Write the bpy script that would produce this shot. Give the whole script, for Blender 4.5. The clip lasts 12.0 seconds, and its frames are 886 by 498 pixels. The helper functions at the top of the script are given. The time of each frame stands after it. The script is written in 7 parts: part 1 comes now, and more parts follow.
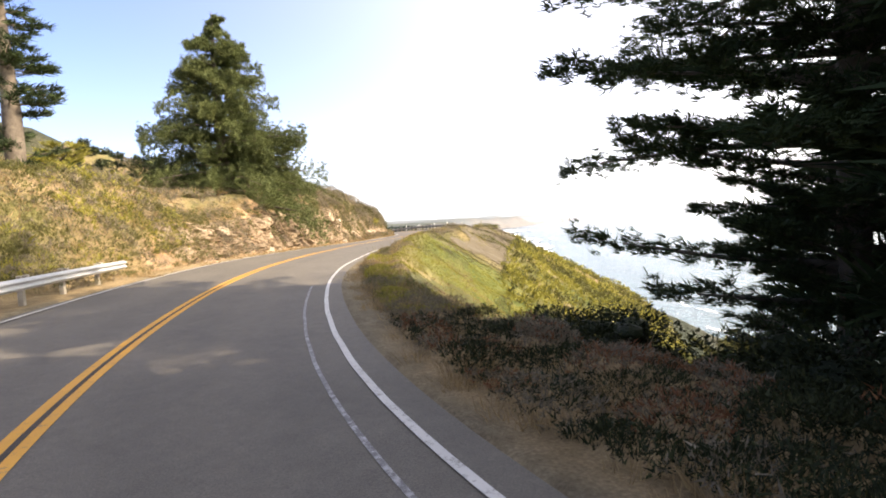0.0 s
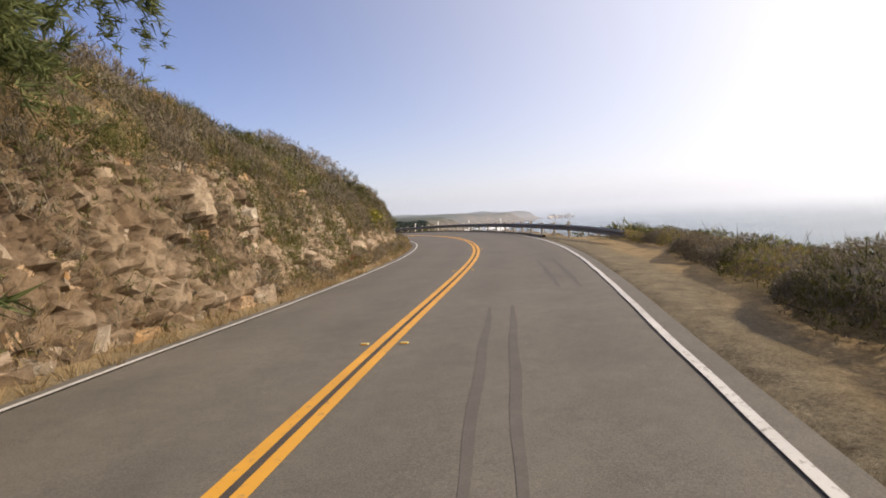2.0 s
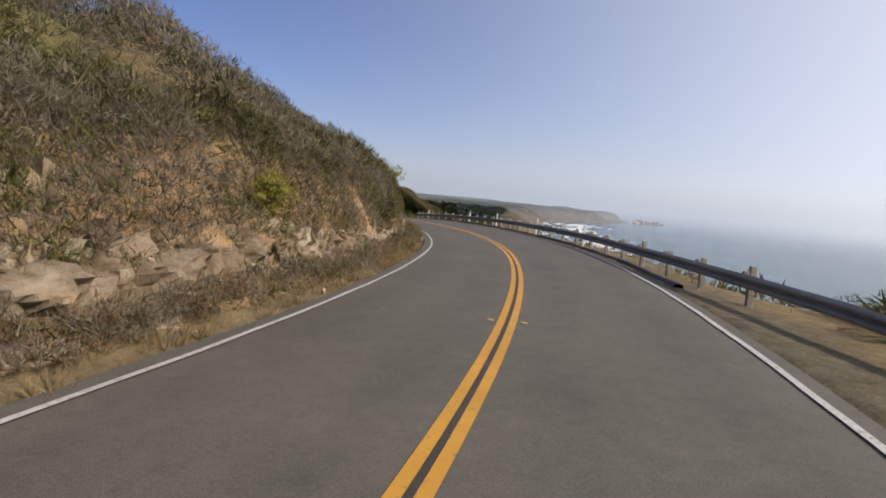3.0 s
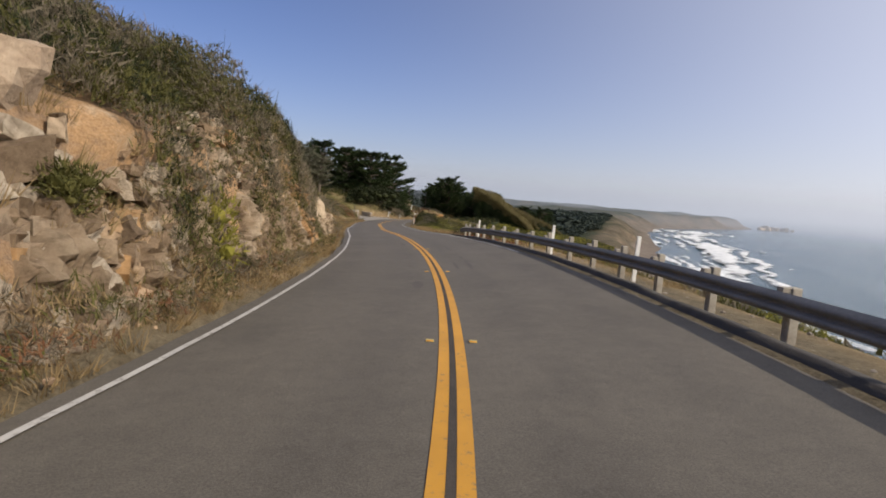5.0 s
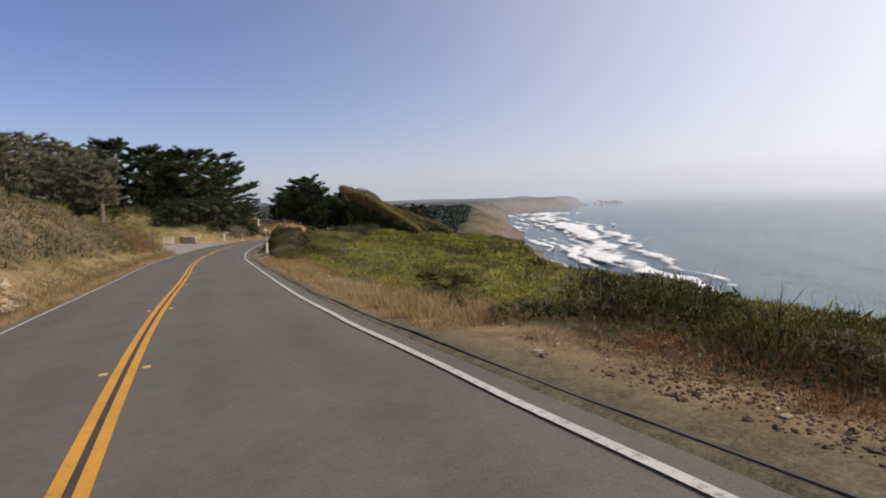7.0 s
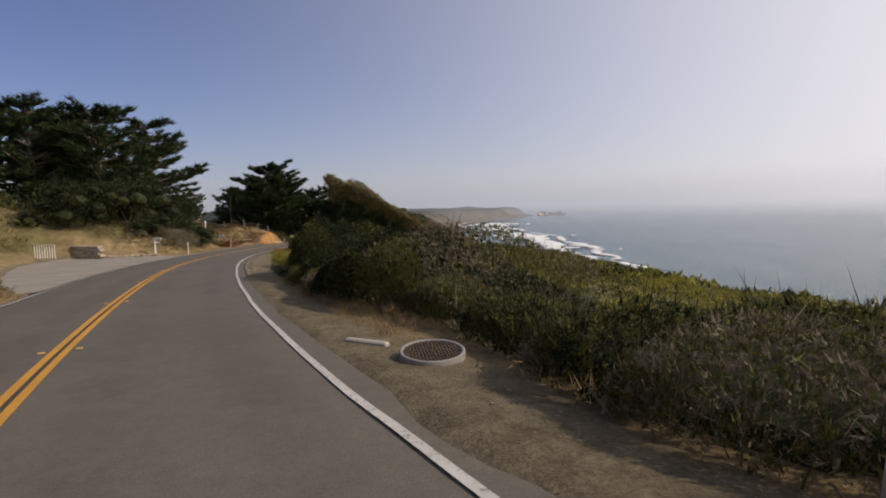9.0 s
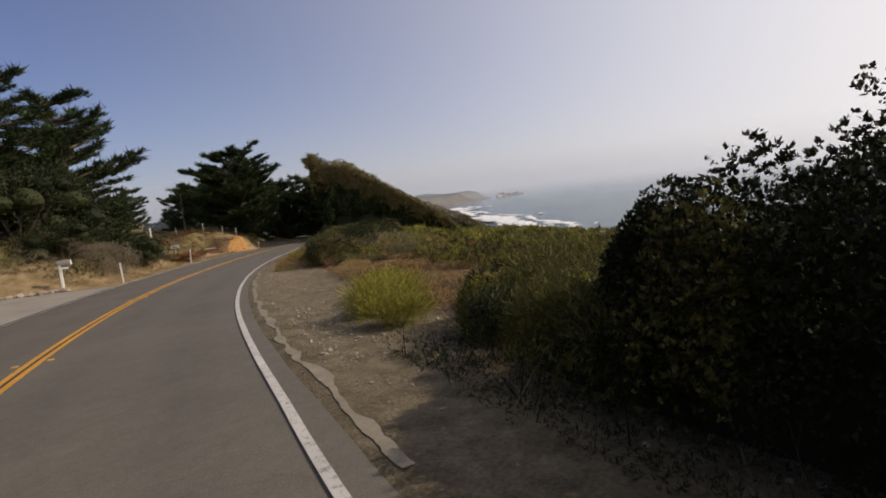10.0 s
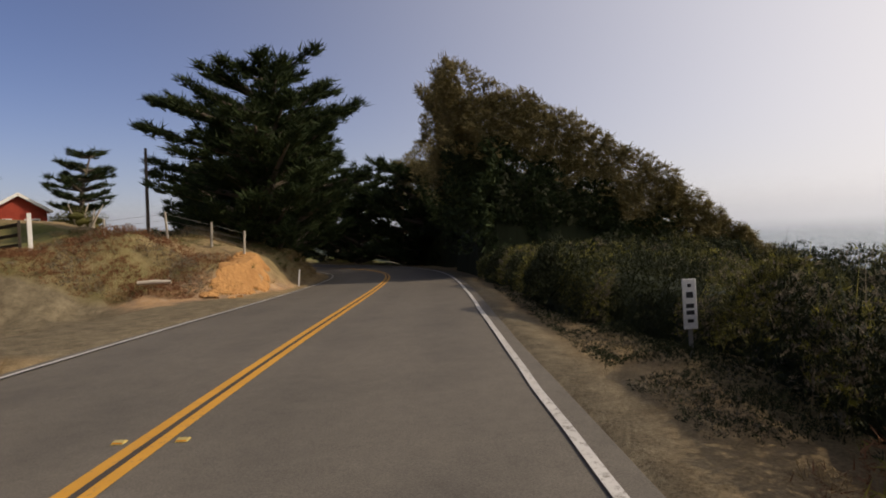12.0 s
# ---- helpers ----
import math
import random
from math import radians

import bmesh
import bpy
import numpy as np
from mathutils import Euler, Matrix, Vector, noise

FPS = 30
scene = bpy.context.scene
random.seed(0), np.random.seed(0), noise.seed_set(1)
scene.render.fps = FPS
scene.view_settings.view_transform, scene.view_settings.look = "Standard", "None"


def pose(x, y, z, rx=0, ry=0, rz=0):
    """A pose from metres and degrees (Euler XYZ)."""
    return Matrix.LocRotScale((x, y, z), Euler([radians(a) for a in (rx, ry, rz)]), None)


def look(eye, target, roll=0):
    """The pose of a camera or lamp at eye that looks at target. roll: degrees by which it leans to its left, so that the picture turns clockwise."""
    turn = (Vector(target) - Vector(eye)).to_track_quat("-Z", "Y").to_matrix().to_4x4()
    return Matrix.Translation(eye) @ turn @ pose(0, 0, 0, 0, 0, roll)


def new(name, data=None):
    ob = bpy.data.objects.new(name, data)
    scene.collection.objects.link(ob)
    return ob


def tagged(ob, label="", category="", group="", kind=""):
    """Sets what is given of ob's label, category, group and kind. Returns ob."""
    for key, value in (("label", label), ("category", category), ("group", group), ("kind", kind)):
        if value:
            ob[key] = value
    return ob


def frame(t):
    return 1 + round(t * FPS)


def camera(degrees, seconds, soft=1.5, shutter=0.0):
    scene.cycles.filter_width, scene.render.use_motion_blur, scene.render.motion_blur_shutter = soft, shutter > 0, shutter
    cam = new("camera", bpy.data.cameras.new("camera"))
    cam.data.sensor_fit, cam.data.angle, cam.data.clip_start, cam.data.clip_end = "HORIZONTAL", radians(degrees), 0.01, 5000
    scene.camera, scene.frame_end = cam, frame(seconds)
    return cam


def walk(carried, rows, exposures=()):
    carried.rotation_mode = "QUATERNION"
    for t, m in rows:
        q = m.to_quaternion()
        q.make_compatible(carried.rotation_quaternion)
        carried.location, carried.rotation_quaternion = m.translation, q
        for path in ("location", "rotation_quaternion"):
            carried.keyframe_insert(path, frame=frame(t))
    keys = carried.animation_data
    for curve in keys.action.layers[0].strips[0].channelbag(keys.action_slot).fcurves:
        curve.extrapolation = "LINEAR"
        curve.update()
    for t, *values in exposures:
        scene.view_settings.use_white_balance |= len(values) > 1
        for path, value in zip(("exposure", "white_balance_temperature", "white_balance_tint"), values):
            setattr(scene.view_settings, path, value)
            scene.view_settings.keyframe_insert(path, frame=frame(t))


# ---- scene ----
# Coast road between a rocky cut bank and the sea. Stations along the road's centre are s, offsets to the right are o.
cam = camera(77.9, 12.0, soft=1.8)
PATH = [
    (0, (1.280, -0.011, 1.540), (2.293, 1.709, 1.420), -3.28),
    (0.5, (2.926, 8.069, 1.386), (4.033, 9.729, 1.242), -3.43),
    (1, (5.784, 15.934, 1.240), (6.914, 17.583, 1.176), -7.52),
    (1.5, (9.382, 23.060, 1.365), (10.477, 24.732, 1.298), -6.88),
    (2, (13.662, 29.388, 1.502), (14.711, 31.086, 1.364), -2.84),
    (2.5, (17.991, 35.183, 1.651), (18.929, 36.940, 1.472), 1.78),
    (2.9, (21.406, 39.472, 1.625), (22.219, 41.289, 1.432), 4.91),
    (3, (22.159, 40.580, 1.612), (22.965, 42.399, 1.409), 5.24),
    (3.2, (23.768, 42.778, 1.573), (24.529, 44.616, 1.366), 5.84),
    (3.6, (26.448, 47.306, 1.472), (27.116, 49.179, 1.257), 6.91),
    (4, (28.965, 51.746, 1.350), (29.541, 53.649, 1.128), 7.62),
    (4.4, (31.416, 56.432, 1.232), (31.917, 58.355, 1.008), 7.39),
    (4.8, (33.705, 61.762, 1.144), (34.168, 63.695, 0.928), 5.65),
    (4.9, (34.241, 63.222, 1.128), (34.702, 65.157, 0.916), 4.93),
    (5, (34.754, 64.695, 1.109), (35.214, 66.631, 0.903), 4.23),
    (5.5, (37.121, 72.277, 1.090), (37.651, 74.197, 0.913), 1.54),
    (6, (38.746, 80.212, 0.837), (39.324, 82.120, 0.673), 0.74),
    (6.5, (39.744, 88.136, 0.430), (40.479, 89.990, 0.285), -1.92),
    (7, (40.156, 95.912, 0.023), (41.098, 97.666, -0.165), -2.08),
    (7.1, (40.230, 97.530, -0.050), (41.217, 99.262, -0.212), -1.18),
    (7.2, (40.340, 99.097, -0.143), (41.367, 100.806, -0.285), 0.08),
    (7.6, (40.749, 105.371, -0.516), (41.861, 107.031, -0.605), 3.60),
    (8, (41.296, 111.712, -0.869), (42.404, 113.375, -0.946), 4.74),
    (8.4, (42.043, 118.218, -1.212), (43.124, 119.898, -1.307), 3.72),
    (8.8, (42.932, 124.959, -1.552), (44.033, 126.623, -1.684), 0.75),
    (9, (43.458, 128.403, -1.722), (44.594, 130.041, -1.878), -1.45),
    (9.5, (45.088, 136.984, -2.046), (46.277, 138.582, -2.228), -4.32),
    (10, (47.148, 145.650, -2.378), (48.398, 147.198, -2.586), -6.28),
    (10.5, (49.726, 154.408, -2.709), (50.992, 155.945, -2.894), -8.53),
    (11, (52.683, 163.153, -3.178), (53.888, 164.746, -3.273), -7.02),
    (11.2, (54.054, 166.601, -3.290), (55.254, 168.199, -3.362), -5.96),
    (11.5, (56.334, 171.710, -3.495), (57.556, 173.290, -3.594), -4.77),
    (12, (60.689, 180.100, -3.863), (61.800, 181.761, -3.945), -1.88),
]
EXPOSURES = [(0.0, 1.74, 7100, 12), (0.5, 1.6, 7100, 13), (1.0, 1.12, 7000, 14), (1.5, 0.7, 6900, 14), (2.0, 0.48, 6800, 14), (2.5, 0.26, 6650, 14), (3.0, 0.06, 6250, 11), (5.0, 0.06, 6400, 12), (7.2, 0.12, 6550, 14), (9.0, -0.20, 6650, 14), (10.0, -0.18, 6800, 14), (11.0, -0.10, 6950, 14), (12.0, -0.16, 6950, 14)]
walk(cam, [(t, look(eye, target, roll)) for t, eye, target, roll in PATH], EXPOSURES)

# ---- world, sun ----
SUN_TO = Vector((0.60, -0.53, 0.60)).normalized()
world = bpy.data.worlds.new("sky")
scene.world = world
world.use_nodes = True
wn = world.node_tree.nodes
sky = wn.new("ShaderNodeTexSky")
sky.sky_type, sky.sun_disc = "NISHITA", False
sky.sun_elevation = math.asin(SUN_TO.z)
sky.sun_rotation = math.atan2(SUN_TO.x, SUN_TO.y)
sky.altitude, sky.air_density, sky.dust_density, sky.ozone_density = 30, 1.0, 0.6, 2.5


def marine_haze():
    """Sea haze over the clear sky: thick at the horizon, and whiter all the way up on the sun's side."""
    links = world.node_tree.links

    def calc(kind, a, b):
        n = wn.new("ShaderNodeMath")
        n.operation, n.use_clamp = kind, kind in ("SUBTRACT", "MINIMUM")
        for v, i in ((a, 0), (b, 1)):
            if isinstance(v, (int, float)):
                n.inputs[i].default_value = v
            else:
                links.new(v, n.inputs[i])
        return n.outputs[0]
    way = wn.new("ShaderNodeSeparateXYZ")
    links.new(wn.new("ShaderNodeTexCoord").outputs["Generated"], way.inputs[0])
    low = calc("POWER", calc("SUBTRACT", 1.0, calc("ABSOLUTE", way.outputs[2], 0.0)), 11.0)
    flat = Vector((SUN_TO.x, SUN_TO.y)).normalized()
    side = calc("ADD", calc("MULTIPLY", way.outputs[0], flat.x * 0.5), calc("MULTIPLY", way.outputs[1], flat.y * 0.5))
    side = calc("POWER", calc("MAXIMUM", calc("ADD", side, 0.5), 0.0), 2.2)
    glare = calc("MINIMUM", calc("MULTIPLY", side, 1.55), 1.0)
    clear = wn.new("ShaderNodeVectorMath")
    clear.operation = "MULTIPLY"
    clear.inputs[1].default_value = (0.070, 0.072, 0.097)
    links.new(sky.outputs[0], clear.inputs[0])

    def blend(amount, a, b):
        n = wn.new("ShaderNodeMix")
        n.data_type = "RGBA"
        links.new(amount, n.inputs[0])
        for v, i in ((a, 6), (b, 7)):
            if isinstance(v, tuple):
                n.inputs[i].default_value = (*v, 1)
            else:
                links.new(v, n.inputs[i])
        return n.outputs[2]
    high = blend(glare, clear.outputs[0], (0.98, 0.98, 1.0))
    bank = blend(glare, (0.50, 0.53, 0.60), (0.92, 0.92, 0.94))
    links.new(blend(calc("MULTIPLY", low, 0.72), high, bank), wn["Background"].inputs[0])


marine_haze()
lamp = bpy.data.lights.new("sun", "SUN")
lamp.energy, lamp.angle, lamp.color = 3.6, radians(0.6), (1.0, 0.88, 0.71)
sun = new("sun", lamp)
sun.matrix_world = look(SUN_TO * 100, (0, 0, 0))

# ---- materials ----


def material(name, rough=0.8, metal=0.0, spec=0.4):
    m = bpy.data.materials.new(name)
    m.use_nodes = True
    b = m.node_tree.nodes["Principled BSDF"]
    b.inputs["Roughness"].default_value, b.inputs["Metallic"].default_value = rough, metal
    b.inputs["Specular IOR Level"].default_value = spec
    return m, m.node_tree.nodes, m.node_tree.links, b


def ramp(nodes, links, source, stops):
    r = nodes.new("ShaderNodeValToRGB")
    while len(r.color_ramp.elements) < len(stops):
        r.color_ramp.elements.new(0.5)
    for e, (p, c) in zip(r.color_ramp.elements, stops):
        e.position, e.color = p, (*c, 1)
    links.new(source, r.inputs[0])
    return r.outputs[0]


def tex(nodes, links, scale, detail=6.0, rough=0.6, kind="noise", stretch=None):
    co = nodes.new("ShaderNodeTexCoord")
    out = co.outputs["Object"]
    if stretch:
        mp = nodes.new("ShaderNodeMapping")
        mp.inputs["Scale"].default_value = stretch
        links.new(out, mp.inputs[0])
        out = mp.outputs[0]
    if kind == "noise":
        n = nodes.new("ShaderNodeTexNoise")
        n.inputs["Detail"].default_value, n.inputs["Roughness"].default_value = detail, rough
    else:
        n = nodes.new("ShaderNodeTexVoronoi")
    n.inputs["Scale"].default_value = scale
    links.new(out, n.inputs["Vector"])
    return n.outputs[0]


def mix(nodes, links, fac, a, b, blend="MIX"):
    m = nodes.new("ShaderNodeMix")
    m.data_type, m.blend_type = "RGBA", blend
    for v, i in ((fac, 0), (a, 6), (b, 7)):
        if hasattr(v, "is_linked"):
            links.new(v, m.inputs[i])
        else:
            m.inputs[i].default_value = v if i == 0 else (*v, 1)
    return m.outputs[2]


def bump(nodes, links, b, source, strength, distance):
    n = nodes.new("ShaderNodeBump")
    n.inputs["Strength"].default_value, n.inputs["Distance"].default_value = strength, distance
    links.new(source, n.inputs["Height"])
    links.new(n.outputs[0], b.inputs["Normal"])


def speckled(name, dark, light, scale, rough=0.85, fine=40.0, metal=0.0, bumpy=0.02, spec=0.3, island=False):
    """Two colours mixed by a coarse and a fine noise, with relief; island: a further change from piece to piece."""
    m, n, l, b = material(name, rough, metal, spec)
    a = ramp(n, l, tex(n, l, scale), [(0.3, dark), (0.7, light)])
    mid = tuple((x + y) / 2 for x, y in zip(dark, light))
    f = ramp(n, l, tex(n, l, fine, 4.0), [(0.3, tuple(x * 0.7 for x in mid)), (0.7, tuple(min(1, x * 1.3) for x in mid))])
    c = mix(n, l, 0.4, a, f)
    if island:
        g = n.new("ShaderNodeObjectInfo")
        c = mix(n, l, 1.0, c, ramp(n, l, g.outputs["Random"], [(0.0, (0.7, 0.68, 0.66)), (0.55, (1.0, 1.0, 1.0)), (1.0, (1.25, 1.1, 0.9))]), "MULTIPLY")
    l.new(c, b.inputs["Base Color"])
    bump(n, l, b, tex(n, l, fine, 6.0), 0.6, bumpy)
    return m


def foliage(name, stops, patch=0.6, glow=0.25, rough=0.65):
    """Leaves whose colour changes from leaf to leaf and from patch to patch; some light passes through them."""
    m, n, l, b = material(name, rough, 0.0, 0.12)
    g = n.new("ShaderNodeNewGeometry")
    c1 = ramp(n, l, g.outputs["Random Per Island"], stops)
    c2 = ramp(n, l, tex(n, l, patch, 3.0), stops)
    c = mix(n, l, 0.5, c1, c2)
    l.new(c, b.inputs["Base Color"])
    t = n.new("ShaderNodeBsdfTranslucent")
    l.new(c, t.inputs[0])
    s = n.new("ShaderNodeMixShader")
    s.inputs[0].default_value = glow
    l.new(b.outputs[0], s.inputs[1])
    l.new(t.outputs[0], s.inputs[2])
    l.new(s.outputs[0], n["Material Output"].inputs[0])
    return m


def asphalt():
    m, n, l, b = material("asphalt", 0.78, 0.0, 0.35)
    big = ramp(n, l, tex(n, l, 0.35, 4.0), [(0.3, (0.102, 0.091, 0.073)), (0.7, (0.146, 0.129, 0.103))])
    grain = ramp(n, l, tex(n, l, 70.0, 3.0), [(0.35, (0.066, 0.058, 0.047)), (0.7, (0.198, 0.175, 0.143))])
    c = mix(n, l, 0.42, big, grain)
    mottle = ramp(n, l, tex(n, l, 5.0, 8.0, 0.7), [(0.3, (0.88, 0.88, 0.88)), (0.7, (1.10, 1.10, 1.10))])
    c = mix(n, l, 1.0, c, mottle, "MULTIPLY")
    seam = ramp(n, l, tex(n, l, 1.7, 10.0, 0.8), [(0.485, (1, 1, 1)), (0.5, (0.72, 0.72, 0.72)), (0.515, (1, 1, 1))])
    c = mix(n, l, 0.5, c, mix(n, l, 1.0, c, seam, "MULTIPLY"))
    # wheel tracks and oil: bands along the lane, kept in the attribute "across"
    at = n.new("ShaderNodeAttribute")
    at.attribute_name = "across"
    tr = ramp(n, l, at.outputs["Fac"], [(0.0, (1, 1, 1)), (1.0, (0.74, 0.74, 0.76))])
    wear = ramp(n, l, tex(n, l, 0.9, 5.0, stretch=(1, 1, 1)), [(0.35, (0, 0, 0)), (0.75, (1, 1, 1))])
    c = mix(n, l, wear, c, mix(n, l, 1.0, c, tr, "MULTIPLY"))
    l.new(c, b.inputs["Base Color"])
    bump(n, l, b, tex(n, l, 90.0, 4.0), 0.5, 0.006)
    return m


def paint(name, colour, bare, amount):
    m, n, l, b = material(name, 0.6, 0.0, 0.4)
    w = ramp(n, l, tex(n, l, 14.0, 8.0, 0.75), [(amount, (0, 0, 0)), (amount + 0.12, (1, 1, 1))])
    v = ramp(n, l, tex(n, l, 1.2, 3.0), [(0.3, tuple(x * 0.8 for x in colour)), (0.7, colour)])
    l.new(mix(n, l, w, v, bare), b.inputs["Base Color"])
    bump(n, l, b, tex(n, l, 80.0, 3.0), 0.4, 0.004)
    return m


def ground_material():
    """Earth, dry grass, green growth and rock, mixed by the attribute "cover" (red rock, green growth, blue bare earth)."""
    m, n, l, b = material("ground_cover", 0.95, 0.0, 0.15)
    at = n.new("ShaderNodeAttribute")
    at.attribute_name = "cover"
    sp = n.new("ShaderNodeSeparateColor")
    l.new(at.outputs["Color"], sp.inputs[0])
    rock = ramp(n, l, tex(n, l, 0.9, 8.0, 0.7, stretch=(1, 1, 1.6)), [(0.25, (0.13, 0.09, 0.06)), (0.42, (0.33, 0.23, 0.15)), (0.55, (0.46, 0.29, 0.15)), (0.75, (0.52, 0.44, 0.34))])
    dry = ramp(n, l, tex(n, l, 2.2, 8.0, 0.7), [(0.3, (0.16, 0.115, 0.06)), (0.55, (0.30, 0.22, 0.12)), (0.75, (0.40, 0.31, 0.18))])
    green = ramp(n, l, tex(n, l, 0.8, 8.0, 0.75), [(0.3, (0.045, 0.06, 0.018)), (0.5, (0.10, 0.12, 0.035)), (0.72, (0.20, 0.19, 0.06))])
    dirt = ramp(n, l, tex(n, l, 3.0, 10.0, 0.75), [(0.3, (0.10, 0.081, 0.052)), (0.5, (0.178, 0.147, 0.096)), (0.72, (0.28, 0.236, 0.158))])
    grit = ramp(n, l, tex(n, l, 30.0, 5.0, 0.7), [(0.3, (0.6, 0.58, 0.55)), (0.7, (1.25, 1.25, 1.25))])
    c = mix(n, l, sp.outputs[1], dry, green)
    c = mix(n, l, sp.outputs[2], c, dirt)
    c = mix(n, l, sp.outputs[0], c, rock)
    l.new(mix(n, l, 1.0, c, grit, "MULTIPLY"), b.inputs["Base Color"])
    bump(n, l, b, tex(n, l, 9.0, 12.0, 0.75), 0.9, 0.06)
    return m


def coast_material():
    """Green terrace, brown bluff and wet grey-brown sand, by the attribute "cover"."""
    m, n, l, b = material("coast_cover", 0.95, 0.0, 0.15)
    at = n.new("ShaderNodeAttribute")
    at.attribute_name = "cover"
    sp = n.new("ShaderNodeSeparateColor")
    l.new(at.outputs["Color"], sp.inputs[0])
    rock = ramp(n, l, tex(n, l, 0.12, 8.0, 0.7), [(0.3, (0.07, 0.055, 0.04)), (0.5, (0.15, 0.115, 0.08)), (0.72, (0.26, 0.20, 0.14))])
    green = ramp(n, l, tex(n, l, 0.09, 8.0, 0.75), [(0.3, (0.022, 0.03, 0.021)), (0.5, (0.038, 0.047, 0.03)), (0.72, (0.075, 0.08, 0.048))])
    sand = ramp(n, l, tex(n, l, 0.06, 6.0, 0.6), [(0.3, (0.13, 0.106, 0.085)), (0.7, (0.23, 0.19, 0.155))])
    dry = ramp(n, l, tex(n, l, 0.2, 6.0, 0.7), [(0.3, (0.14, 0.11, 0.06)), (0.7, (0.27, 0.21, 0.12))])
    c = mix(n, l, sp.outputs[1], dry, green)
    c = mix(n, l, sp.outputs[0], c, rock)
    c = mix(n, l, sp.outputs[2], c, sand)
    l.new(c, b.inputs["Base Color"])
    bump(n, l, b, tex(n, l, 0.6, 10.0, 0.75), 1.0, 0.8)
    return m


def ledge_material():
    """Broken tan rock; each block has its own tone, kept in the attribute "block", with crack shade painted into it."""
    m, n, l, b = material("ledge_rock", 0.92, 0.0, 0.2)
    at = n.new("ShaderNodeAttribute")
    at.attribute_name = "block"
    own = ramp(n, l, at.outputs["Fac"], [(0.0, (0.15, 0.105, 0.067)), (0.3, (0.25, 0.185, 0.125)), (0.6, (0.33, 0.26, 0.185)), (0.85, (0.42, 0.345, 0.255)), (1.0, (0.44, 0.26, 0.12))])
    grain = ramp(n, l, tex(n, l, 3.0, 10.0, 0.75, stretch=(1, 1, 1.8)), [(0.3, (0.45, 0.42, 0.38)), (0.5, (0.95, 0.93, 0.9)), (0.75, (1.3, 1.28, 1.22))])
    stain = ramp(n, l, tex(n, l, 0.5, 6.0, 0.7), [(0.4, (1, 1, 1)), (0.7, (0.55, 0.50, 0.42))])
    l.new(mix(n, l, 1.0, mix(n, l, 1.0, own, grain, "MULTIPLY"), stain, "MULTIPLY"), b.inputs["Base Color"])
    bump(n, l, b, tex(n, l, 12.0, 12.0, 0.75), 1.0, 0.05)
    return m


def water_material():
    m, n, l, b = material("sea_water", 0.16, 0.0, 0.5)
    c = ramp(n, l, tex(n, l, 0.006, 4.0), [(0.3, (0.035, 0.075, 0.088)), (0.7, (0.055, 0.105, 0.115))])
    l.new(c, b.inputs["Base Color"])
    bump(n, l, b, tex(n, l, 0.16, 6.0, 0.65, stretch=(1.0, 0.45, 1.0)), 1.0, 1.1)
    return m


def foam_material():
    m, n, l, b = material("sea_foam", 0.8, 0.0, 0.3)
    c = ramp(n, l, tex(n, l, 0.25, 6.0, 0.7), [(0.35, (0.55, 0.58, 0.58)), (0.6, (0.86, 0.87, 0.86))])
    l.new(c, b.inputs["Base Color"])
    at = n.new("ShaderNodeAttribute")
    at.attribute_name = "thick"
    lace = n.new("ShaderNodeMath")
    lace.operation = "ADD"
    l.new(at.outputs["Fac"], lace.inputs[0])
    l.new(tex(n, l, 0.42, 10.0, 0.82), lace.inputs[1])
    hole = ramp(n, l, lace.outputs[0], [(0.60, (0, 0, 0)), (0.92, (1, 1, 1))])
    t = n.new("ShaderNodeBsdfTransparent")
    s = n.new("ShaderNodeMixShader")
    l.new(hole, s.inputs[0])
    l.new(t.outputs[0], s.inputs[1])
    l.new(b.outputs[0], s.inputs[2])
    l.new(s.outputs[0], n["Material Output"].inputs[0])
    bump(n, l, b, tex(n, l, 0.8, 6.0, 0.7), 0.8, 0.3)
    return m


ASPHALT = asphalt()
BERM = speckled("old_asphalt", (0.045, 0.042, 0.04), (0.09, 0.082, 0.074), 2.0, 0.9, 45.0)
YELLOW = paint("yellow_paint", (0.62, 0.31, 0.035), (0.16, 0.13, 0.09), 0.57)
WHITE = paint("white_paint", (0.56, 0.54, 0.50), (0.20, 0.18, 0.15), 0.52)
WORNWHITE = paint("worn_white_paint", (0.48, 0.46, 0.42), (0.15, 0.13, 0.11), 0.46)
BLACK = speckled("black_seal", (0.040, 0.034, 0.029), (0.085, 0.072, 0.060), 3.0, 0.85, 60.0)
GROUND = ground_material()
COAST = coast_material()
LEDGE = ledge_material()
WATER = water_material()
FOAM = foam_material()
ROCK = speckled("rock", (0.22, 0.15, 0.10), (0.50, 0.40, 0.29), 1.6, 0.9, 14.0, bumpy=0.05, island=True)


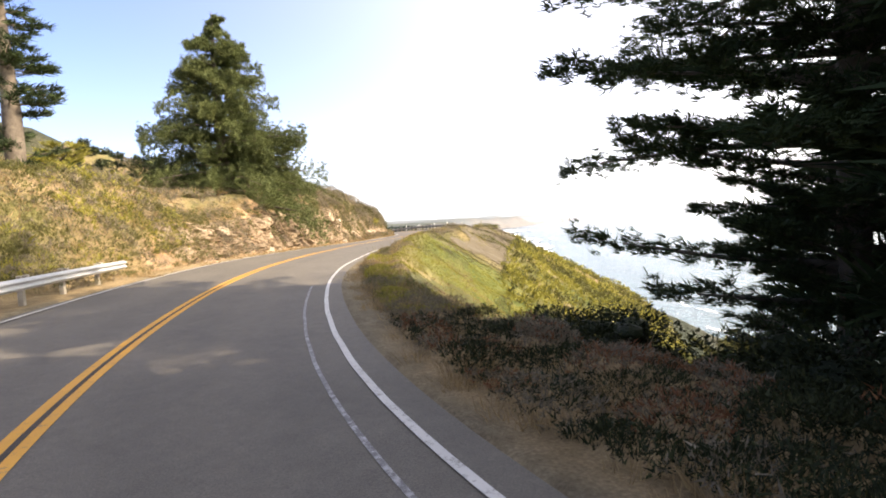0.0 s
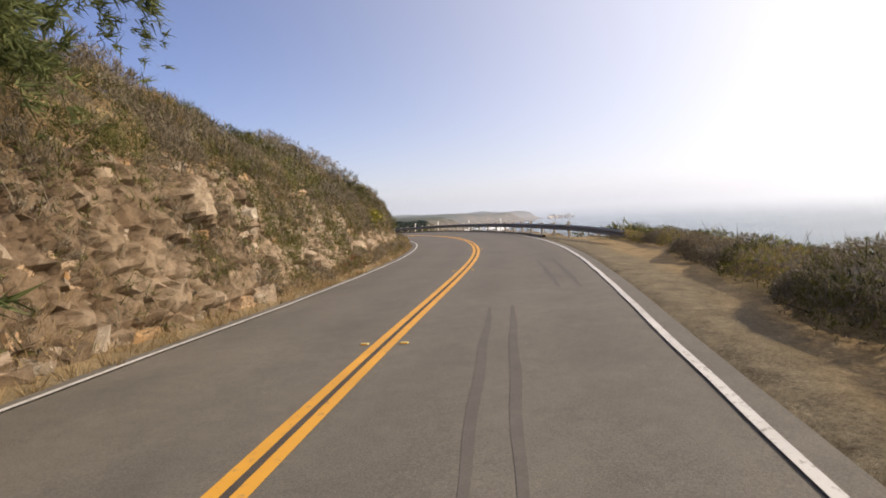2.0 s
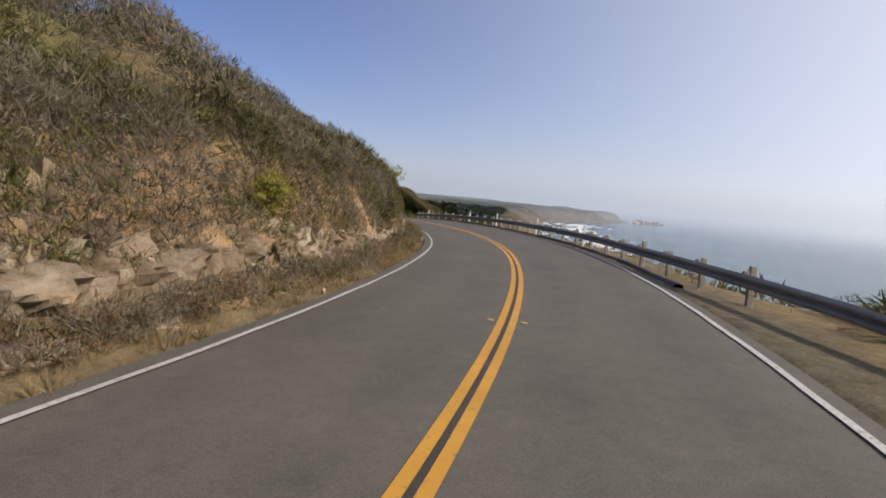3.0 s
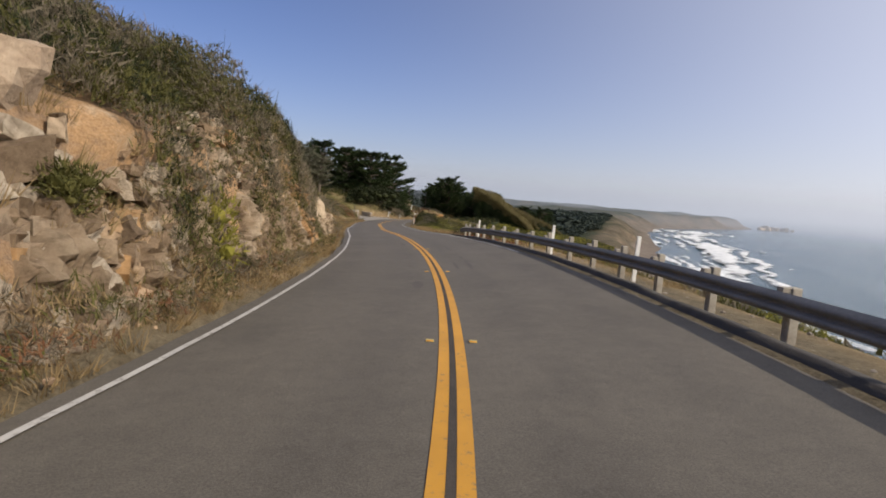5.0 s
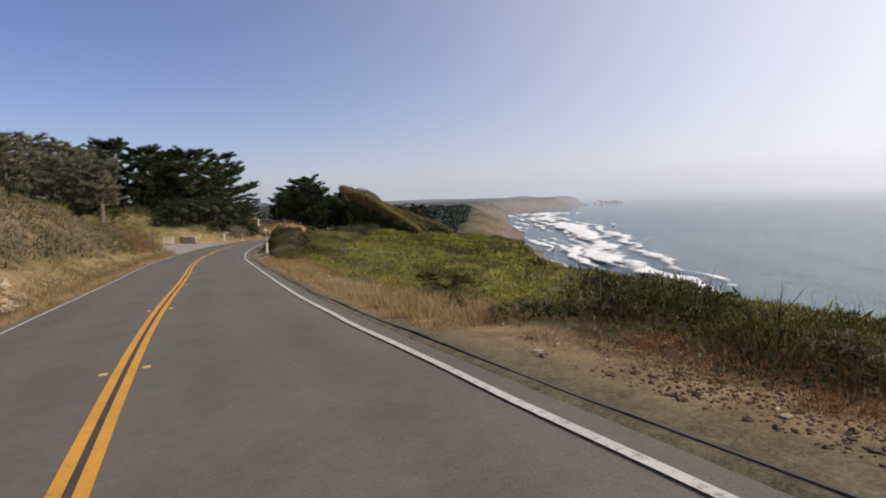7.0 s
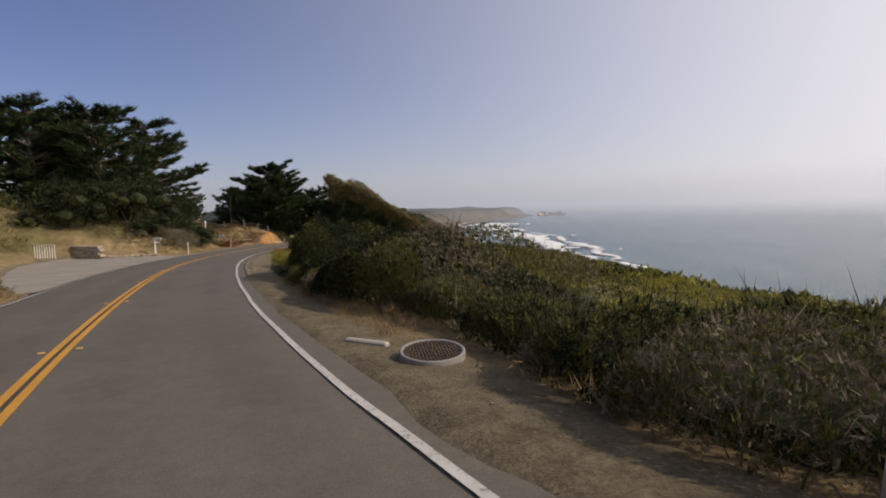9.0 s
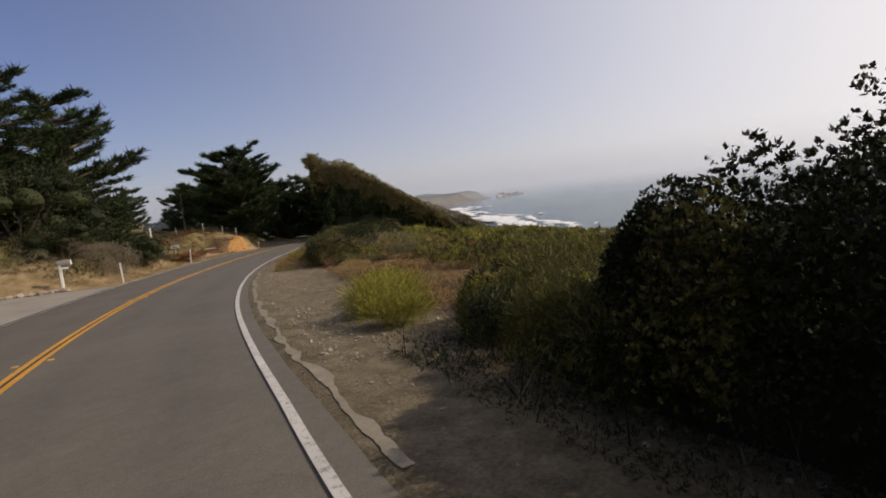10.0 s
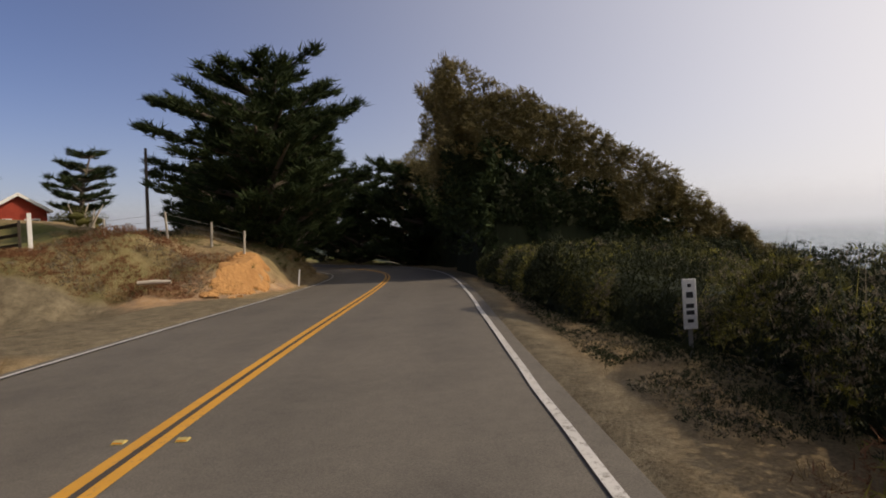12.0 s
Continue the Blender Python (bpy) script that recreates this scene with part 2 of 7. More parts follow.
def rubble_material():
    """Broken rock whose blocks differ in colour from one to the next."""
    m, n, l, b = material("rubble_rock", 0.92, 0.0, 0.2)
    g = n.new("ShaderNodeNewGeometry")
    own = ramp(n, l, g.outputs["Random Per Island"], [(0.0, (0.16, 0.115, 0.075)), (0.35, (0.30, 0.22, 0.145)), (0.6, (0.40, 0.32, 0.23)), (0.85, (0.47, 0.40, 0.31)), (1.0, (0.46, 0.28, 0.13))])
    grain = ramp(n, l, tex(n, l, 6.0, 10.0, 0.75), [(0.3, (0.5, 0.48, 0.45)), (0.55, (1.0, 1.0, 1.0)), (0.75, (1.25, 1.22, 1.18))])
    l.new(mix(n, l, 1.0, own, grain, "MULTIPLY"), b.inputs["Base Color"])
    bump(n, l, b, tex(n, l, 16.0, 10.0, 0.75), 0.9, 0.04)
    return m


RUBBLE = rubble_material()
OCHRE = speckled("ochre_rock", (0.27, 0.13, 0.045), (0.52, 0.28, 0.10), 1.6, 0.9, 10.0, bumpy=0.04)
GREYROCK = speckled("grey_rock", (0.24, 0.20, 0.16), (0.46, 0.41, 0.34), 1.4, 0.9, 12.0, bumpy=0.06, island=True)
STEEL = speckled("weathered_galvanised_steel", (0.16, 0.154, 0.144), (0.30, 0.288, 0.268), 1.5, 0.75, 25.0, metal=0.15, bumpy=0.003, spec=0.5)
POSTWOOD = speckled("weathered_post_wood", (0.24, 0.21, 0.17), (0.48, 0.44, 0.37), 6.0, 0.9, 30.0, bumpy=0.01)
# lighter copy of the rail steel; sunlight on it is put into the colour
LITSTEEL = speckled("sunlit_galvanised_steel", (0.34, 0.34, 0.335), (0.52, 0.52, 0.51), 1.5, 0.5, 25.0, metal=0.3, bumpy=0.003, spec=0.5)
DARKWOOD = speckled("dark_fence_wood", (0.035, 0.028, 0.022), (0.09, 0.072, 0.055), 6.0, 0.9, 30.0, bumpy=0.008)
BARK = speckled("grey_bark", (0.07, 0.055, 0.042), (0.20, 0.165, 0.13), 4.0, 0.95, 20.0, bumpy=0.03)
PALEBARK = speckled("bleached_branch", (0.34, 0.29, 0.23), (0.55, 0.49, 0.41), 5.0, 0.9, 24.0, bumpy=0.01)
PLASTIC = speckled("white_plastic", (0.66, 0.65, 0.62), (0.80, 0.79, 0.76), 3.0, 0.5, 30.0, bumpy=0.001)
REFLECTOR = speckled("amber_reflector", (0.75, 0.27, 0.02), (0.85, 0.36, 0.03), 8.0, 0.25, 60.0, bumpy=0.001, spec=0.6)
CERAMIC = speckled("worn_marker", (0.32, 0.24, 0.07), (0.50, 0.40, 0.14), 20.0, 0.45, 70.0, bumpy=0.001)
INK = speckled("black_ink", (0.02, 0.02, 0.02), (0.04, 0.04, 0.04), 5.0, 0.6, 40.0, bumpy=0.001)
RUST = speckled("rusty_grate", (0.06, 0.045, 0.035), (0.16, 0.12, 0.09), 8.0, 0.7, 40.0, metal=0.4, bumpy=0.004)
EARTH = speckled("dark_crumbly_earth", (0.05, 0.036, 0.027), (0.15, 0.11, 0.082), 5.0, 0.95, 30.0, bumpy=0.02, island=True)
CONCRETE = speckled("concrete", (0.30, 0.28, 0.25), (0.50, 0.47, 0.42), 3.0, 0.9, 40.0, bumpy=0.006)
REDWALL = speckled("red_board_wall", (0.25, 0.035, 0.02), (0.36, 0.06, 0.035), 2.0, 0.8, 18.0, bumpy=0.006)
REDROOF = speckled("red_brown_roof", (0.20, 0.075, 0.05), (0.32, 0.13, 0.09), 2.0, 0.85, 12.0, bumpy=0.02)
TRIMWHITE = speckled("white_trim_paint", (0.70, 0.69, 0.66), (0.82, 0.81, 0.78), 2.0, 0.6, 30.0, bumpy=0.001)
GLASSY = speckled("dark_window", (0.03, 0.035, 0.04), (0.06, 0.065, 0.07), 0.5, 0.08, 20.0, bumpy=0.0005, spec=0.6)
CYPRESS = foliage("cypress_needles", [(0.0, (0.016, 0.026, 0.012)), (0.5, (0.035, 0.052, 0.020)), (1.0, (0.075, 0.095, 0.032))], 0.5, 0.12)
# paler copy of the cypress needles, with sunlight put into the colour
LITCYPRESS = foliage("sunlit_cypress_needles", [(0.0, (0.050, 0.068, 0.026)), (0.5, (0.108, 0.128, 0.048)), (1.0, (0.20, 0.21, 0.08))], 0.5, 0.26)
WINDSWEPT = foliage("windswept_leaves", [(0.0, (0.07, 0.068, 0.030)), (0.5, (0.175, 0.145, 0.062)), (1.0, (0.33, 0.27, 0.13))], 0.4, 0.28)
COYOTE = foliage("green_brush_leaves", [(0.0, (0.044, 0.046, 0.015)), (0.5, (0.102, 0.100, 0.031)), (1.0, (0.195, 0.175, 0.06))], 0.3, 0.22)
LUSH = foliage("yellow_green_leaves", [(0.0, (0.11, 0.115, 0.024)), (0.5, (0.25, 0.235, 0.045)), (1.0, (0.44, 0.37, 0.085))], 0.25, 0.3)
SAGE = foliage("dry_grey_brush", [(0.0, (0.09, 0.075, 0.05)), (0.5, (0.18, 0.15, 0.105)), (1.0, (0.31, 0.265, 0.19))], 0.3, 0.26)
GUM = foliage("grey_green_gum_leaves", [(0.0, (0.085, 0.09, 0.055)), (0.5, (0.16, 0.16, 0.105)), (1.0, (0.27, 0.26, 0.185))], 0.3, 0.2)
# dark brush leaves, also used where shade is put into the colour
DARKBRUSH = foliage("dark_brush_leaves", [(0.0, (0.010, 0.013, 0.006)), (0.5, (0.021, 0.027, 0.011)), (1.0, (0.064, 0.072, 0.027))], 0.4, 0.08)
STRAW = foliage("dry_grass", [(0.0, (0.16, 0.11, 0.05)), (0.5, (0.31, 0.22, 0.11)), (1.0, (0.48, 0.37, 0.20))], 0.3, 0.3)
RUSSET = foliage("russet_weeds", [(0.0, (0.10, 0.045, 0.022)), (0.5, (0.20, 0.09, 0.045)), (1.0, (0.33, 0.19, 0.10))], 0.4, 0.25)
# distance haze is put into this dull blue-green leaf tone
FARWOOD = foliage("far_woods", [(0.0, (0.022, 0.032, 0.026)), (0.5, (0.04, 0.052, 0.042)), (1.0, (0.065, 0.078, 0.06))], 0.02, 0.1)

# ---- mesh helpers ----


def mesh_of(name, verts, faces, mats, index=None, smooth=False):
    """A mesh from an array of points and an array of faces (rows of three or four)."""
    me = bpy.data.meshes.new(name)
    verts, faces = np.asarray(verts, np.float32), np.asarray(faces, np.int32)
    n, k = faces.shape
    me.vertices.add(len(verts))
    me.vertices.foreach_set("co", verts.ravel())
    me.loops.add(n * k)
    me.loops.foreach_set("vertex_index", faces.ravel())
    me.polygons.add(n)
    me.polygons.foreach_set("loop_start", np.arange(0, n * k, k, dtype=np.int32))
    me.polygons.foreach_set("loop_total", np.full(n, k, np.int32))
    if index is not None:
        me.polygons.foreach_set("material_index", np.asarray(index, np.int32))
    me.polygons.foreach_set("use_smooth", np.full(n, smooth))
    me.update(calc_edges=True)
    me.validate()
    for m in mats if isinstance(mats, (list, tuple)) else [mats]:
        me.materials.append(m)
    return me


def mesh_bm(name, bm, mats, smooth=False):
    me = bpy.data.meshes.new(name)
    bmesh.ops.recalc_face_normals(bm, faces=bm.faces)
    for f in bm.faces:
        f.smooth = smooth
    bm.to_mesh(me)
    bm.free()
    for m in mats if isinstance(mats, (list, tuple)) else [mats]:
        me.materials.append(m)
    return me


def part(name, me, parent, label="", m=None):
    ob = new(name, me)
    ob.parent = parent
    if m is not None:
        ob.matrix_basis = m
    return tagged(ob, label)


def box_bm(bm, size, centre=(0, 0, 0), turn=None, bevel=0.0):
    made = bmesh.ops.create_cube(bm, size=1.0)["verts"]
    bmesh.ops.scale(bm, vec=size, verts=made)
    if bevel:
        edges = list({e for v in made for e in v.link_edges})
        made = list({v for f in bmesh.ops.bevel(bm, geom=edges, offset=bevel, segments=1, affect="EDGES")["faces"] for v in f.verts} | {v for v in made if v.is_valid})
    if turn:
        bmesh.ops.rotate(bm, cent=(0, 0, 0), matrix=turn, verts=made)
    bmesh.ops.translate(bm, vec=centre, verts=made)
    return made


def box_mesh(name, size, mats, bevel=0.0, centre=(0, 0, 0)):
    bm = bmesh.new()
    box_bm(bm, size, centre, None, bevel)
    return mesh_bm(name, bm, mats)


def tube(points, radii, sides=6):
    """Points and quads of a tapered tube along a line of points."""
    points, radii = np.asarray(points, float), np.asarray(radii, float)
    ahead = np.gradient(points, axis=0)
    ahead /= np.linalg.norm(ahead, axis=1)[:, None] + 1e-9
    ref = np.where(np.abs(ahead[:, 2:3]) > 0.9, [[1.0, 0, 0]], [[0, 0, 1.0]])
    u = np.cross(ahead, ref)
    u /= np.linalg.norm(u, axis=1)[:, None] + 1e-9
    v = np.cross(ahead, u)
    a = np.arange(sides) * 2 * np.pi / sides
    ring = points[:, None] + radii[:, None, None] * (np.cos(a)[None, :, None] * u[:, None] + np.sin(a)[None, :, None] * v[:, None])
    n = len(points)
    i, j = np.meshgrid(np.arange(n - 1), np.arange(sides), indexing="ij")
    q = np.stack([i * sides + j, i * sides + (j + 1) % sides, (i + 1) * sides + (j + 1) % sides, (i + 1) * sides + j], -1).reshape(-1, 4)
    return ring.reshape(-1, 3), q


def join(pieces):
    """Many (points, faces) as one."""
    verts, faces, n = [], [], 0
    for v, f in pieces:
        verts.append(v)
        faces.append(f + n)
        n += len(v)
    return np.concatenate(verts), np.concatenate(faces)


def quads_to_tris(q):
    return np.concatenate([q[:, [0, 1, 2]], q[:, [0, 2, 3]]])




def unit(v):
    return v / (np.linalg.norm(v, axis=-1, keepdims=True) + 1e-9)


def leaf_tris(at, way, length, width, gen):
    """Small pointed leaves of three corners each."""
    n = len(at)
    side = unit(np.cross(way, gen.normal(size=(n, 3)))) * np.reshape(width, (-1, 1)) / 2
    v = np.stack([at - side, at + side, at + way * np.reshape(length, (-1, 1))], 1).reshape(-1, 3)
    return v, np.arange(3 * n).reshape(n, 3)


def blades(at, way, length, width, gen):
    """Thin three-cornered leaves that stand at the points and reach along the ways."""
    n = len(at)
    side = unit(np.cross(way, gen.normal(size=(n, 3)))) * np.reshape(width, (-1, 1)) / 2
    tip = at + way * np.reshape(length, (-1, 1))
    low = at + way * np.reshape(length, (-1, 1)) * 0.25
    v = np.stack([at, low + side, tip, low - side], 1).reshape(-1, 3)
    return v, np.arange(4 * n).reshape(n, 4)


def lumps(at, radius, gen, cuts=2):
    """A closed rough ball, to fill the heart of a bush."""
    bm = bmesh.new()
    bmesh.ops.create_icosphere(bm, subdivisions=cuts, radius=1.0)
    v = np.array([w.co for w in bm.verts])
    f = np.array([[w.index for w in g.verts] for g in bm.faces])
    bm.free()
    v = v * (1 + gen.normal(0, 0.07, (len(v), 1))) * radius + at
    return v, f


def noise2(x, y, seed=0):
    """Smooth noise in two directions, about -1 to 1, for arrays."""
    xi, yi = np.floor(x).astype(np.int64), np.floor(y).astype(np.int64)
    fx, fy = x - xi, y - yi
    fx, fy = fx * fx * (3 - 2 * fx), fy * fy * (3 - 2 * fy)

    def h(a, b):
        n = (a * 374761393 + b * 668265263 + seed * 1442695041) & 0x7FFFFFFF
        n = ((n ^ (n >> 13)) * 1274126177) & 0x7FFFFFFF
        return ((n ^ (n >> 16)) & 0xFFFF) / 32767.5 - 1
    top = h(xi, yi) * (1 - fx) + h(xi + 1, yi) * fx
    low = h(xi, yi + 1) * (1 - fx) + h(xi + 1, yi + 1) * fx
    return top * (1 - fy) + low * fy


def fractal(x, y, octaves=4, seed=0):
    return sum(noise2(x * 2**i, y * 2**i, seed + i) / 1.8**i for i in range(octaves))


# ---- the road's line ----
CURVE = [-0.0405, -0.0405, -0.0271, -0.0125, -0.0228, -0.0236, -0.0068, -0.0029, 0.0053, 0.0148, 0.0124, 0.019, 0.0148, 0.0115, 0.0087, 0.0068, 0.0031, 0.0037, -0.005, -0.005,
         0.0019, 0.0018, -0.0075, -0.0063, -0.0051, -0.0061, -0.0126, -0.0117, -0.0107, -0.0051, -0.0054, -0.003, 0.0019, 0.004, 0.014, 0.028, 0.03, 0.02, 0.0, -0.01, -0.005]
GRADE = [-0.0103, -0.0033, 0.0088, -0.0055, -0.0109, -0.0208, -0.0399, -0.0593, -0.0528, -0.0431, -0.0314, -0.033, -0.0334, -0.0442, -0.0389, -0.03, -0.02, 0.0]
BANK = [-0.017, -0.036, -0.025, 0.033, 0.036, 0.043, 0.067, 0.043, 0.021, 0.018, 0.027, 0.028, -0.004, 0.013, 0.009, 0.006, 0.004, 0.0]
RIGHT = [2.96, 2.87, 3.06, 2.99, 3.03, 3.03, 3.03, 3.01, 2.97, 2.95, 3.02, 3.11, 3.06, 3.03, 3.04, 3.04, 3.05, 3.05]
LEFT = [2.97, 2.96, 2.9, 2.77, 2.68, 2.63, 2.61, 2.72, 2.82, 2.86, 2.89, 2.9, 2.98, 3.01, 3.02, 3.03, 3.04, 3.04]
STEP = 0.425
SG = np.arange(-8.5, 280.6, STEP)
K6, K17 = -8.5 + 6.8 * np.arange(len(CURVE)), -8.5 + 17.0 * np.arange(len(GRADE))


def summed(values):
    return np.concatenate([[0], np.cumsum((values[1:] + values[:-1]) / 2 * STEP)])


HEAD = summed(np.interp(SG, K6, CURVE))
HEAD -= np.interp(0, SG, HEAD)
LX, LY, LZ = summed(-np.sin(HEAD)), summed(np.cos(HEAD)), summed(np.interp(SG, K17, GRADE))
LX, LY, LZ = (a - np.interp(0, SG, a) for a in (LX, LY, LZ))


def bend(s, table):
    """A value along the road; beyond its ends the road runs straight on."""
    return np.interp(s, SG, table)


def onroad(s, o, dz=0.0):
    """World places of road stations and offsets, dz above the road's crossfall."""
    s, o = np.broadcast_arrays(np.asarray(s, float), np.asarray(o, float))
    c = np.clip(s, SG[0], SG[-1])
    h, over = bend(c, HEAD), s - c
    x = bend(c, LX) + o * np.cos(h) - over * np.sin(h)
    y = bend(c, LY) + o * np.sin(h) + over * np.cos(h)
    z = bend(c, LZ) + np.clip(o, -3.5, 3.5) * np.interp(c, K17, BANK) + dz
    return np.stack([x, y, z], -1)


def station(x, y):
    """The station and offset of world places."""
    s, o = np.empty(len(x)), np.empty(len(x))
    for i in range(0, len(x), 4000):
        dx, dy = x[i:i + 4000, None] - LX[None, ::4], y[i:i + 4000, None] - LY[None, ::4]
        j = (dx * dx + dy * dy).argmin(1) * 4
        ex, ey, h = x[i:i + 4000] - LX[j], y[i:i + 4000] - LY[j], HEAD[j]
        o[i:i + 4000] = ex * np.cos(h) + ey * np.sin(h)
        s[i:i + 4000] = SG[j] - ex * np.sin(h) + ey * np.cos(h)
    return s, o


def turn_at(s):
    """Degrees by which the road's direction is turned from +y at a station."""
    return math.degrees(float(bend(s, HEAD)))


# ---- the land's shape, as heights over the road ----
SEA = -30.0
# station: toe, face height, face depth, upper slope, brow distance, slope beyond
BANKS = [(-40, 4.6, 0.5, 1.0, 0.35, 14, -0.03), (6, 4.6, 0.5, 1.0, 0.42, 13, -0.03), (19, 4.4, 0.8, 1.0, 0.75, 8.8, -0.02), (25, 4.2, 1.5, 1.3, 0.85, 7.4, 0.05),
         (31, 3.9, 2.0, 1.3, 0.8, 7.2, 0.02), (38, 3.8, 2.4, 1.5, 0.8, 7.2, 0.0), (45, 3.85, 2.5, 1.1, 0.70, 8.0, 0.10), (50, 3.9, 2.2, 0.9, 0.52, 9.0, 0.20), (60, 3.9, 1.9, 0.8, 0.44, 9.0, 0.25),
         (72, 3.9, 1.9, 0.8, 0.46, 9.0, 0.28), (80, 3.9, 2.3, 1.0, 0.55, 7.5, 0.30), (86, 3.8, 2.8, 0.6, 0.45, 8.0, 0.30), (91, 3.75, 3.0, 0.6, 0.45, 8.0, 0.35),
         (94, 3.85, 2.7, 0.9, 0.55, 8.5, 0.42), (103, 3.9, 2.3, 1.0, 0.55, 9.0, 0.40), (113, 3.95, 1.6, 1.1, 0.62, 11, 0.40), (124, 4.0, 0.8, 0.9, 0.74, 19, 0.36), (140, 4.1, 0.6, 0.8, 0.70, 19, 0.42), (150, 4.2, 0.5, 1.0, 0.58, 19, 0.42),
         (157, 4.3, 0.5, 1.0, 0.48, 17, 0.40), (161, 4.2, 0.5, 1.2, 0.45, 16, 0.40), (170, 7.6, 0.6, 1.4, 0.40, 18, 0.36), (178, 10.6, 0.6, 1.5, 0.34, 20, 0.3), (183.5, 11.5, 0.4, 1.5, 0.26, 20, 0.24), (185, 5.2, 0.4, 1.5, 0.26, 12, 0.2), (186, 4.4, 0.4, 1.2, 0.28, 10, 0.15),
         (189, 4.3, 0.6, 1.0, 0.45, 8.5, 0.15), (196, 4.3, 0.4, 1.0, 0.4, 8.5, 0.15), (202, 5.0, 0.1, 3.0, 0.06, 14, 0.18), (211, 5.5, 0.1, 3.0, 0.06, 14, 0.10), (215.5, 3.9, 1.2, 1.0, 0.28, 9, -0.12),
         (222, 3.9, 1.5, 1.2, 0.24, 9, -0.06), (231, 3.9, 1.3, 1.2, 0.24, 10, 0.12), (248, 3.9, 1.2, 1.2, 0.24, 10, 0.10), (300, 3.9, 0.8, 1.2, 0.15, 14, 0.1)]
BANKS = np.array(BANKS)
# station: level shoulder's end, mound height, mound's crest, slope beyond the crest, width of the terrace
SLOPES = [(-40, 5.0, 0.0, 6.0, -0.55, 0), (4, 4.8, 0.0, 6.0, -0.75, 0), (13, 4.2, 0.0, 5.0, -0.95, 0), (20, 3.9, 0.35, 5.2, -0.80, 0), (27, 3.9, 0.75, 5.6, -0.72, 0),
          (36, 4.2, 0.55, 6.2, -0.62, 0), (46, 4.6, 0.35, 6.8, -0.55, 0), (54, 5.2, 0.15, 7.0, -0.55, 0), (62, 4.7, -0.1, 5.2, -0.7, 0), (84, 4.7, -0.15, 5.2, -0.75, 4),
          (96, 4.9, -0.3, 6.0, -0.28, 15), (106, 4.4, -0.2, 6.0, -0.21, 20), (120, 4.2, -0.1, 6.0, -0.18, 23), (140, 4.6, 0.0, 6.0, -0.16, 26), (165, 6.2, 0.0, 8.0, -0.14, 26),
          (178, 5.4, 0.0, 8.0, -0.13, 26), (200, 4.6, 0.1, 7.0, -0.12, 30), (300, 4.6, 0.1, 7.0, -0.10, 40)]
SLOPES = np.array(SLOPES)


def land(s, o, rough=1.0):
    """Height over the road's edge at a station and offset."""
    t = [np.interp(s, BANKS[:, 0], BANKS[:, i]) for i in range(1, 7)]
    toe, high, deep, up, brow, on = t
    a = -o
    left = np.clip((a - 3.3) / np.maximum(toe - 3.3, 0.05), 0, 1) * 0.04
    left += high * np.clip((a - toe) / deep, 0, 1)
    edge = toe + deep
    left += up * np.clip(a - edge, 0, np.maximum(brow - edge, 0)) + on * np.clip(a - np.maximum(brow, edge), 0, np.interp(s, [40, 60, 118, 134], [5, 9, 11, 36]))
    left += rough * np.clip((a - toe) / 3, 0, 1) * (0.55 * fractal(s * 0.16, a * 0.16, 4, 3) + 0.16 * fractal(s * 0.8, a * 0.8, 3, 9))
    level, mound, crest, slope, terrace = [np.interp(s, SLOPES[:, 0], SLOPES[:, i]) for i in range(1, 6)]
    u = np.clip((o - level) / np.maximum(crest - level, 0.3), 0, 1)
    right = mound * u * u * (3 - 2 * u) - 0.05 * np.clip(o - 3.4, 0, 1.0)
    far = np.maximum(o - crest, 0)
    right += slope * far
    right -= 0.75 * np.maximum(far - np.maximum(terrace, 3), 0) * (terrace > 2)
    right += rough * np.clip((o - level) / 3, 0, 1) * (0.35 * fractal(s * 0.15, o * 0.15, 4, 5) + 0.08 * fractal(s * 0.9, o * 0.9, 3, 6))
    return np.where(o < 0, left, right)


def surface(s, o, rough=1.0):
    """World places on the ground."""
    p = onroad(s, o)
    p[..., 2] += land(np.asarray(s, float), np.asarray(o, float), rough)
    return p

# ---- ground ----
FINE_O = np.concatenate([[-46, -40, -35, -31, -27.5, -24.5, -22, -20, -18.2, -16.6, -15.2, -14], np.arange(-13, -3.2, 0.22), [-3.1, 0, 3.1], np.arange(3.35, 9, 0.3), np.arange(9, 20.1, 1.0)])
FINE_S = np.arange(-32, 300.1, 0.5)


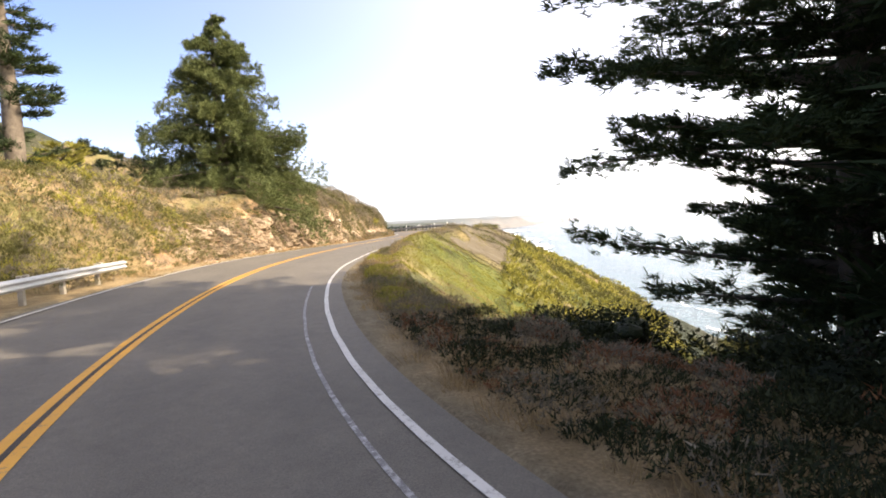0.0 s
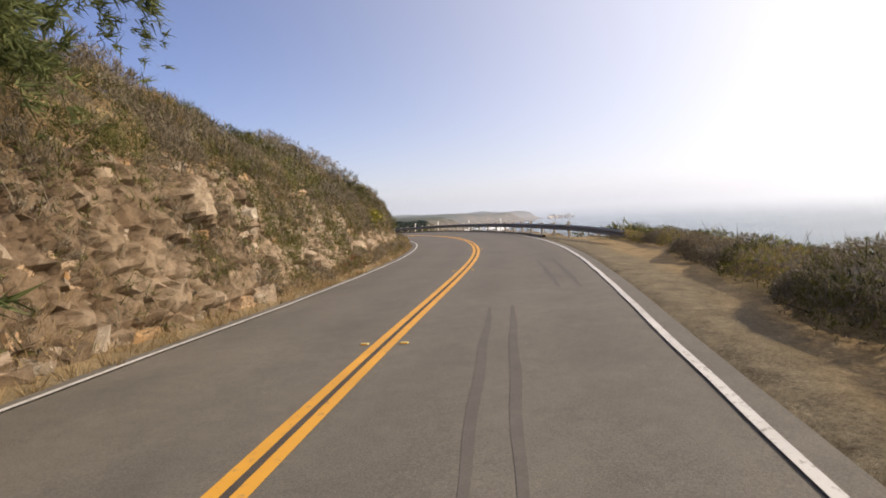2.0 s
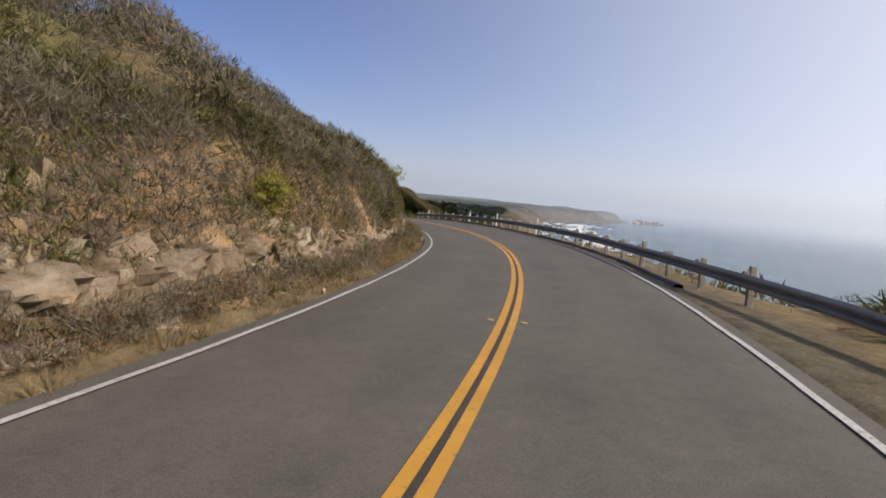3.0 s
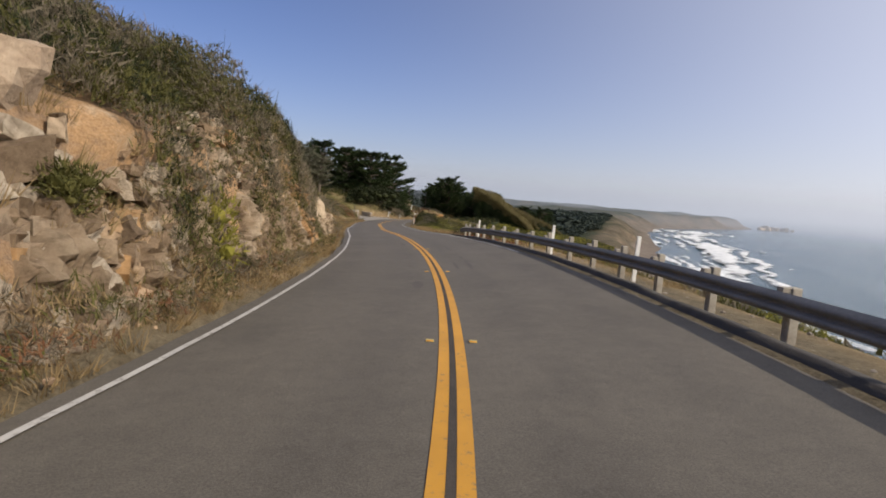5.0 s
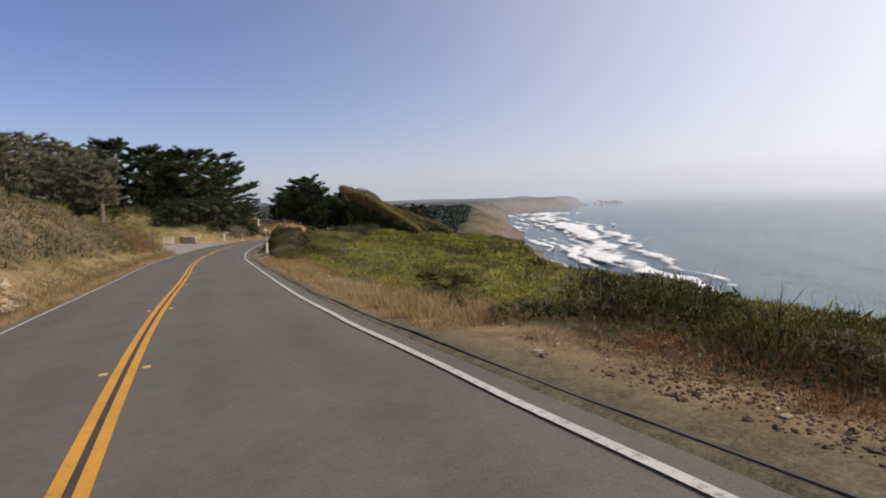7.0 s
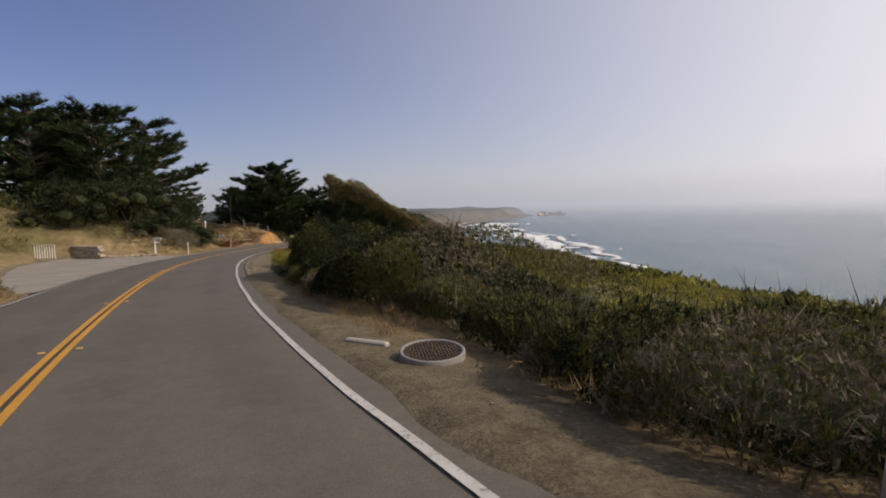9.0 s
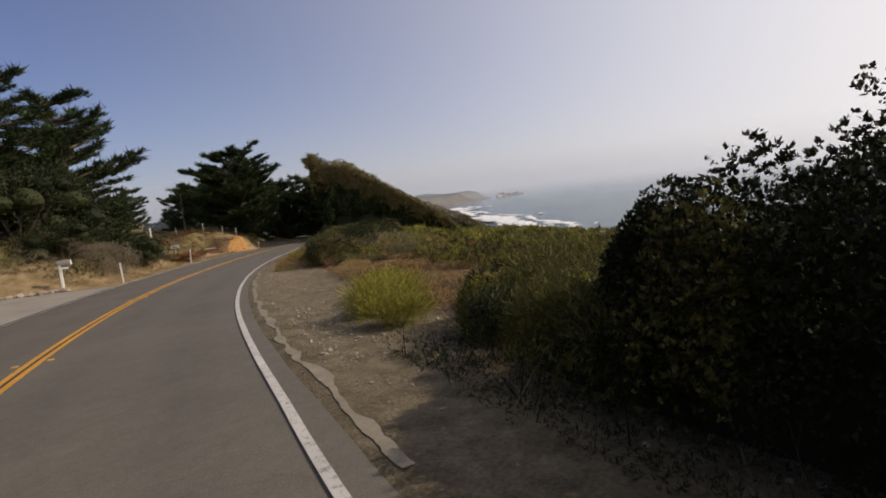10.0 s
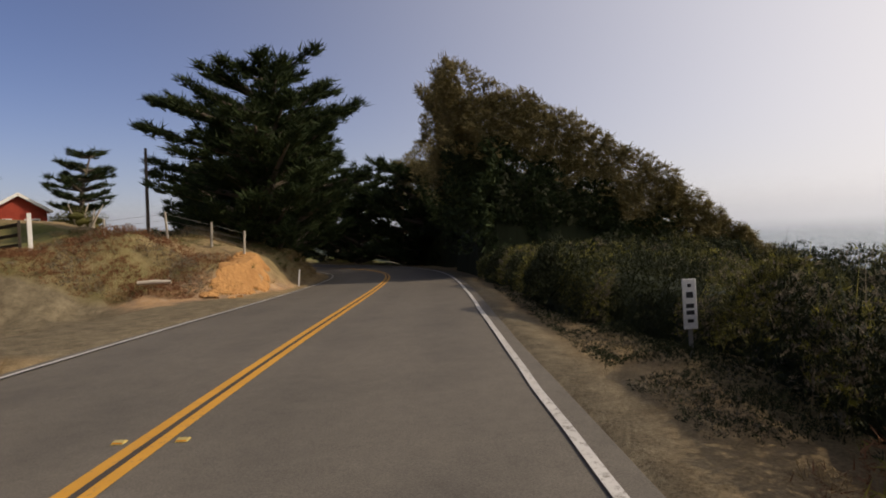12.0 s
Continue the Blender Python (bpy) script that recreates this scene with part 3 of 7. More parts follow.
def cover_of(s, o, z):
    """Red rock, green growth, blue bare earth."""
    a = -o
    toe, deep = np.interp(s, BANKS[:, 0], BANKS[:, 1]), np.interp(s, BANKS[:, 0], BANKS[:, 3])
    n = fractal(s * 0.3, o * 0.3, 4, 21)
    reach = np.interp(s, [20, 26, 36, 60, 78, 94, 106, 124, 134, 210, 212, 216, 219], [0, 1.0, 1.4, 0.9, 1.1, 1.7, 1.2, 1.0, 0.0, 0, 1.0, 0.8, 0])
    rock = (o < 0) * np.clip((reach * (deep + 0.5) - (a - toe - 0.1)) * 1.2 + n * 0.9, 0, 1) * (a > toe - 0.2) * (reach > 0.05)
    green = np.where(o < 0, np.interp(s, [18, 26, 60, 110, 150, 160, 200, 214], [0.9, 0.25, 0.2, 0.25, 0.4, 0.15, 0.15, 0.4]), np.interp(s, [8, 18, 40, 50, 92, 100, 300], [0.1, 0.75, 0.75, 0.15, 0.25, 0.85, 0.8])) + 0.5 * n
    green = np.clip(green, 0, 1) * np.where(o < 0, np.clip((a - toe) / 1.5, 0, 1), np.clip((o - np.interp(s, [158, 164, 178, 184], [4.6, 8.4, 8.4, 4.6])) / 1.5, 0, 1))
    level = np.interp(s, SLOPES[:, 0], SLOPES[:, 1])
    wide = np.interp(s, [0, 15, 30, 50, 60, 108, 118, 136, 150, 162, 166, 176, 190, 300], [0.2, 0.5, 0.6, 1.2, 1.2, 0.9, 0.3, 0.9, 1.0, 2.4, 3.6, 2.6, 0.5, 0.6])
    dirt = np.where(o > 0, np.clip((3.4 + wide - o) * 2 + n * 0.7 + 0.4, 0, 1), np.clip((3.35 - a) * 3 + 0.6 * n + 0.3, 0, 1))
    drive = ((s > 160.8) & (s < 184.5) & (o < -3) & (a < toe + 0.3)) | ((s > 202.5) & (s < 212.5) & (o < -3))
    dirt = np.where(drive, np.clip(1.2 - (a - 20) * 0.1, 0, 1), dirt)
    return np.stack([rock, green, dirt, np.ones_like(rock)], -1)


def add_cover(me, values):
    layer = me.attributes.new("cover", "FLOAT_COLOR", "POINT")
    layer.data.foreach_set("color", np.asarray(values, np.float32).ravel())


def grid_faces(n, m):
    i, j = np.meshgrid(np.arange(n - 1), np.arange(m - 1), indexing="ij")
    return np.stack([i * m + j, i * m + j + 1, (i + 1) * m + j + 1, (i + 1) * m + j], -1).reshape(-1, 4)


def near_ground():
    s, o = np.meshgrid(FINE_S, FINE_O, indexing="ij")
    p = surface(s, o)
    c = cover_of(s, o, p[..., 2])
    # blocky relief where the rock is bare, pushed out across the road
    cell = np.floor(s * 0.9 + 0.6 * noise2(s, p[..., 2], 4)) * 12.9 + np.floor(p[..., 2] * 1.5 + 0.7 * noise2(s * 0.7, o, 8)) * 78.2
    block = (np.sin(cell) * 43758.5) % 1.0 - 0.5
    push = c[..., 0] * (0.42 * block + 0.2 * fractal(s * 0.9, p[..., 2] * 1.4, 4, 12))
    h = bend(s, HEAD)
    p[..., 0] += push * np.cos(h)
    p[..., 1] += push * np.sin(h)
    p[..., 2] += np.where(np.abs(o) < 3.3, -0.12, 0)
    me = mesh_of("ground", p.reshape(-1, 3), grid_faces(*s.shape)[:, ::-1], GROUND, smooth=True)
    add_cover(me, c.reshape(-1, 4))
    return tagged(new("ground", me), "earth bank, dry grass and green slope beside the road", "ground", kind="structure")


SHORE = np.array([(20, -120), (60, -40), (88, 20), (100, 60), (118, 110), (148, 191), (172, 245), (221, 322), (304, 450), (420, 640), (545, 800), (800, 960), (960, 1060), (1000, 1120), (900, 1300), (700, 1800), (900, 3500)], float)


def shore_distance(x, y):
    """How far inland of the waterline a place lies; negative at sea."""
    best, sign = np.full(len(x), 1e9), np.ones(len(x))
    for a, b in zip(SHORE[:-1], SHORE[1:]):
        d = b - a
        u = np.clip(((x - a[0]) * d[0] + (y - a[1]) * d[1]) / (d @ d), 0, 1)
        ex, ey = x - a[0] - u * d[0], y - a[1] - u * d[1]
        r = np.hypot(ex, ey)
        side = np.where(d[0] * (y - a[1]) - d[1] * (x - a[0]) > 0, 1.0, -1.0)
        sign = np.where(r < best, side, sign)
        best = np.minimum(best, r)
    return best * sign


def far_ground():
    xs = np.concatenate([[-4000, -2500, -1500, -900, -500, -300, -200], np.arange(-150, 330, 6.0), np.arange(330, 1100, 22.0), [1150, 1300, 1600, 2200, 3000, 4000]])
    ys = np.concatenate([[-4000, -2000, -900, -400, -200], np.arange(-120, 480, 6.0), np.arange(480, 1500, 25.0), [1600, 1800, 2200, 3000, 4200]])
    x, y = (a.ravel() for a in np.meshgrid(xs, ys, indexing="ij"))
    s, o = station(x, y)
    c = np.clip(s, -30, 300)
    z = bend(c, LZ) + land(c, np.clip(o, -75, 60), 1.0) - 0.0
    z += np.where(o < -46, 0.10 * np.clip(-o - 46, 0, 300) + 3.0 * fractal(x * 0.01, y * 0.01, 4, 31), 0)
    z -= 5.0 * np.clip((60 - s) / 40, 0, 1) * np.clip((-o - 40) / 30, 0, 1)
    away = np.clip((s - 300) / 250, 0, 1)
    flat = -13 + 3.5 * fractal(x * 0.012, y * 0.012, 4, 33) + 0.05 * np.clip(-o, 0, 900) + 6 * np.clip((s - 700) / 500, 0, 1)
    z = z * (1 - away) + flat * away
    d = shore_distance(x, y)
    ragged = d + 6 * fractal(x * 0.03, y * 0.03, 4, 35)
    foot = np.interp(ragged, [-60, -2, 0, 12, 17, 40, 44], [-40, -30.6, -30.2, -28.9, -27.5, -11.0, 60.0])
    z = np.minimum(z, foot)
    inside = (s > -29) & (s < 297) & (o > -43) & (o < 18.5)
    deep = np.clip(np.minimum(np.minimum(o + 46, 20 - o), 14) / 14, 0, 1)
    z -= np.where(inside, 0.5 + 7.0 * deep, 0.0)
    p = np.stack([x, y, z], -1)
    me = mesh_of("coast", p, grid_faces(len(xs), len(ys)), COAST, smooth=True)
    g = np.clip(0.95 + 0.3 * fractal(x * 0.05, y * 0.05, 3, 40), 0, 1)
    sand = np.clip((-26.5 - z) / 1.5, 0, 1)
    cliff = np.clip((44 - ragged) / 6, 0, 1) * (1 - sand) * (d < 60) * np.clip(0.75 + 0.5 * fractal(x * 0.04, y * 0.04, 3, 44), 0, 1)
    add_cover(me, np.stack([cliff, g, sand, np.ones_like(g)], -1))
    return tagged(new("coast_ground", me), "coastal terrace, bluffs and sandy beach below the road", "ground", kind="structure")


near_ground()
far_ground()


def sea():
    xs = np.concatenate([np.linspace(-600, 60, 6), np.arange(70, 420, 7.0), np.linspace(430, 1400, 40), [1700, 2300, 3200, 4800]])
    ys = np.concatenate([[-4600, -3000, -1800, -900, -500, -300], np.arange(-220, 520, 7.0), np.linspace(530, 1700, 44), [2000, 2600, 3400, 4800]])
    x, y = np.meshgrid(xs, ys, indexing="ij")
    swell = 0.35 * np.sin((x * 0.83 - y * 0.55) * 0.16 + 1.5 * fractal(x * 0.01, y * 0.01, 3, 50)) * (np.hypot(x - 150, y - 150) < 500)
    p = np.stack([x, y, SEA + swell + 0.25 * fractal(x * 0.05, y * 0.05, 3, 51)], -1).reshape(-1, 3)
    me = mesh_of("sea", p, grid_faces(len(xs), len(ys)), WATER, smooth=True)
    return tagged(new("sea", me), "grey-blue ocean with low swell reaching the hazy horizon", "water", kind="structure")


def surf():
    """Broken white water in lines along the beach."""
    legs = np.linalg.norm(np.diff(SHORE[:11], axis=0), axis=1)
    run = np.concatenate([[0], np.cumsum(legs)])
    u, d = np.arange(60, run[-1] - 5, 2.2), np.arange(-3, 100, 1.6)
    px, py = np.interp(u, run, SHORE[:11, 0]), np.interp(u, run, SHORE[:11, 1])
    ax, ay = np.gradient(px), np.gradient(py)
    for _ in range(8):
        ax, ay = np.convolve(np.pad(ax, 4, "edge"), np.ones(9) / 9, "valid"), np.convolve(np.pad(ay, 4, "edge"), np.ones(9) / 9, "valid")
    r = np.hypot(ax, ay)
    ax, ay = ax / r, ay / r
    uu, dd = np.meshgrid(u, d, indexing="ij")
    x, y = px[:, None] + dd * ay[:, None], py[:, None] - dd * ax[:, None]
    warp = dd * np.interp(uu, [340, 500, 800], [1.55, 1.15, 0.85]) + 9 * fractal(uu * 0.016, dd * 0.01, 3, 61) + 2.2 * fractal(uu * 0.1, dd * 0.1, 3, 62)
    mask = np.full_like(warp, -1.0)
    for near, wide, strong, seed in ((2, 5, 0.55, 63), (11, 5, 0.15, 69), (20, 6, 0.25, 64), (31, 7, 0.3, 65), (46, 15, 0.55, 66), (62, 8, 0.15, 67), (76, 5, -0.1, 70), (90, 4, -0.3, 68)):
        d1 = warp - near
        lobe = np.where(d1 > 0, 1 - d1 / (wide * 0.35), 1 + d1 / wide)
        mask = np.maximum(mask, 0.6 * lobe + 0.46 * fractal(uu * 0.013, dd * 0.05 + seed, 4, seed) + 0.16 * fractal(uu * 0.08, dd * 0.12, 3, seed + 9) + strong - 0.35)
    mask += np.interp(u, [60, 200, 290, 322, 370, run[-1]], [-0.75, -0.8, -0.75, -0.38, -0.2, -0.15])[:, None]
    z = SEA + 0.75 + 0.5 * np.clip(mask, 0, 1) + 0.12 * fractal(uu * 0.3, dd * 0.3, 2, 71)
    f = grid_faces(*x.shape)
    keep = mask.ravel()[f].max(1) > -0.02
    me = mesh_of("surf", np.stack([x, y, z], -1).reshape(-1, 3), f[keep][:, ::-1], FOAM, smooth=True)
    layer = me.attributes.new("thick", "FLOAT", "POINT")
    layer.data.foreach_set("value", np.clip(mask, -0.3, 1.0).astype(np.float32).ravel()[:len(me.vertices)])
    return tagged(new("surf", me), "white breaking surf along the beach", "surf", kind="stuff")


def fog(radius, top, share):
    """Sea fog far out as a tall curved glowing sheet: it thins upwards, its emission painted whiter towards the sun."""
    m = bpy.data.materials.new("glowing_sea_fog")
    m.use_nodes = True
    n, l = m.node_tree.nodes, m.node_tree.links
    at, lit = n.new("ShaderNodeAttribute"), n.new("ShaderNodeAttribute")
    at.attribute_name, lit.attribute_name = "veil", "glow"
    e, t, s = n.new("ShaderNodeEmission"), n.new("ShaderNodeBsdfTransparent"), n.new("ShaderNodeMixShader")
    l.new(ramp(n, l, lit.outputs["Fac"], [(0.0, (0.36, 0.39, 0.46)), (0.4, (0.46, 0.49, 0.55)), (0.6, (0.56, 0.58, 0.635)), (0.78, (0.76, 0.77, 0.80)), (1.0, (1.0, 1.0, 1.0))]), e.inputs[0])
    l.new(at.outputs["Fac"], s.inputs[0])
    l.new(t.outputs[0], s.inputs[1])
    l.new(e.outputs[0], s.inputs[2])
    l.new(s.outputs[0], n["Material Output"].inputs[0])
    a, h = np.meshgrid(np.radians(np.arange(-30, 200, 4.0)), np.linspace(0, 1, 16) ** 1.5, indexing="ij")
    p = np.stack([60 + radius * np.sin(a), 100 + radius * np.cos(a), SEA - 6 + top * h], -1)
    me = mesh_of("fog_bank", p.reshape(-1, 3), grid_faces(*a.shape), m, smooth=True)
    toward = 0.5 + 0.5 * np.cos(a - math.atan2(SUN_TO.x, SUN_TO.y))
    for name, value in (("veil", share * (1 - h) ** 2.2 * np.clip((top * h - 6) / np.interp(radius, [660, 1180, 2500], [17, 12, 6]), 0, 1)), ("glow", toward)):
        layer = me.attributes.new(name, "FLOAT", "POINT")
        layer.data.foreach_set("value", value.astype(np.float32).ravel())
    return tagged(new("fog_bank", me), "glowing sheet with pale sea haze painted in on the horizon", "backdrop", kind="structure")


sea()
surf()
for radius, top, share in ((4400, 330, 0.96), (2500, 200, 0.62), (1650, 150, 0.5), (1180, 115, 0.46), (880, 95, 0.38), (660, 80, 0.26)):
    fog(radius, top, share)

# ---- road ----


def ribbon(name, s, offsets, lift, mat, attr=None, thick=0.0):
    """A strip along the road between offsets, given as numbers or as arrays along s."""
    o = np.stack([np.broadcast_to(np.asarray(v, float), s.shape) for v in offsets], 1)
    ss = np.broadcast_to(s[:, None], o.shape)
    li = np.stack([np.broadcast_to(np.asarray(v, float), s.shape) for v in (lift if isinstance(lift, (list, tuple)) else [lift] * len(offsets))], 1)
    me = mesh_of(name, onroad(ss, o, li).reshape(-1, 3), grid_faces(*o.shape)[:, ::-1], mat, smooth=True)
    if attr is not None:
        layer = me.attributes.new("across", "FLOAT", "POINT")
        layer.data.foreach_set("value", np.asarray(attr(o), np.float32).ravel())
    return me


def tracks(o):
    band = sum(np.exp(-((o - c) / 0.32) ** 2) for c in (-2.15, -0.75, 0.8, 2.2))
    return np.clip(band, 0, 1)


RS = np.arange(-32, 300.1, 0.5)
edge = 3.42 + np.where(RS > 140, 0.16, 0.07) * fractal(RS * 0.35, RS * 0, 3, 80)
ledge = np.interp(RS, K17, LEFT) + 0.28 + 0.05 * fractal(RS * 0.4, RS * 0 + 5, 3, 81)
road = tagged(new("road", ribbon("road", RS, [-ledge, *np.arange(-2.4, 2.9, 0.3), edge], [-0.03, *[0.0] * 18, -0.03], ASPHALT, tracks)), "two-lane asphalt coast road with faint wheel tracks", "road", kind="structure")


def marking(name, s, o0, o1, mat, label, lift=0.006):
    return tagged(new(name, ribbon(name, s, [o0, o1], lift, mat)), label, "road marking", kind="structure")


far, gap = 0.131 + 0 * RS, 0.030 + 0 * RS
marking("centre_line_left", RS, -far, -gap, YELLOW, "solid yellow centre line, slightly worn")
marking("centre_line_right", RS, gap, far, YELLOW, "solid yellow centre line, slightly worn")
marking("centre_gap", RS, 0.003 - gap, gap - 0.003, BLACK, "black strip between the yellow lines", 0.005)
wobble = 0.015 * fractal(RS * 0.5, RS * 0, 2, 82)
rl, ll = np.interp(RS, K17, RIGHT) + wobble, np.interp(RS, K17, LEFT) - wobble
for lo, hi in ((-32, 63), (101, 300)):
    k = (RS >= lo) & (RS <= hi)
    marking("edge_line_right", RS[k], rl[k] - 0.043, rl[k] + 0.043, WHITE, "solid white edge line with worn paint")
for lo, hi in ((62.7, 74), (92, 101.3)):
    k = (RS >= lo) & (RS <= hi)
    marking("edge_line_faded", RS[k], rl[k] - 0.055, rl[k] + 0.055, WORNWHITE, "white edge line worn away to flecks")
marking("edge_line_left", RS, -ll - 0.035, -ll + 0.035, WHITE, "thin solid white edge line")
k = (RS > -6) & (RS < 16)
marking("old_edge_line", RS[k], rl[k] - 0.45 - 0.012 * RS[k] * 0, rl[k] - 0.40, paint("ghost_paint", (0.36, 0.35, 0.34), (0.13, 0.12, 0.115), 0.42), "faded ghost of an older white edge line")


CRUMBLE = speckled("crumbled_asphalt", (0.15, 0.13, 0.096), (0.29, 0.255, 0.195), 4.0, 0.9, 40.0, bumpy=0.006)
n = np.arange(160.0, 182.1, 0.08)
mid, half = 3.45 + 0.045 * fractal(n * 1.5, n * 0, 4, 86), 0.035 + 0.035 * fractal(n * 2.5, n * 0 + 3, 4, 87)
marking("crumbled_edge", n, mid - np.clip(half, 0.015, 0.2), mid + np.clip(half, 0.015, 0.2) + 0.02, CRUMBLE, "pale crumbled asphalt edge beside the gravel shoulder", 0.007)
SKID = speckled("tyre_mark", (0.08, 0.07, 0.061), (0.115, 0.101, 0.088), 5.0, 0.8, 60.0, bumpy=0.002)
for s0, s1, o0, o1, wd in ((35.5, 41.5, 1.28, 1.04, 0.05), (35.5, 41.5, 1.58, 1.37, 0.05), (43.0, 48.5, 2.12, 1.85, 0.05), (43.0, 48.5, 2.48, 2.25, 0.05), (87.4, 88.9, 0.54, 0.54, 0.045),
                           (87.3, 89.2, 0.86, 0.90, 0.05), (93.0, 94.4, 0.64, 0.66, 0.03), (92.8, 95.0, 0.92, 1.0, 0.04), (89.8, 90.7, 0.90, 0.90, 0.04), (95.5, 97.0, -0.45, -0.5, 0.09), (84.3, 85.2, -0.45, -0.45, 0.1)):
    n = np.linspace(s0, s1, 14)
    mid, half = np.linspace(o0, o1, 14) + 0.01 * np.sin(n * 3), wd * np.sin(np.linspace(0.15, 3.0, 14)) ** 0.6
    marking("tyre_mark", n, mid - half, mid + half, SKID, "dark tyre mark on the asphalt", 0.003)


def berm(s, top, width, label):
    o = np.interp(s, K17, RIGHT)
    o = o + 0.36 + 0.03 * fractal(s * 0.4, s * 0, 3, 84)
    t = top * np.clip((s[-1] - s) / 3, 0.1, 1) + 0.015 * fractal(s * 0.6, s * 0, 3, 85)
    me = ribbon("berm", s, [o, o + 0.08, o + width - 0.1, o + width], [0 * s - 0.02, t, t, 0 * s - 0.15], BERM)
    return tagged(new("asphalt_berm", me), label, "kerb", kind="structure")


berm(np.arange(60.0, 106.2, 0.4), 0.07, 0.32, "low black asphalt kerb along the road edge")
berm(np.arange(106.0, 141, 0.4), 0.012, 0.14, "broken dark asphalt lip along the road edge")

# ---- guard rails and roadside furniture ----


def w_beam(line, steel, name="beam"):
    """A W-shaped steel rail along a line of (s, o, height of its middle); it faces the road."""
    line = np.asarray(line, float)
    n = np.linspace(line[0, 0], line[-1, 0], int((line[-1, 0] - line[0, 0]) / 0.5) + 2)
    o, h = np.interp(n, line[:, 0], line[:, 1]), np.interp(n, line[:, 0], line[:, 2])
    face = 1 if o.mean() > 0 else -1
    v = 0.84 * np.array([-0.155, -0.13, -0.10, -0.055, -0.025, 0.0, 0.025, 0.055, 0.10, 0.13, 0.155])
    d = np.array([0.0, -0.02, -0.08, -0.08, -0.02, -0.005, -0.02, -0.08, -0.08, -0.02, 0.0])
    rows = []
    for back in (0.0, 0.012):
        rows.append(onroad(n[:, None], o[:, None] + face * (d[None] + back), h[:, None] + v[None]))
    q = grid_faces(len(n), len(v))
    a, b = rows[0].reshape(-1, 3), rows[1].reshape(-1, 3)
    faces = np.concatenate([q[:, ::-1], q + len(a)])
    return mesh_of(name, np.concatenate([a, b]), faces, steel, smooth=True)


def guard_rail(line, posts, label, tall=0.69, steel=None):
    root = tagged(new("guard_rail"), label, "guard rail")
    part("beam", w_beam(line, steel or STEEL), root)
    line = np.asarray(line, float)
    face = 1 if line[:, 1].mean() > 0 else -1
    pm = box_mesh("post", (0.11, 0.13, 1.6), POSTWOOD, 0.008)
    bm = box_mesh("block", (0.10, 0.12, 0.30), POSTWOOD, 0.006)
    gen = np.random.default_rng(3)
    for s in posts:
        o, h = np.interp(s, line[:, 0], line[:, 1]), np.interp(s, line[:, 0], line[:, 2])
        top = tall + gen.normal(0, 0.02)
        m = Matrix.Translation(Vector(onroad(s, o + face * 0.21, top - 0.8))) @ pose(0, 0, 0, gen.normal(0, 1.2), gen.normal(0, 1.2), turn_at(s))
        part("post", pm, root, "", m)
        part("block", bm, root, "", Matrix.Translation(Vector(onroad(s, o + face * 0.085, h + 0.03))) @ pose(0, 0, 0, 0, 0, turn_at(s)))
    return root


RAIL = [(53.0, 5.2, 0.30), (56.0, 4.6, 0.42), (60, 4.0, 0.46), (64, 3.68, 0.46), (84, 3.66, 0.45), (92, 3.66, 0.40), (100, 3.70, 0.39), (105, 3.74, 0.39), (107.2, 3.9, 0.30)]
RAIL_POSTS = [*np.arange(58.6, 76.5, 1.89), *np.linspace(77.45, 87.85, 7), *np.linspace(89.65, 101.55, 7), 103.2, 105.1, 106.7]
guard_rail(RAIL, RAIL_POSTS, "weathered steel guard rail on grey wooden posts")
guard_rail([(2.0, -3.45, 0.52), (14, -3.5, 0.52), (19.6, -3.75, 0.50)], np.arange(3.0, 19.5, 1.905), "steel guard rail, painted pale as if sunlit, on wooden posts below the bank", 0.66, LITSTEEL)


def delineator(s, o, tall, label, dz=0.0, lean=0.0, group="", slim=1.0):
    root = tagged(new("delineator"), label, "delineator", group)
    root.matrix_basis = Matrix.Translation(Vector(surface(s, o, 0.0))) @ pose(0, 0, dz, lean * 0.4, lean, turn_at(s)) @ Matrix.Diagonal((slim, 1, 1, 1))
    bm = bmesh.new()
    box_bm(bm, (0.08, 0.012, tall + 0.25), (0, 0, tall / 2 - 0.12), None, 0.003)
    for side in (-1, 1):
        box_bm(bm, (0.012, 0.03, tall + 0.25), (side * 0.036, 0.012, tall / 2 - 0.12))
    part("blade", mesh_bm("blade", bm, PLASTIC), root)
    part("reflector", box_mesh("reflector", (0.06, 0.006, 0.16), TRIMWHITE, 0.002, (0, -0.010, tall - 0.12)), root, "pale reflective sheet")
    return root


for s in (71.3, 78.3, 85.8, 91.8, 103.2):
    delineator(s, 4.02, 0.95, "white plastic delineator standing behind the guard rail", 0.0, 1.5, "delineators along the rail")
delineator(185.8, -3.35, 0.95, "white flexible delineator at the road edge", 0, -2, "roadside delineators", 0.65)
delineator(197.1, -3.55, 0.95, "white flexible delineator beside the driveway", 0, 5, "roadside delineators", 0.65)
delineator(218.3, -3.6, 0.7, "white flexible delineator below the shaded bank", 0, 6, "roadside delineators", 0.65)
delineator(222.4, 5.2, 0.7, "white flexible delineator in the shade of the trees", 0, 0, "roadside delineators", 0.65)


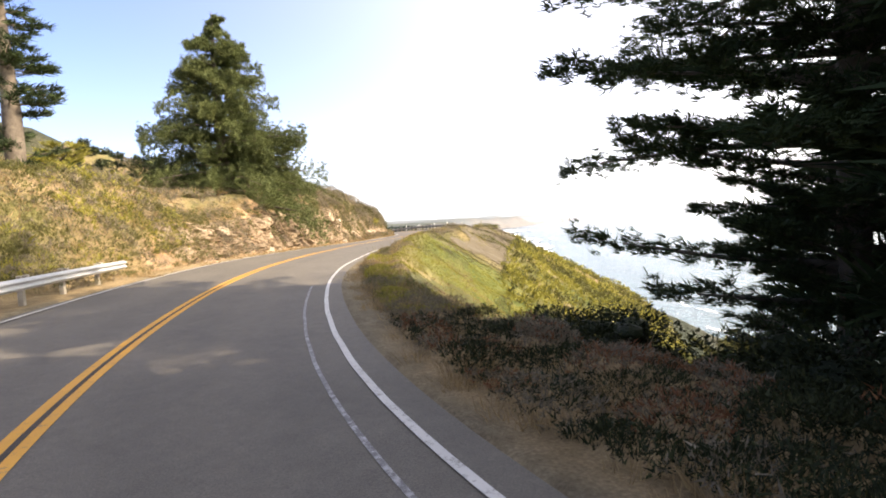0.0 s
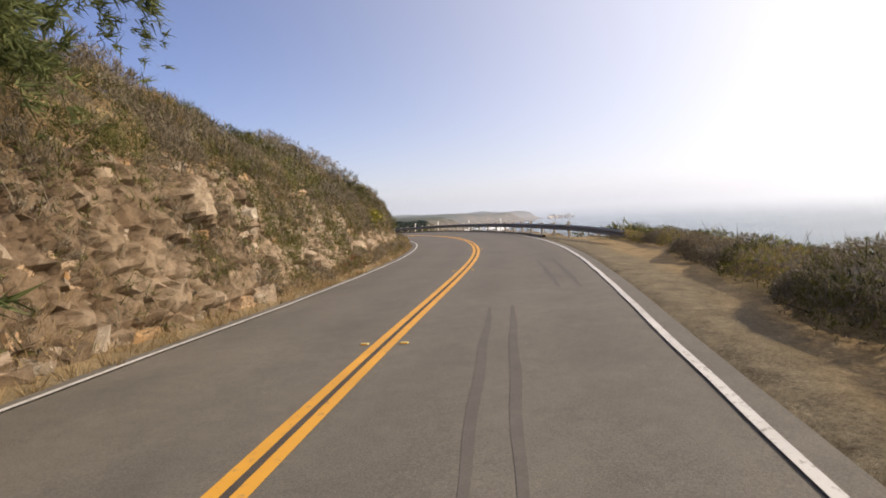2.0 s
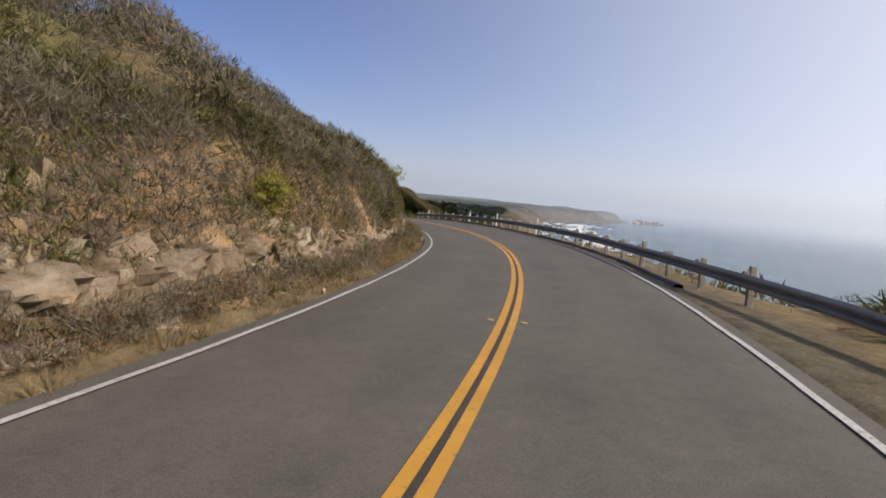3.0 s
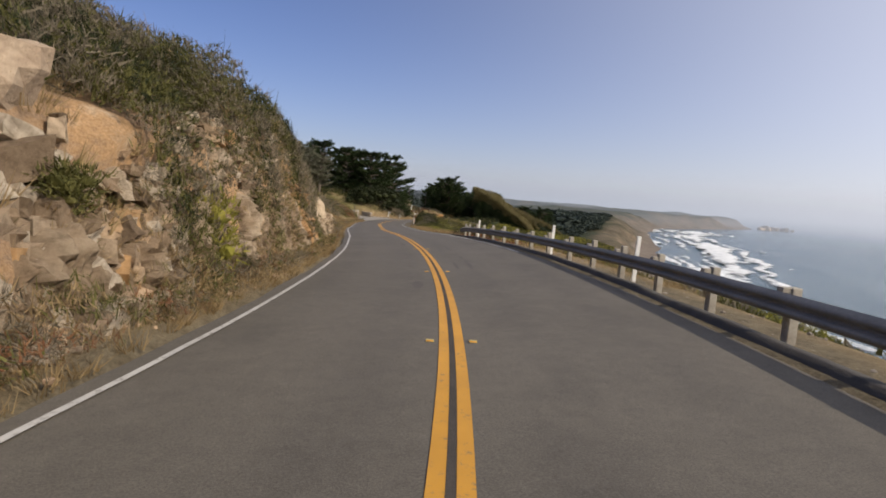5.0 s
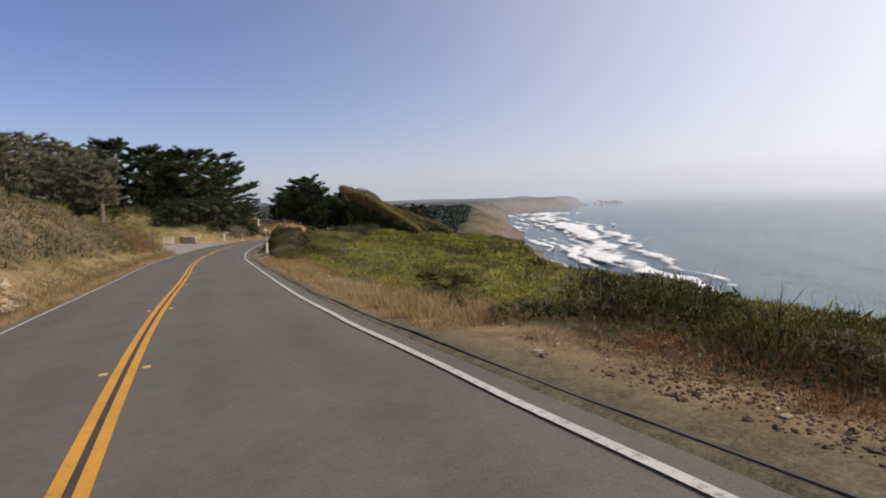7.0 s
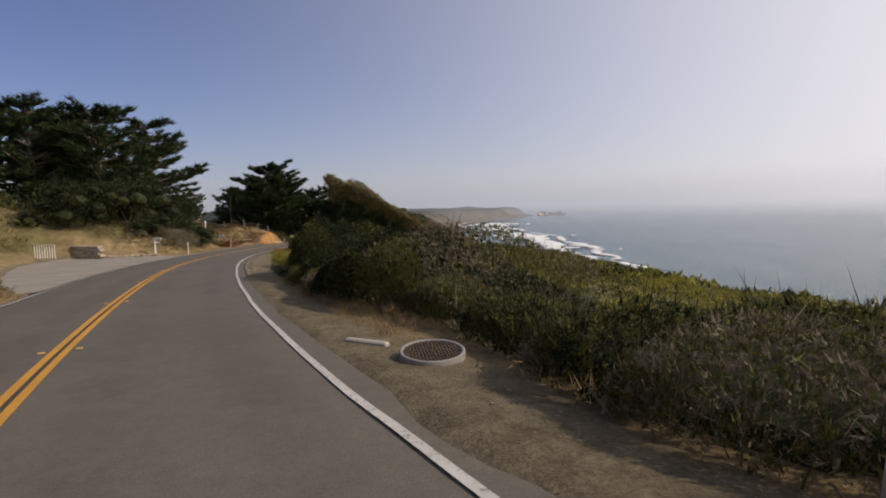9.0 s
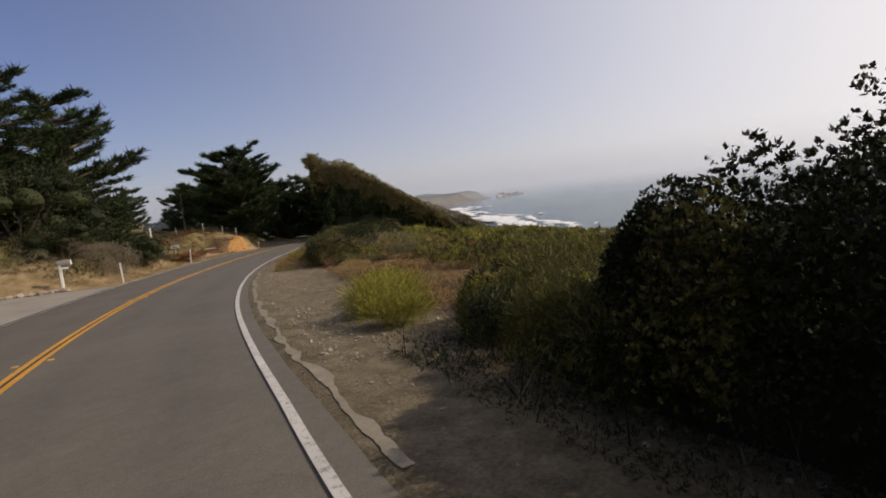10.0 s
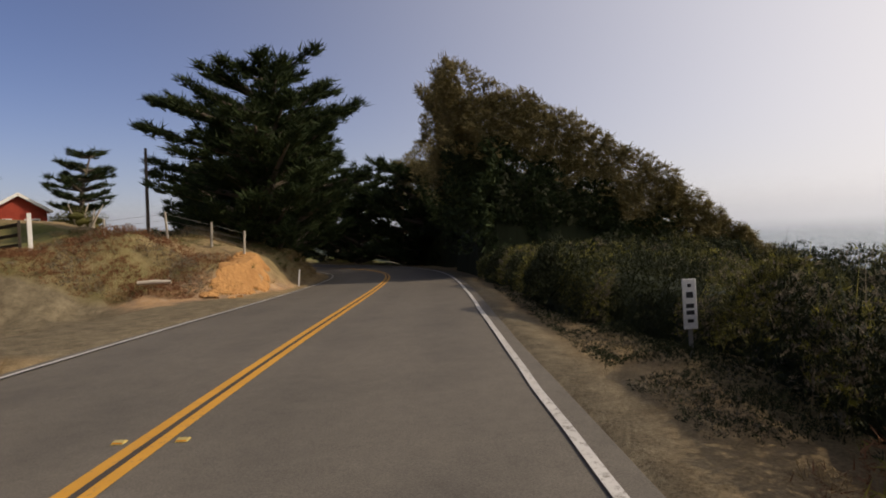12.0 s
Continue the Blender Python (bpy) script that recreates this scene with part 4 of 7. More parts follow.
def mile_marker(s, o):
    root = tagged(new("roadside_marker"), "white narrow marker panel with three amber reflectors and a tall rod", "road sign")
    root.matrix_basis = Matrix.Translation(Vector(surface(s, o, 0.0))) @ pose(0, 0, 0, 2, 4, turn_at(s) - 20)
    for x in (-0.03, 0.03):
        part("stake", box_mesh("stake", (0.025, 0.03, 0.9), POSTWOOD, 0.003, (x, 0.02, 0.2)), root)
    panel = part("panel", box_mesh("panel", (0.15, 0.012, 0.58), PLASTIC, 0.004, (0, 0, 0.72)), root)
    bm = bmesh.new()
    bmesh.ops.create_cone(bm, cap_ends=True, segments=16, radius1=0.036, radius2=0.032, depth=0.02)
    bmesh.ops.rotate(bm, cent=(0, 0, 0), matrix=Matrix.Rotation(radians(90), 3, "X"), verts=bm.verts)
    disc = mesh_bm("reflector", bm, REFLECTOR)
    for z in (0.90, 0.78, 0.66):
        part("reflector", disc, panel, "round amber reflector", pose(0, -0.014, z))
    v, f = tube([(0, 0.03, 0.9), (-0.05, 0.03, 1.4), (-0.13, 0.03, 1.95)], [0.013, 0.012, 0.011], 8)
    part("rod", mesh_of("rod", v, f, TRIMWHITE), root)
    part("tip", box_mesh("tip", (0.035, 0.035, 0.07), INK, 0.004, (-0.135, 0.03, 1.97)), root, "black tip")
    return root


mile_marker(140.2, 4.05)


def post_mile_sign(s, o):
    root = tagged(new("post_mile_paddle"), "white upright paddle with black marks on a thin post", "road sign")
    root.matrix_basis = Matrix.Translation(Vector(onroad(s, o, -0.08))) @ pose(0, 0, 0, 0, -2, turn_at(s) - 8)
    part("post", box_mesh("post", (0.045, 0.03, 1.1), STEEL, 0.003, (0, 0, 0.3)), root)
    panel = part("panel", box_mesh("panel", (0.16, 0.012, 0.60), PLASTIC, 0.008, (0, -0.022, 0.66)), root)
    for z, w, h in ((0.88, 0.04, 0.04), (0.77, 0.08, 0.07), (0.64, 0.09, 0.05), (0.56, 0.09, 0.05), (0.46, 0.07, 0.04)):
        part("mark", box_mesh("mark", (w, 0.004, h), INK, 0.0, (0, -0.031, z)), panel, "black bar")
    return root


post_mile_sign(201.4, 5.15)


def drain(s, o):
    root = tagged(new("drain_grate"), "round rusty storm drain grate in a raised pipe rim", "drain")
    root.matrix_basis = Matrix.Translation(Vector(surface(s, o, 0.0))) @ pose(0, 0, 0.05, 4, -4, 20) @ Matrix.Scale(0.78, 4)
    a = np.arange(40) * 2 * np.pi / 40
    prof = [(0.50, -0.5), (0.50, 0.06), (0.485, 0.075), (0.455, 0.075), (0.44, 0.06), (0.44, -0.5)]
    v = np.concatenate([np.stack([r * np.cos(a), r * np.sin(a), 0 * a + z], 1) for r, z in prof])
    i, j = np.meshgrid(np.arange(5), np.arange(40), indexing="ij")
    f = np.stack([i * 40 + j, i * 40 + (j + 1) % 40, (i + 1) * 40 + (j + 1) % 40, (i + 1) * 40 + j], -1).reshape(-1, 4)
    part("rim", mesh_of("rim", v, f, STEEL, smooth=True), root)
    bar = []
    for i in range(-6, 7):
        x = i * 0.07
        y = math.sqrt(max(0.45**2 - x * x, 0.001))
        for a, b in (((x, -y, 0.05), (x, y, 0.05)), ((-y, x, 0.042), (y, x, 0.042))):
            bar.append((a, b))
    mesh = [tube([a, b], [0.014, 0.014], 4) for a, b in bar]
    for (v, f) in mesh:
        part("bar", mesh_of("bar", v, f, RUST), root)
    # a black disc paints in the darkness below the grate
    bm = bmesh.new()
    bmesh.ops.create_circle(bm, cap_ends=True, segments=36, radius=0.46)
    bmesh.ops.translate(bm, vec=(0, 0, -0.3), verts=bm.verts)
    part("pit", mesh_bm("pit", bm, INK), root, "black disc painted as the drain's unlit depth")
    return root


drain(144.9, 4.2)


def kerb_stub(a, b):
    """A broken length of low concrete kerb lying between two places on the shoulder."""
    a, b = (Vector(surface(s, o, 0.0)) for s, o in (a, b))
    d = b - a
    bm = bmesh.new()
    box_bm(bm, (d.length, 0.11, 0.12), (0, 0, 0), None, 0.02)
    ob = tagged(new("kerb_stub", mesh_bm("kerb_stub", bm, CONCRETE)), "short pale concrete kerb beside the drain", "kerb")
    ob.matrix_basis = Matrix.Translation((a + b) / 2 + Vector((0, 0, -0.01))) @ d.to_track_quat("X", "Z").to_matrix().to_4x4()


kerb_stub((146.45, 3.62), (145.85, 4.0))


def raised_marker(s, o, group):
    root = tagged(new("raised_marker"), "small yellow reflective pavement marker on the asphalt", "road stud", group)
    root.matrix_basis = Matrix.Translation(Vector(onroad(s, o, 0.005))) @ pose(0, 0, 0, 0, 0, turn_at(s))
    bm = bmesh.new()
    top = box_bm(bm, (0.09, 0.08, 0.014), (0, 0, 0.007))
    for v in top:
        if v.co.z > 0.01:
            v.co.y *= 0.55
            v.co.x *= 0.9
    part("body", mesh_bm("body", bm, CERAMIC), root)
    part("lens", box_mesh("lens", (0.07, 0.004, 0.009), REFLECTOR, 0, (0, -0.034, 0.008)), root, "amber lens")


def stud_stations():
    """Pairs of studs, unevenly worn away."""
    return [39.4, 46.9, 54.9, 67.5, 74.0, 80.5, 86.8, 93.6, 100.3, 107.5, 114.0, 120.4, 127.2, 134.0, 141.0, 148.7, 155.0, 161.2, 167.3, 176.0, 184.6, 191.1, 199.0]


for s in stud_stations():
    for o in (-0.23, 0.23):
        raised_marker(s, o, "road studs")


def mailbox(s, o):
    root = tagged(new("mailbox"), "grey rural mailbox on a white wooden post by the driveway", "mailbox")
    root.matrix_basis = Matrix.Translation(Vector(surface(s, o, 0.0))) @ pose(0, 0, 0, 0, 0, turn_at(s) + 10)
    part("post", box_mesh("post", (0.10, 0.10, 1.5), TRIMWHITE, 0.006, (0, 0, 0.45)), root)
    part("arm", box_mesh("arm", (0.55, 0.08, 0.05), POSTWOOD, 0.004, (0.15, 0, 1.12)), root)
    bm = bmesh.new()
    bmesh.ops.create_cone(bm, cap_ends=True, segments=16, radius1=0.10, radius2=0.10, depth=0.5)
    bmesh.ops.rotate(bm, cent=(0, 0, 0), matrix=Matrix.Rotation(radians(90), 3, "Y"), verts=bm.verts)
    for v in bm.verts:
        if v.co.z < 0:
            v.co.z = max(v.co.z * 1.0, -0.10)
            v.co.y = 0.1 * (1 if v.co.y > 0 else -1) if abs(v.co.y) > 0.02 else v.co.y
    bmesh.ops.translate(bm, vec=(0.18, 0, 1.26), verts=bm.verts)
    box = part("box", mesh_bm("box", bm, STEEL, False), root)
    part("flap", box_mesh("flap", (0.012, 0.19, 0.19), TRIMWHITE, 0.004, (0.44, 0, 1.26)), box)
    part("number_plate", box_mesh("plate", (0.34, 0.02, 0.08), PLASTIC, 0.003, (0.18, -0.12, 1.02)), root, "plain pale plate")


mailbox(184.8, -5.4)


def small_sign(s, o):
    root = tagged(new("driveway_sign"), "small pale notice board with dark bars on two thin posts", "sign")
    root.matrix_basis = Matrix.Translation(Vector(surface(s, o, 0.0))) @ pose(0, 0, 0, 0, 0, turn_at(s))
    for x in (-0.14, 0.14):
        part("post", box_mesh("post", (0.05, 0.04, 1.5), DARKWOOD, 0.004, (x, 0.02, 0.4)), root)
    panel = part("panel", box_mesh("panel", (0.62, 0.02, 0.24), PLASTIC, 0.006, (0, -0.012, 1.08)), root)
    for z in (1.13, 1.04):
        part("bar", box_mesh("bar", (0.4, 0.006, 0.035), INK, 0, (0, -0.024, z)), panel, "black bar")


small_sign(202.4, -6.3)


def utility_pole(s, o, tall, label, arm=True):
    root = tagged(new("utility_pole"), label, "pole")
    root.matrix_basis = Matrix.Translation(Vector(surface(s, o, 0.0))) @ pose(0, 0, 0, 0, 1, turn_at(s))
    v, f = tube([(0, 0, -0.5), (0, 0, tall * 0.5), (0, 0, tall)], [0.16, 0.14, 0.11] if arm else [0.09, 0.08, 0.065], 10)
    part("shaft", mesh_of("shaft", v, f, BARK), root)
    if arm:
        part("crossarm", box_mesh("crossarm", (1.6, 0.09, 0.11), BARK, 0.006, (0, 0, tall - 0.4)), root)
        for x in (-0.7, -0.3, 0.3, 0.7):
            v, f = tube([(x, 0, tall - 0.34), (x, 0, tall - 0.18)], [0.03, 0.045], 8)
            part("insulator", mesh_of("insulator", v, f, CONCRETE), root)


utility_pole(172, -26.3, 7.0, "grey wooden utility pole on the hillside")
utility_pole(158.0, -4.7, 2.0, "grey weathered post at the end of the bank", False)
utility_pole(224.7, -12.1, 4.6, "weathered bare pole beside the cypress", False)
utility_pole(222.3, 5.9, 2.6, "pale short pole in the shade of the trees", False)


def fence(points, label, rails=3, tall=1.2, wood=None, thick=0.1):
    wood = wood or DARKWOOD
    root = tagged(new("fence"), label, "fence")
    at = [Vector(surface(s, o, 0.0)) for s, o in points]
    pm = box_mesh("post", (thick, thick, tall + 0.4), wood, 0.006, (0, 0, tall / 2 - 0.2))
    for p in at:
        part("post", pm, root, "", Matrix.Translation(p))
    for a, b in zip(at[:-1], at[1:]):
        d = b - a
        rm = box_mesh("rail", (d.length, 0.05, 0.13), wood, 0.004)
        for i in range(rails):
            z = tall * (i + 0.6) / rails
            m = Matrix.Translation((a + b) / 2 + Vector((0, 0, z))) @ d.to_track_quat("X", "Z").to_matrix().to_4x4()
            part("rail", rm, root, "", m)
    return root


fence([(217.1, -14.1), (218.2, -16.0), (219.3, -18.0), (220.4, -20.0), (221.5, -22.0)], "dark wooden rail fence by the driveway")
tagged(box_bm and new("gate_post", box_mesh("gate_post", (0.14, 0.14, 1.6), TRIMWHITE, 0.008, (0, 0, 0.6))), "white wooden gate post at the end of the fence", "post").matrix_basis = Matrix.Translation(Vector(surface(216.8, -13.5, 0.0)))


def wire_fence(points, label):
    root = tagged(new("wire_fence"), label, "fence")
    at = [Vector(surface(s, o, 0.0)) for s, o in points]
    v, f = tube([(0, 0, -0.3), (0, 0, 0.95)], [0.05, 0.045], 7)
    pm = mesh_of("post", v, f, POSTWOOD)
    for i, p in enumerate(at):
        part("post", pm, root, "", Matrix.Translation(p) @ pose(0, 0, 0, 3 * math.sin(i * 2.1), 3 * math.cos(i * 1.7), i * 40))
    for a, b in zip(at[:-1], at[1:]):
        for z in (0.35, 0.6, 0.85):
            v, f = tube([a + Vector((0, 0, z)), b + Vector((0, 0, z))], [0.006, 0.006], 4)
            part("wire", mesh_of("wire", v, f, STEEL), root)


wire_fence([(217.0, -5.4), (217.4, -6.8), (217.8, -8.7), (218.6, -11.6)], "old wire fence with grey posts on the mound")
wire_fence([(128 + 5 * i, -15.5 - 0.4 * i) for i in range(8)], "old wire fence along the top of the hillside")


def house(s, o):
    root = tagged(new("house"), "small red wooden house with white trim and a gable roof", "house")
    root.matrix_basis = Matrix.Translation(Vector(surface(s, o, 0.0))) @ pose(0, 0, -0.5, 0, 0, turn_at(s) + 4)
    w, d, h, g = 3.1, 5.0, 2.35, 1.0
    prof = [(-w / 2, 0), (w / 2, 0), (w / 2, h), (0, h + g), (-w / 2, h)]
    bm = bmesh.new()
    a = [bm.verts.new((x, -d / 2, z)) for x, z in prof]
    b = [bm.verts.new((x, d / 2, z)) for x, z in prof]
    bm.faces.new(a)
    bm.faces.new(b[::-1])
    for i in range(5):
        bm.faces.new((a[i], b[i], b[(i + 1) % 5], a[(i + 1) % 5]))
    wall = part("wall", mesh_bm("wall", bm, REDWALL), root)
    for i in range(12):
        part("batten", box_mesh("batten", (0.04, 0.03, h), REDWALL, 0, (-w / 2 + 0.12 + i * 0.26, -d / 2 - 0.012, h / 2)), wall)
    slope = math.atan2(g, w / 2)
    length = math.hypot(g, w / 2) + 0.4
    for side in (-1, 1):
        roof = part("roof", box_mesh("roof", (length, d + 0.7, 0.12), REDROOF, 0.01), root, "", pose(side * (w / 4 + 0.14), 0, h + g / 2 + 0.02, 0, math.degrees(slope) * side, 0))
        part("barge_board", box_mesh("barge_board", (length, 0.05, 0.20), TRIMWHITE, 0.004, (0, -d / 2 - 0.38, -0.02)), roof, "white barge board")
    for x, z in ((0.72, 1.25), (-0.78, 1.25)):
        win = part("window", box_mesh("window", (0.85, 0.08, 1.15), TRIMWHITE, 0.008, (x, -d / 2 - 0.03, z)), root)
        for i in (-1, 1):
            for j in (-1, 1):
                part("pane", box_mesh("pane", (0.32, 0.02, 0.46), GLASSY, 0, (x + i * 0.19, -d / 2 - 0.075, z + j * 0.27)), win)
    annex = part("annex", box_mesh("annex", (4.5, 5.5, 2.3), REDWALL, 0.01, (-4.0, 1.2, 1.15)), root)
    part("annex_roof", box_mesh("annex_roof", (4.9, 6.0, 0.14), REDROOF, 0.01), annex, "", pose(-4.0, 1.2, 2.45, 0, -7, 0))
    win = part("window", box_mesh("window", (1.1, 0.06, 0.9), TRIMWHITE, 0.008, (-4.2, -1.58, 1.25)), annex)
    for i in (-1, 1):
        part("pane", box_mesh("pane", (0.45, 0.02, 0.74), GLASSY, 0, (-4.2 + i * 0.25, -1.615, 1.25)), win)


house(249.0, -21.2)


def stone_wall(s, o):
    root = tagged(new("entrance_wall"), "low pale stone wall beside the sandy driveway", "wall")
    root.matrix_basis = Matrix.Translation(Vector(surface(s, o, 0.0))) @ pose(0, 0, 0, 0, 0, turn_at(s) - 30)
    gen = random.Random(5)
    meshes = [box_mesh("stone", (0.36 + 0.1 * gen.random(), 0.42, 0.19), GREYROCK, 0.035) for _ in range(5)]
    for row in range(5):
        for i in range(7):
            part("stone", meshes[gen.randrange(5)], root, "", pose((i - 3 + (row % 2) * 0.5) * 0.42, gen.uniform(-0.03, 0.03), 0.05 + row * 0.2, 0, gen.uniform(-2, 2), gen.uniform(-4, 4)))


stone_wall(183.6, -9.6)


def driveway():
    """The pale apron that opens from the road and narrows up to the gate."""
    s, u = np.meshgrid(np.arange(160.6, 184.6, 0.4), np.linspace(0, 1, 14), indexing="ij")
    inner = np.interp(s, K17, LEFT) + 0.12
    reach = np.interp(s, [160.6, 170, 178, 183.5, 184.6], [3.6, 7.5, 10.6, 11.4, 9.0])
    o = -(inner + u * np.maximum(reach - inner, 0.1)) + 0.12 * fractal(s * 0.6, u * 4, 3, 96) * u
    p = surface(s, o)
    p[..., 2] += 0.015
    me = mesh_of("driveway", p.reshape(-1, 3), grid_faces(*s.shape), DRIVE, smooth=True)
    return tagged(new("driveway", me), "pale worn concrete driveway apron beside the road", "driveway", kind="structure")


DRIVE = speckled("pale_driveway", (0.20, 0.18, 0.152), (0.32, 0.29, 0.25), 0.7, 0.9, 30.0, bumpy=0.006)
driveway()


def edging_stones():
    gen = random.Random(17)
    meshes = []
    for k in range(4):
        bm = bmesh.new()
        bmesh.ops.create_icosphere(bm, subdivisions=2, radius=0.5)
        for v in bm.verts:
            v.co *= 1 + gen.uniform(-0.14, 0.14)
        meshes.append(mesh_bm("edging_stone", bm, GREYROCK))
    for i in range(19):
        u = i / 18
        ob = tagged(new("edging_stone", gen.choice(meshes)), "pale rounded stone edging the driveway", "stone", "edging stones")
        r = gen.uniform(0.2, 0.36)
        ob.matrix_basis = Matrix.Translation(Vector(surface(184.0 + 0.7 * u, -8.6 + 3.4 * u, 0.0)) + Vector((0, 0, r * 0.18))) @ pose(0, 0, 0, 0, 0, gen.uniform(0, 360)) @ Matrix.Diagonal((r * 1.3, r, r * 0.7, 1))


edging_stones()
part_gate = tagged(new("iron_gate"), "pale barred gate at the head of the driveway", "gate")
part_gate.matrix_basis = Matrix.Translation(Vector(surface(181.0, -10.9, 0.0))) @ pose(0, 0, 0, 0, 0, turn_at(181) - 25)
for z in (0.25, 1.15):
    part("rail", box_mesh("rail", (1.9, 0.05, 0.06), PLASTIC, 0.004, (0, 0, z)), part_gate)
for i in range(9):
    part("bar", box_mesh("bar", (0.035, 0.035, 1.0), PLASTIC, 0.003, (-0.88 + i * 0.22, 0, 0.7)), part_gate)


def earth_heap(s0, o0, long, wide, tall, label, seed, mat=None):
    """A rough heap of earth; without a material it takes the ground's dirt."""
    s, o = np.meshgrid(np.arange(s0 - long - 0.2, s0 + long + 0.2, 0.07), np.arange(o0 - wide - 0.2, o0 + wide + 0.2, 0.06), indexing="ij")
    r = np.hypot((s - s0) / long, (o - o0) / wide) + (0.38 if mat else 0.16) * fractal(s * 1.7, o * 1.7, 4, seed)
    h = tall * np.clip(1 - r * r, 0, 1) ** 0.8 * (1 + 0.3 * fractal(s * 1.6, o * 1.6, 3, seed + 1)) + 0.025 * fractal(s * 9, o * 9, 4, seed + 2)
    p = surface(s, o)
    p[..., 2] += np.where(r < 1, np.maximum(h, 0.0) + 0.04, -0.15)
    me = mesh_of("earth_bank", p.reshape(-1, 3), grid_faces(*s.shape)[:, ::-1], mat or GROUND)
    add_cover(me, np.stack([0 * s, 0 * s, 0.75 + 0.25 * fractal(s * 2, o * 2, 2, seed + 3), 0 * s + 1], -1).reshape(-1, 4))
    tagged(new("earth_bank", me), label, "earth mound")


earth_heap(215.3, -5.0, 2.6, 0.8, 0.10, "orange earth scar at the foot of the mound", 94, OCHRE)

# ---- trees ----


def spray(at, way, size, gen, count=9, flat=0.5, thick=0.16, loose=0.16, oval=False):
    """Tufts of needles: for each point a fan of thin leaves round its way."""
    n = len(at)
    w = np.repeat(way, count, 0) + gen.normal(0, 0.55, (n * count, 3)) * [1, 1, flat]
    a = np.repeat(at, count, 0) + gen.normal(0, loose, (n * count, 3)) * np.repeat(size, count)[:, None] * [1, 1, 0.6]
    length = np.repeat(size, count) * gen.uniform(0.5, 1.15, n * count)
    if oval:
        v, f = blades(a, unit(w), length, length * thick * gen.uniform(0.7, 1.4, n * count), gen)
        return v, quads_to_tris(f)
    return leaf_tris(a, unit(w), length, length * thick * gen.uniform(0.7, 1.4, n * count), gen)


def limb(start, way, length, gen, sag=0.0, rise=0.0, n=6):
    """A bent line of points."""
    t = np.linspace(0, 1, n)[:, None]
    bendy = gen.normal(0, 0.05, 3) * length
    p = start + way * length * t + bendy * t * (1 - t) * 2
    p[:, 2] += (-sag * t[:, 0] ** 2 + rise * t[:, 0] ** 2) * length
    return p


def tree_parts(trunk_line, trunk_r, limbs, sprays_per_m, size, gen, count, flat, start=0.3, up=0.25, thick=0.16):
    """Meshes of wood and needles: limbs are (points, radius)."""
    wood = [tube(trunk_line, trunk_r, 8)]
    at, way = [], []
    for p, r in limbs:
        wood.append(tube(p[::2] if len(p) > 5 else p, np.linspace(r, r * 0.25, len(p[::2]) if len(p) > 5 else len(p)), 4))
        long = np.linalg.norm(np.diff(p, axis=0), axis=1).sum()
        k = max(3, int(long * sprays_per_m))
        t = start + (1 - start) * gen.random(k) ** 0.8
        q = np.stack([np.interp(t, np.linspace(0, 1, len(p)), p[:, i]) for i in range(3)], 1)
        d = unit(p[-1] - p[0])
        side = unit(np.cross(d, [0, 0, 1.0]))
        lat = gen.normal(0, 0.16, (k, 1)) * long * (1.12 - t[:, None] * 0.98)
        q = q + side * lat + [0, 0, 1.0] * gen.normal(0, 0.05, (k, 1)) * long * flat
        w = unit(d + side * np.sign(lat) * 0.7 + [0, 0, up] + gen.normal(0, 0.25, (k, 3)))
        at.append(q)
        way.append(w)
    at, way = np.concatenate(at), np.concatenate(way)
    return join(wood), spray(at, way, size * gen.uniform(0.7, 1.3, len(at)), gen, count, flat, thick)


TREE_MESHES = {}


def plant_tree(name, label, wood, leaves, leaf_mat, place, yaw=0.0, scale=1.0, group=""):
    root = tagged(new(name), label, "tree", group)
    root.matrix_basis = Matrix.Translation(Vector(place)) @ pose(0, 0, 0, 0, 0, yaw) @ Matrix.Scale(scale, 4)
    key = (id(wood), leaf_mat.name)
    if key not in TREE_MESHES:
        TREE_MESHES[key] = wood, mesh_of("trunk", *wood, BARK, smooth=True), mesh_of("crown", *leaves, leaf_mat)
    part("trunk", TREE_MESHES[key][1], root)
    part("crown", TREE_MESHES[key][2], root)
    return root


def conical(seed, tall, wide, per_m=13, size=0.5, base=0.06, count=8, droop=0.1, power=0.8, thickset=10, heart=0.0, flat=0.45, up=0.25, stout=1.0, skirt=1.0):
    """A dense conical cypress with layered boughs that reach out unevenly."""
    gen = np.random.default_rng(seed)
    line = np.array([[0, 0, -0.6], [0.05, 0, tall * 0.3], [-0.05, 0.08, tall * 0.7], [0, 0, tall]])
    limbs = []
    for i in range(int(tall * thickset)):
        h = tall * (base + (0.97 - base) * gen.random())
        f = 1 - h / tall
        a = gen.uniform(0, 2 * np.pi)
        r = wide * (f**power) * (gen.uniform(0.3, 0.6) if gen.random() < heart else gen.uniform(0.6, 1.12)) * np.interp(h / tall, [0.1, 0.5], [skirt, 1.0]) + 0.25
        d = unit(np.array([np.cos(a), np.sin(a), gen.uniform(-0.05, 0.30)]))
        limbs.append((limb(np.array([0, 0, h]), d, r, gen, sag=droop, rise=0.12), 0.02 + 0.013 * r))
    return tree_parts(line, [tall * 0.035 * stout, tall * 0.028 * stout, tall * 0.015 * stout, 0.02], limbs, per_m, size, gen, count, flat, 0.2, up, 0.13)


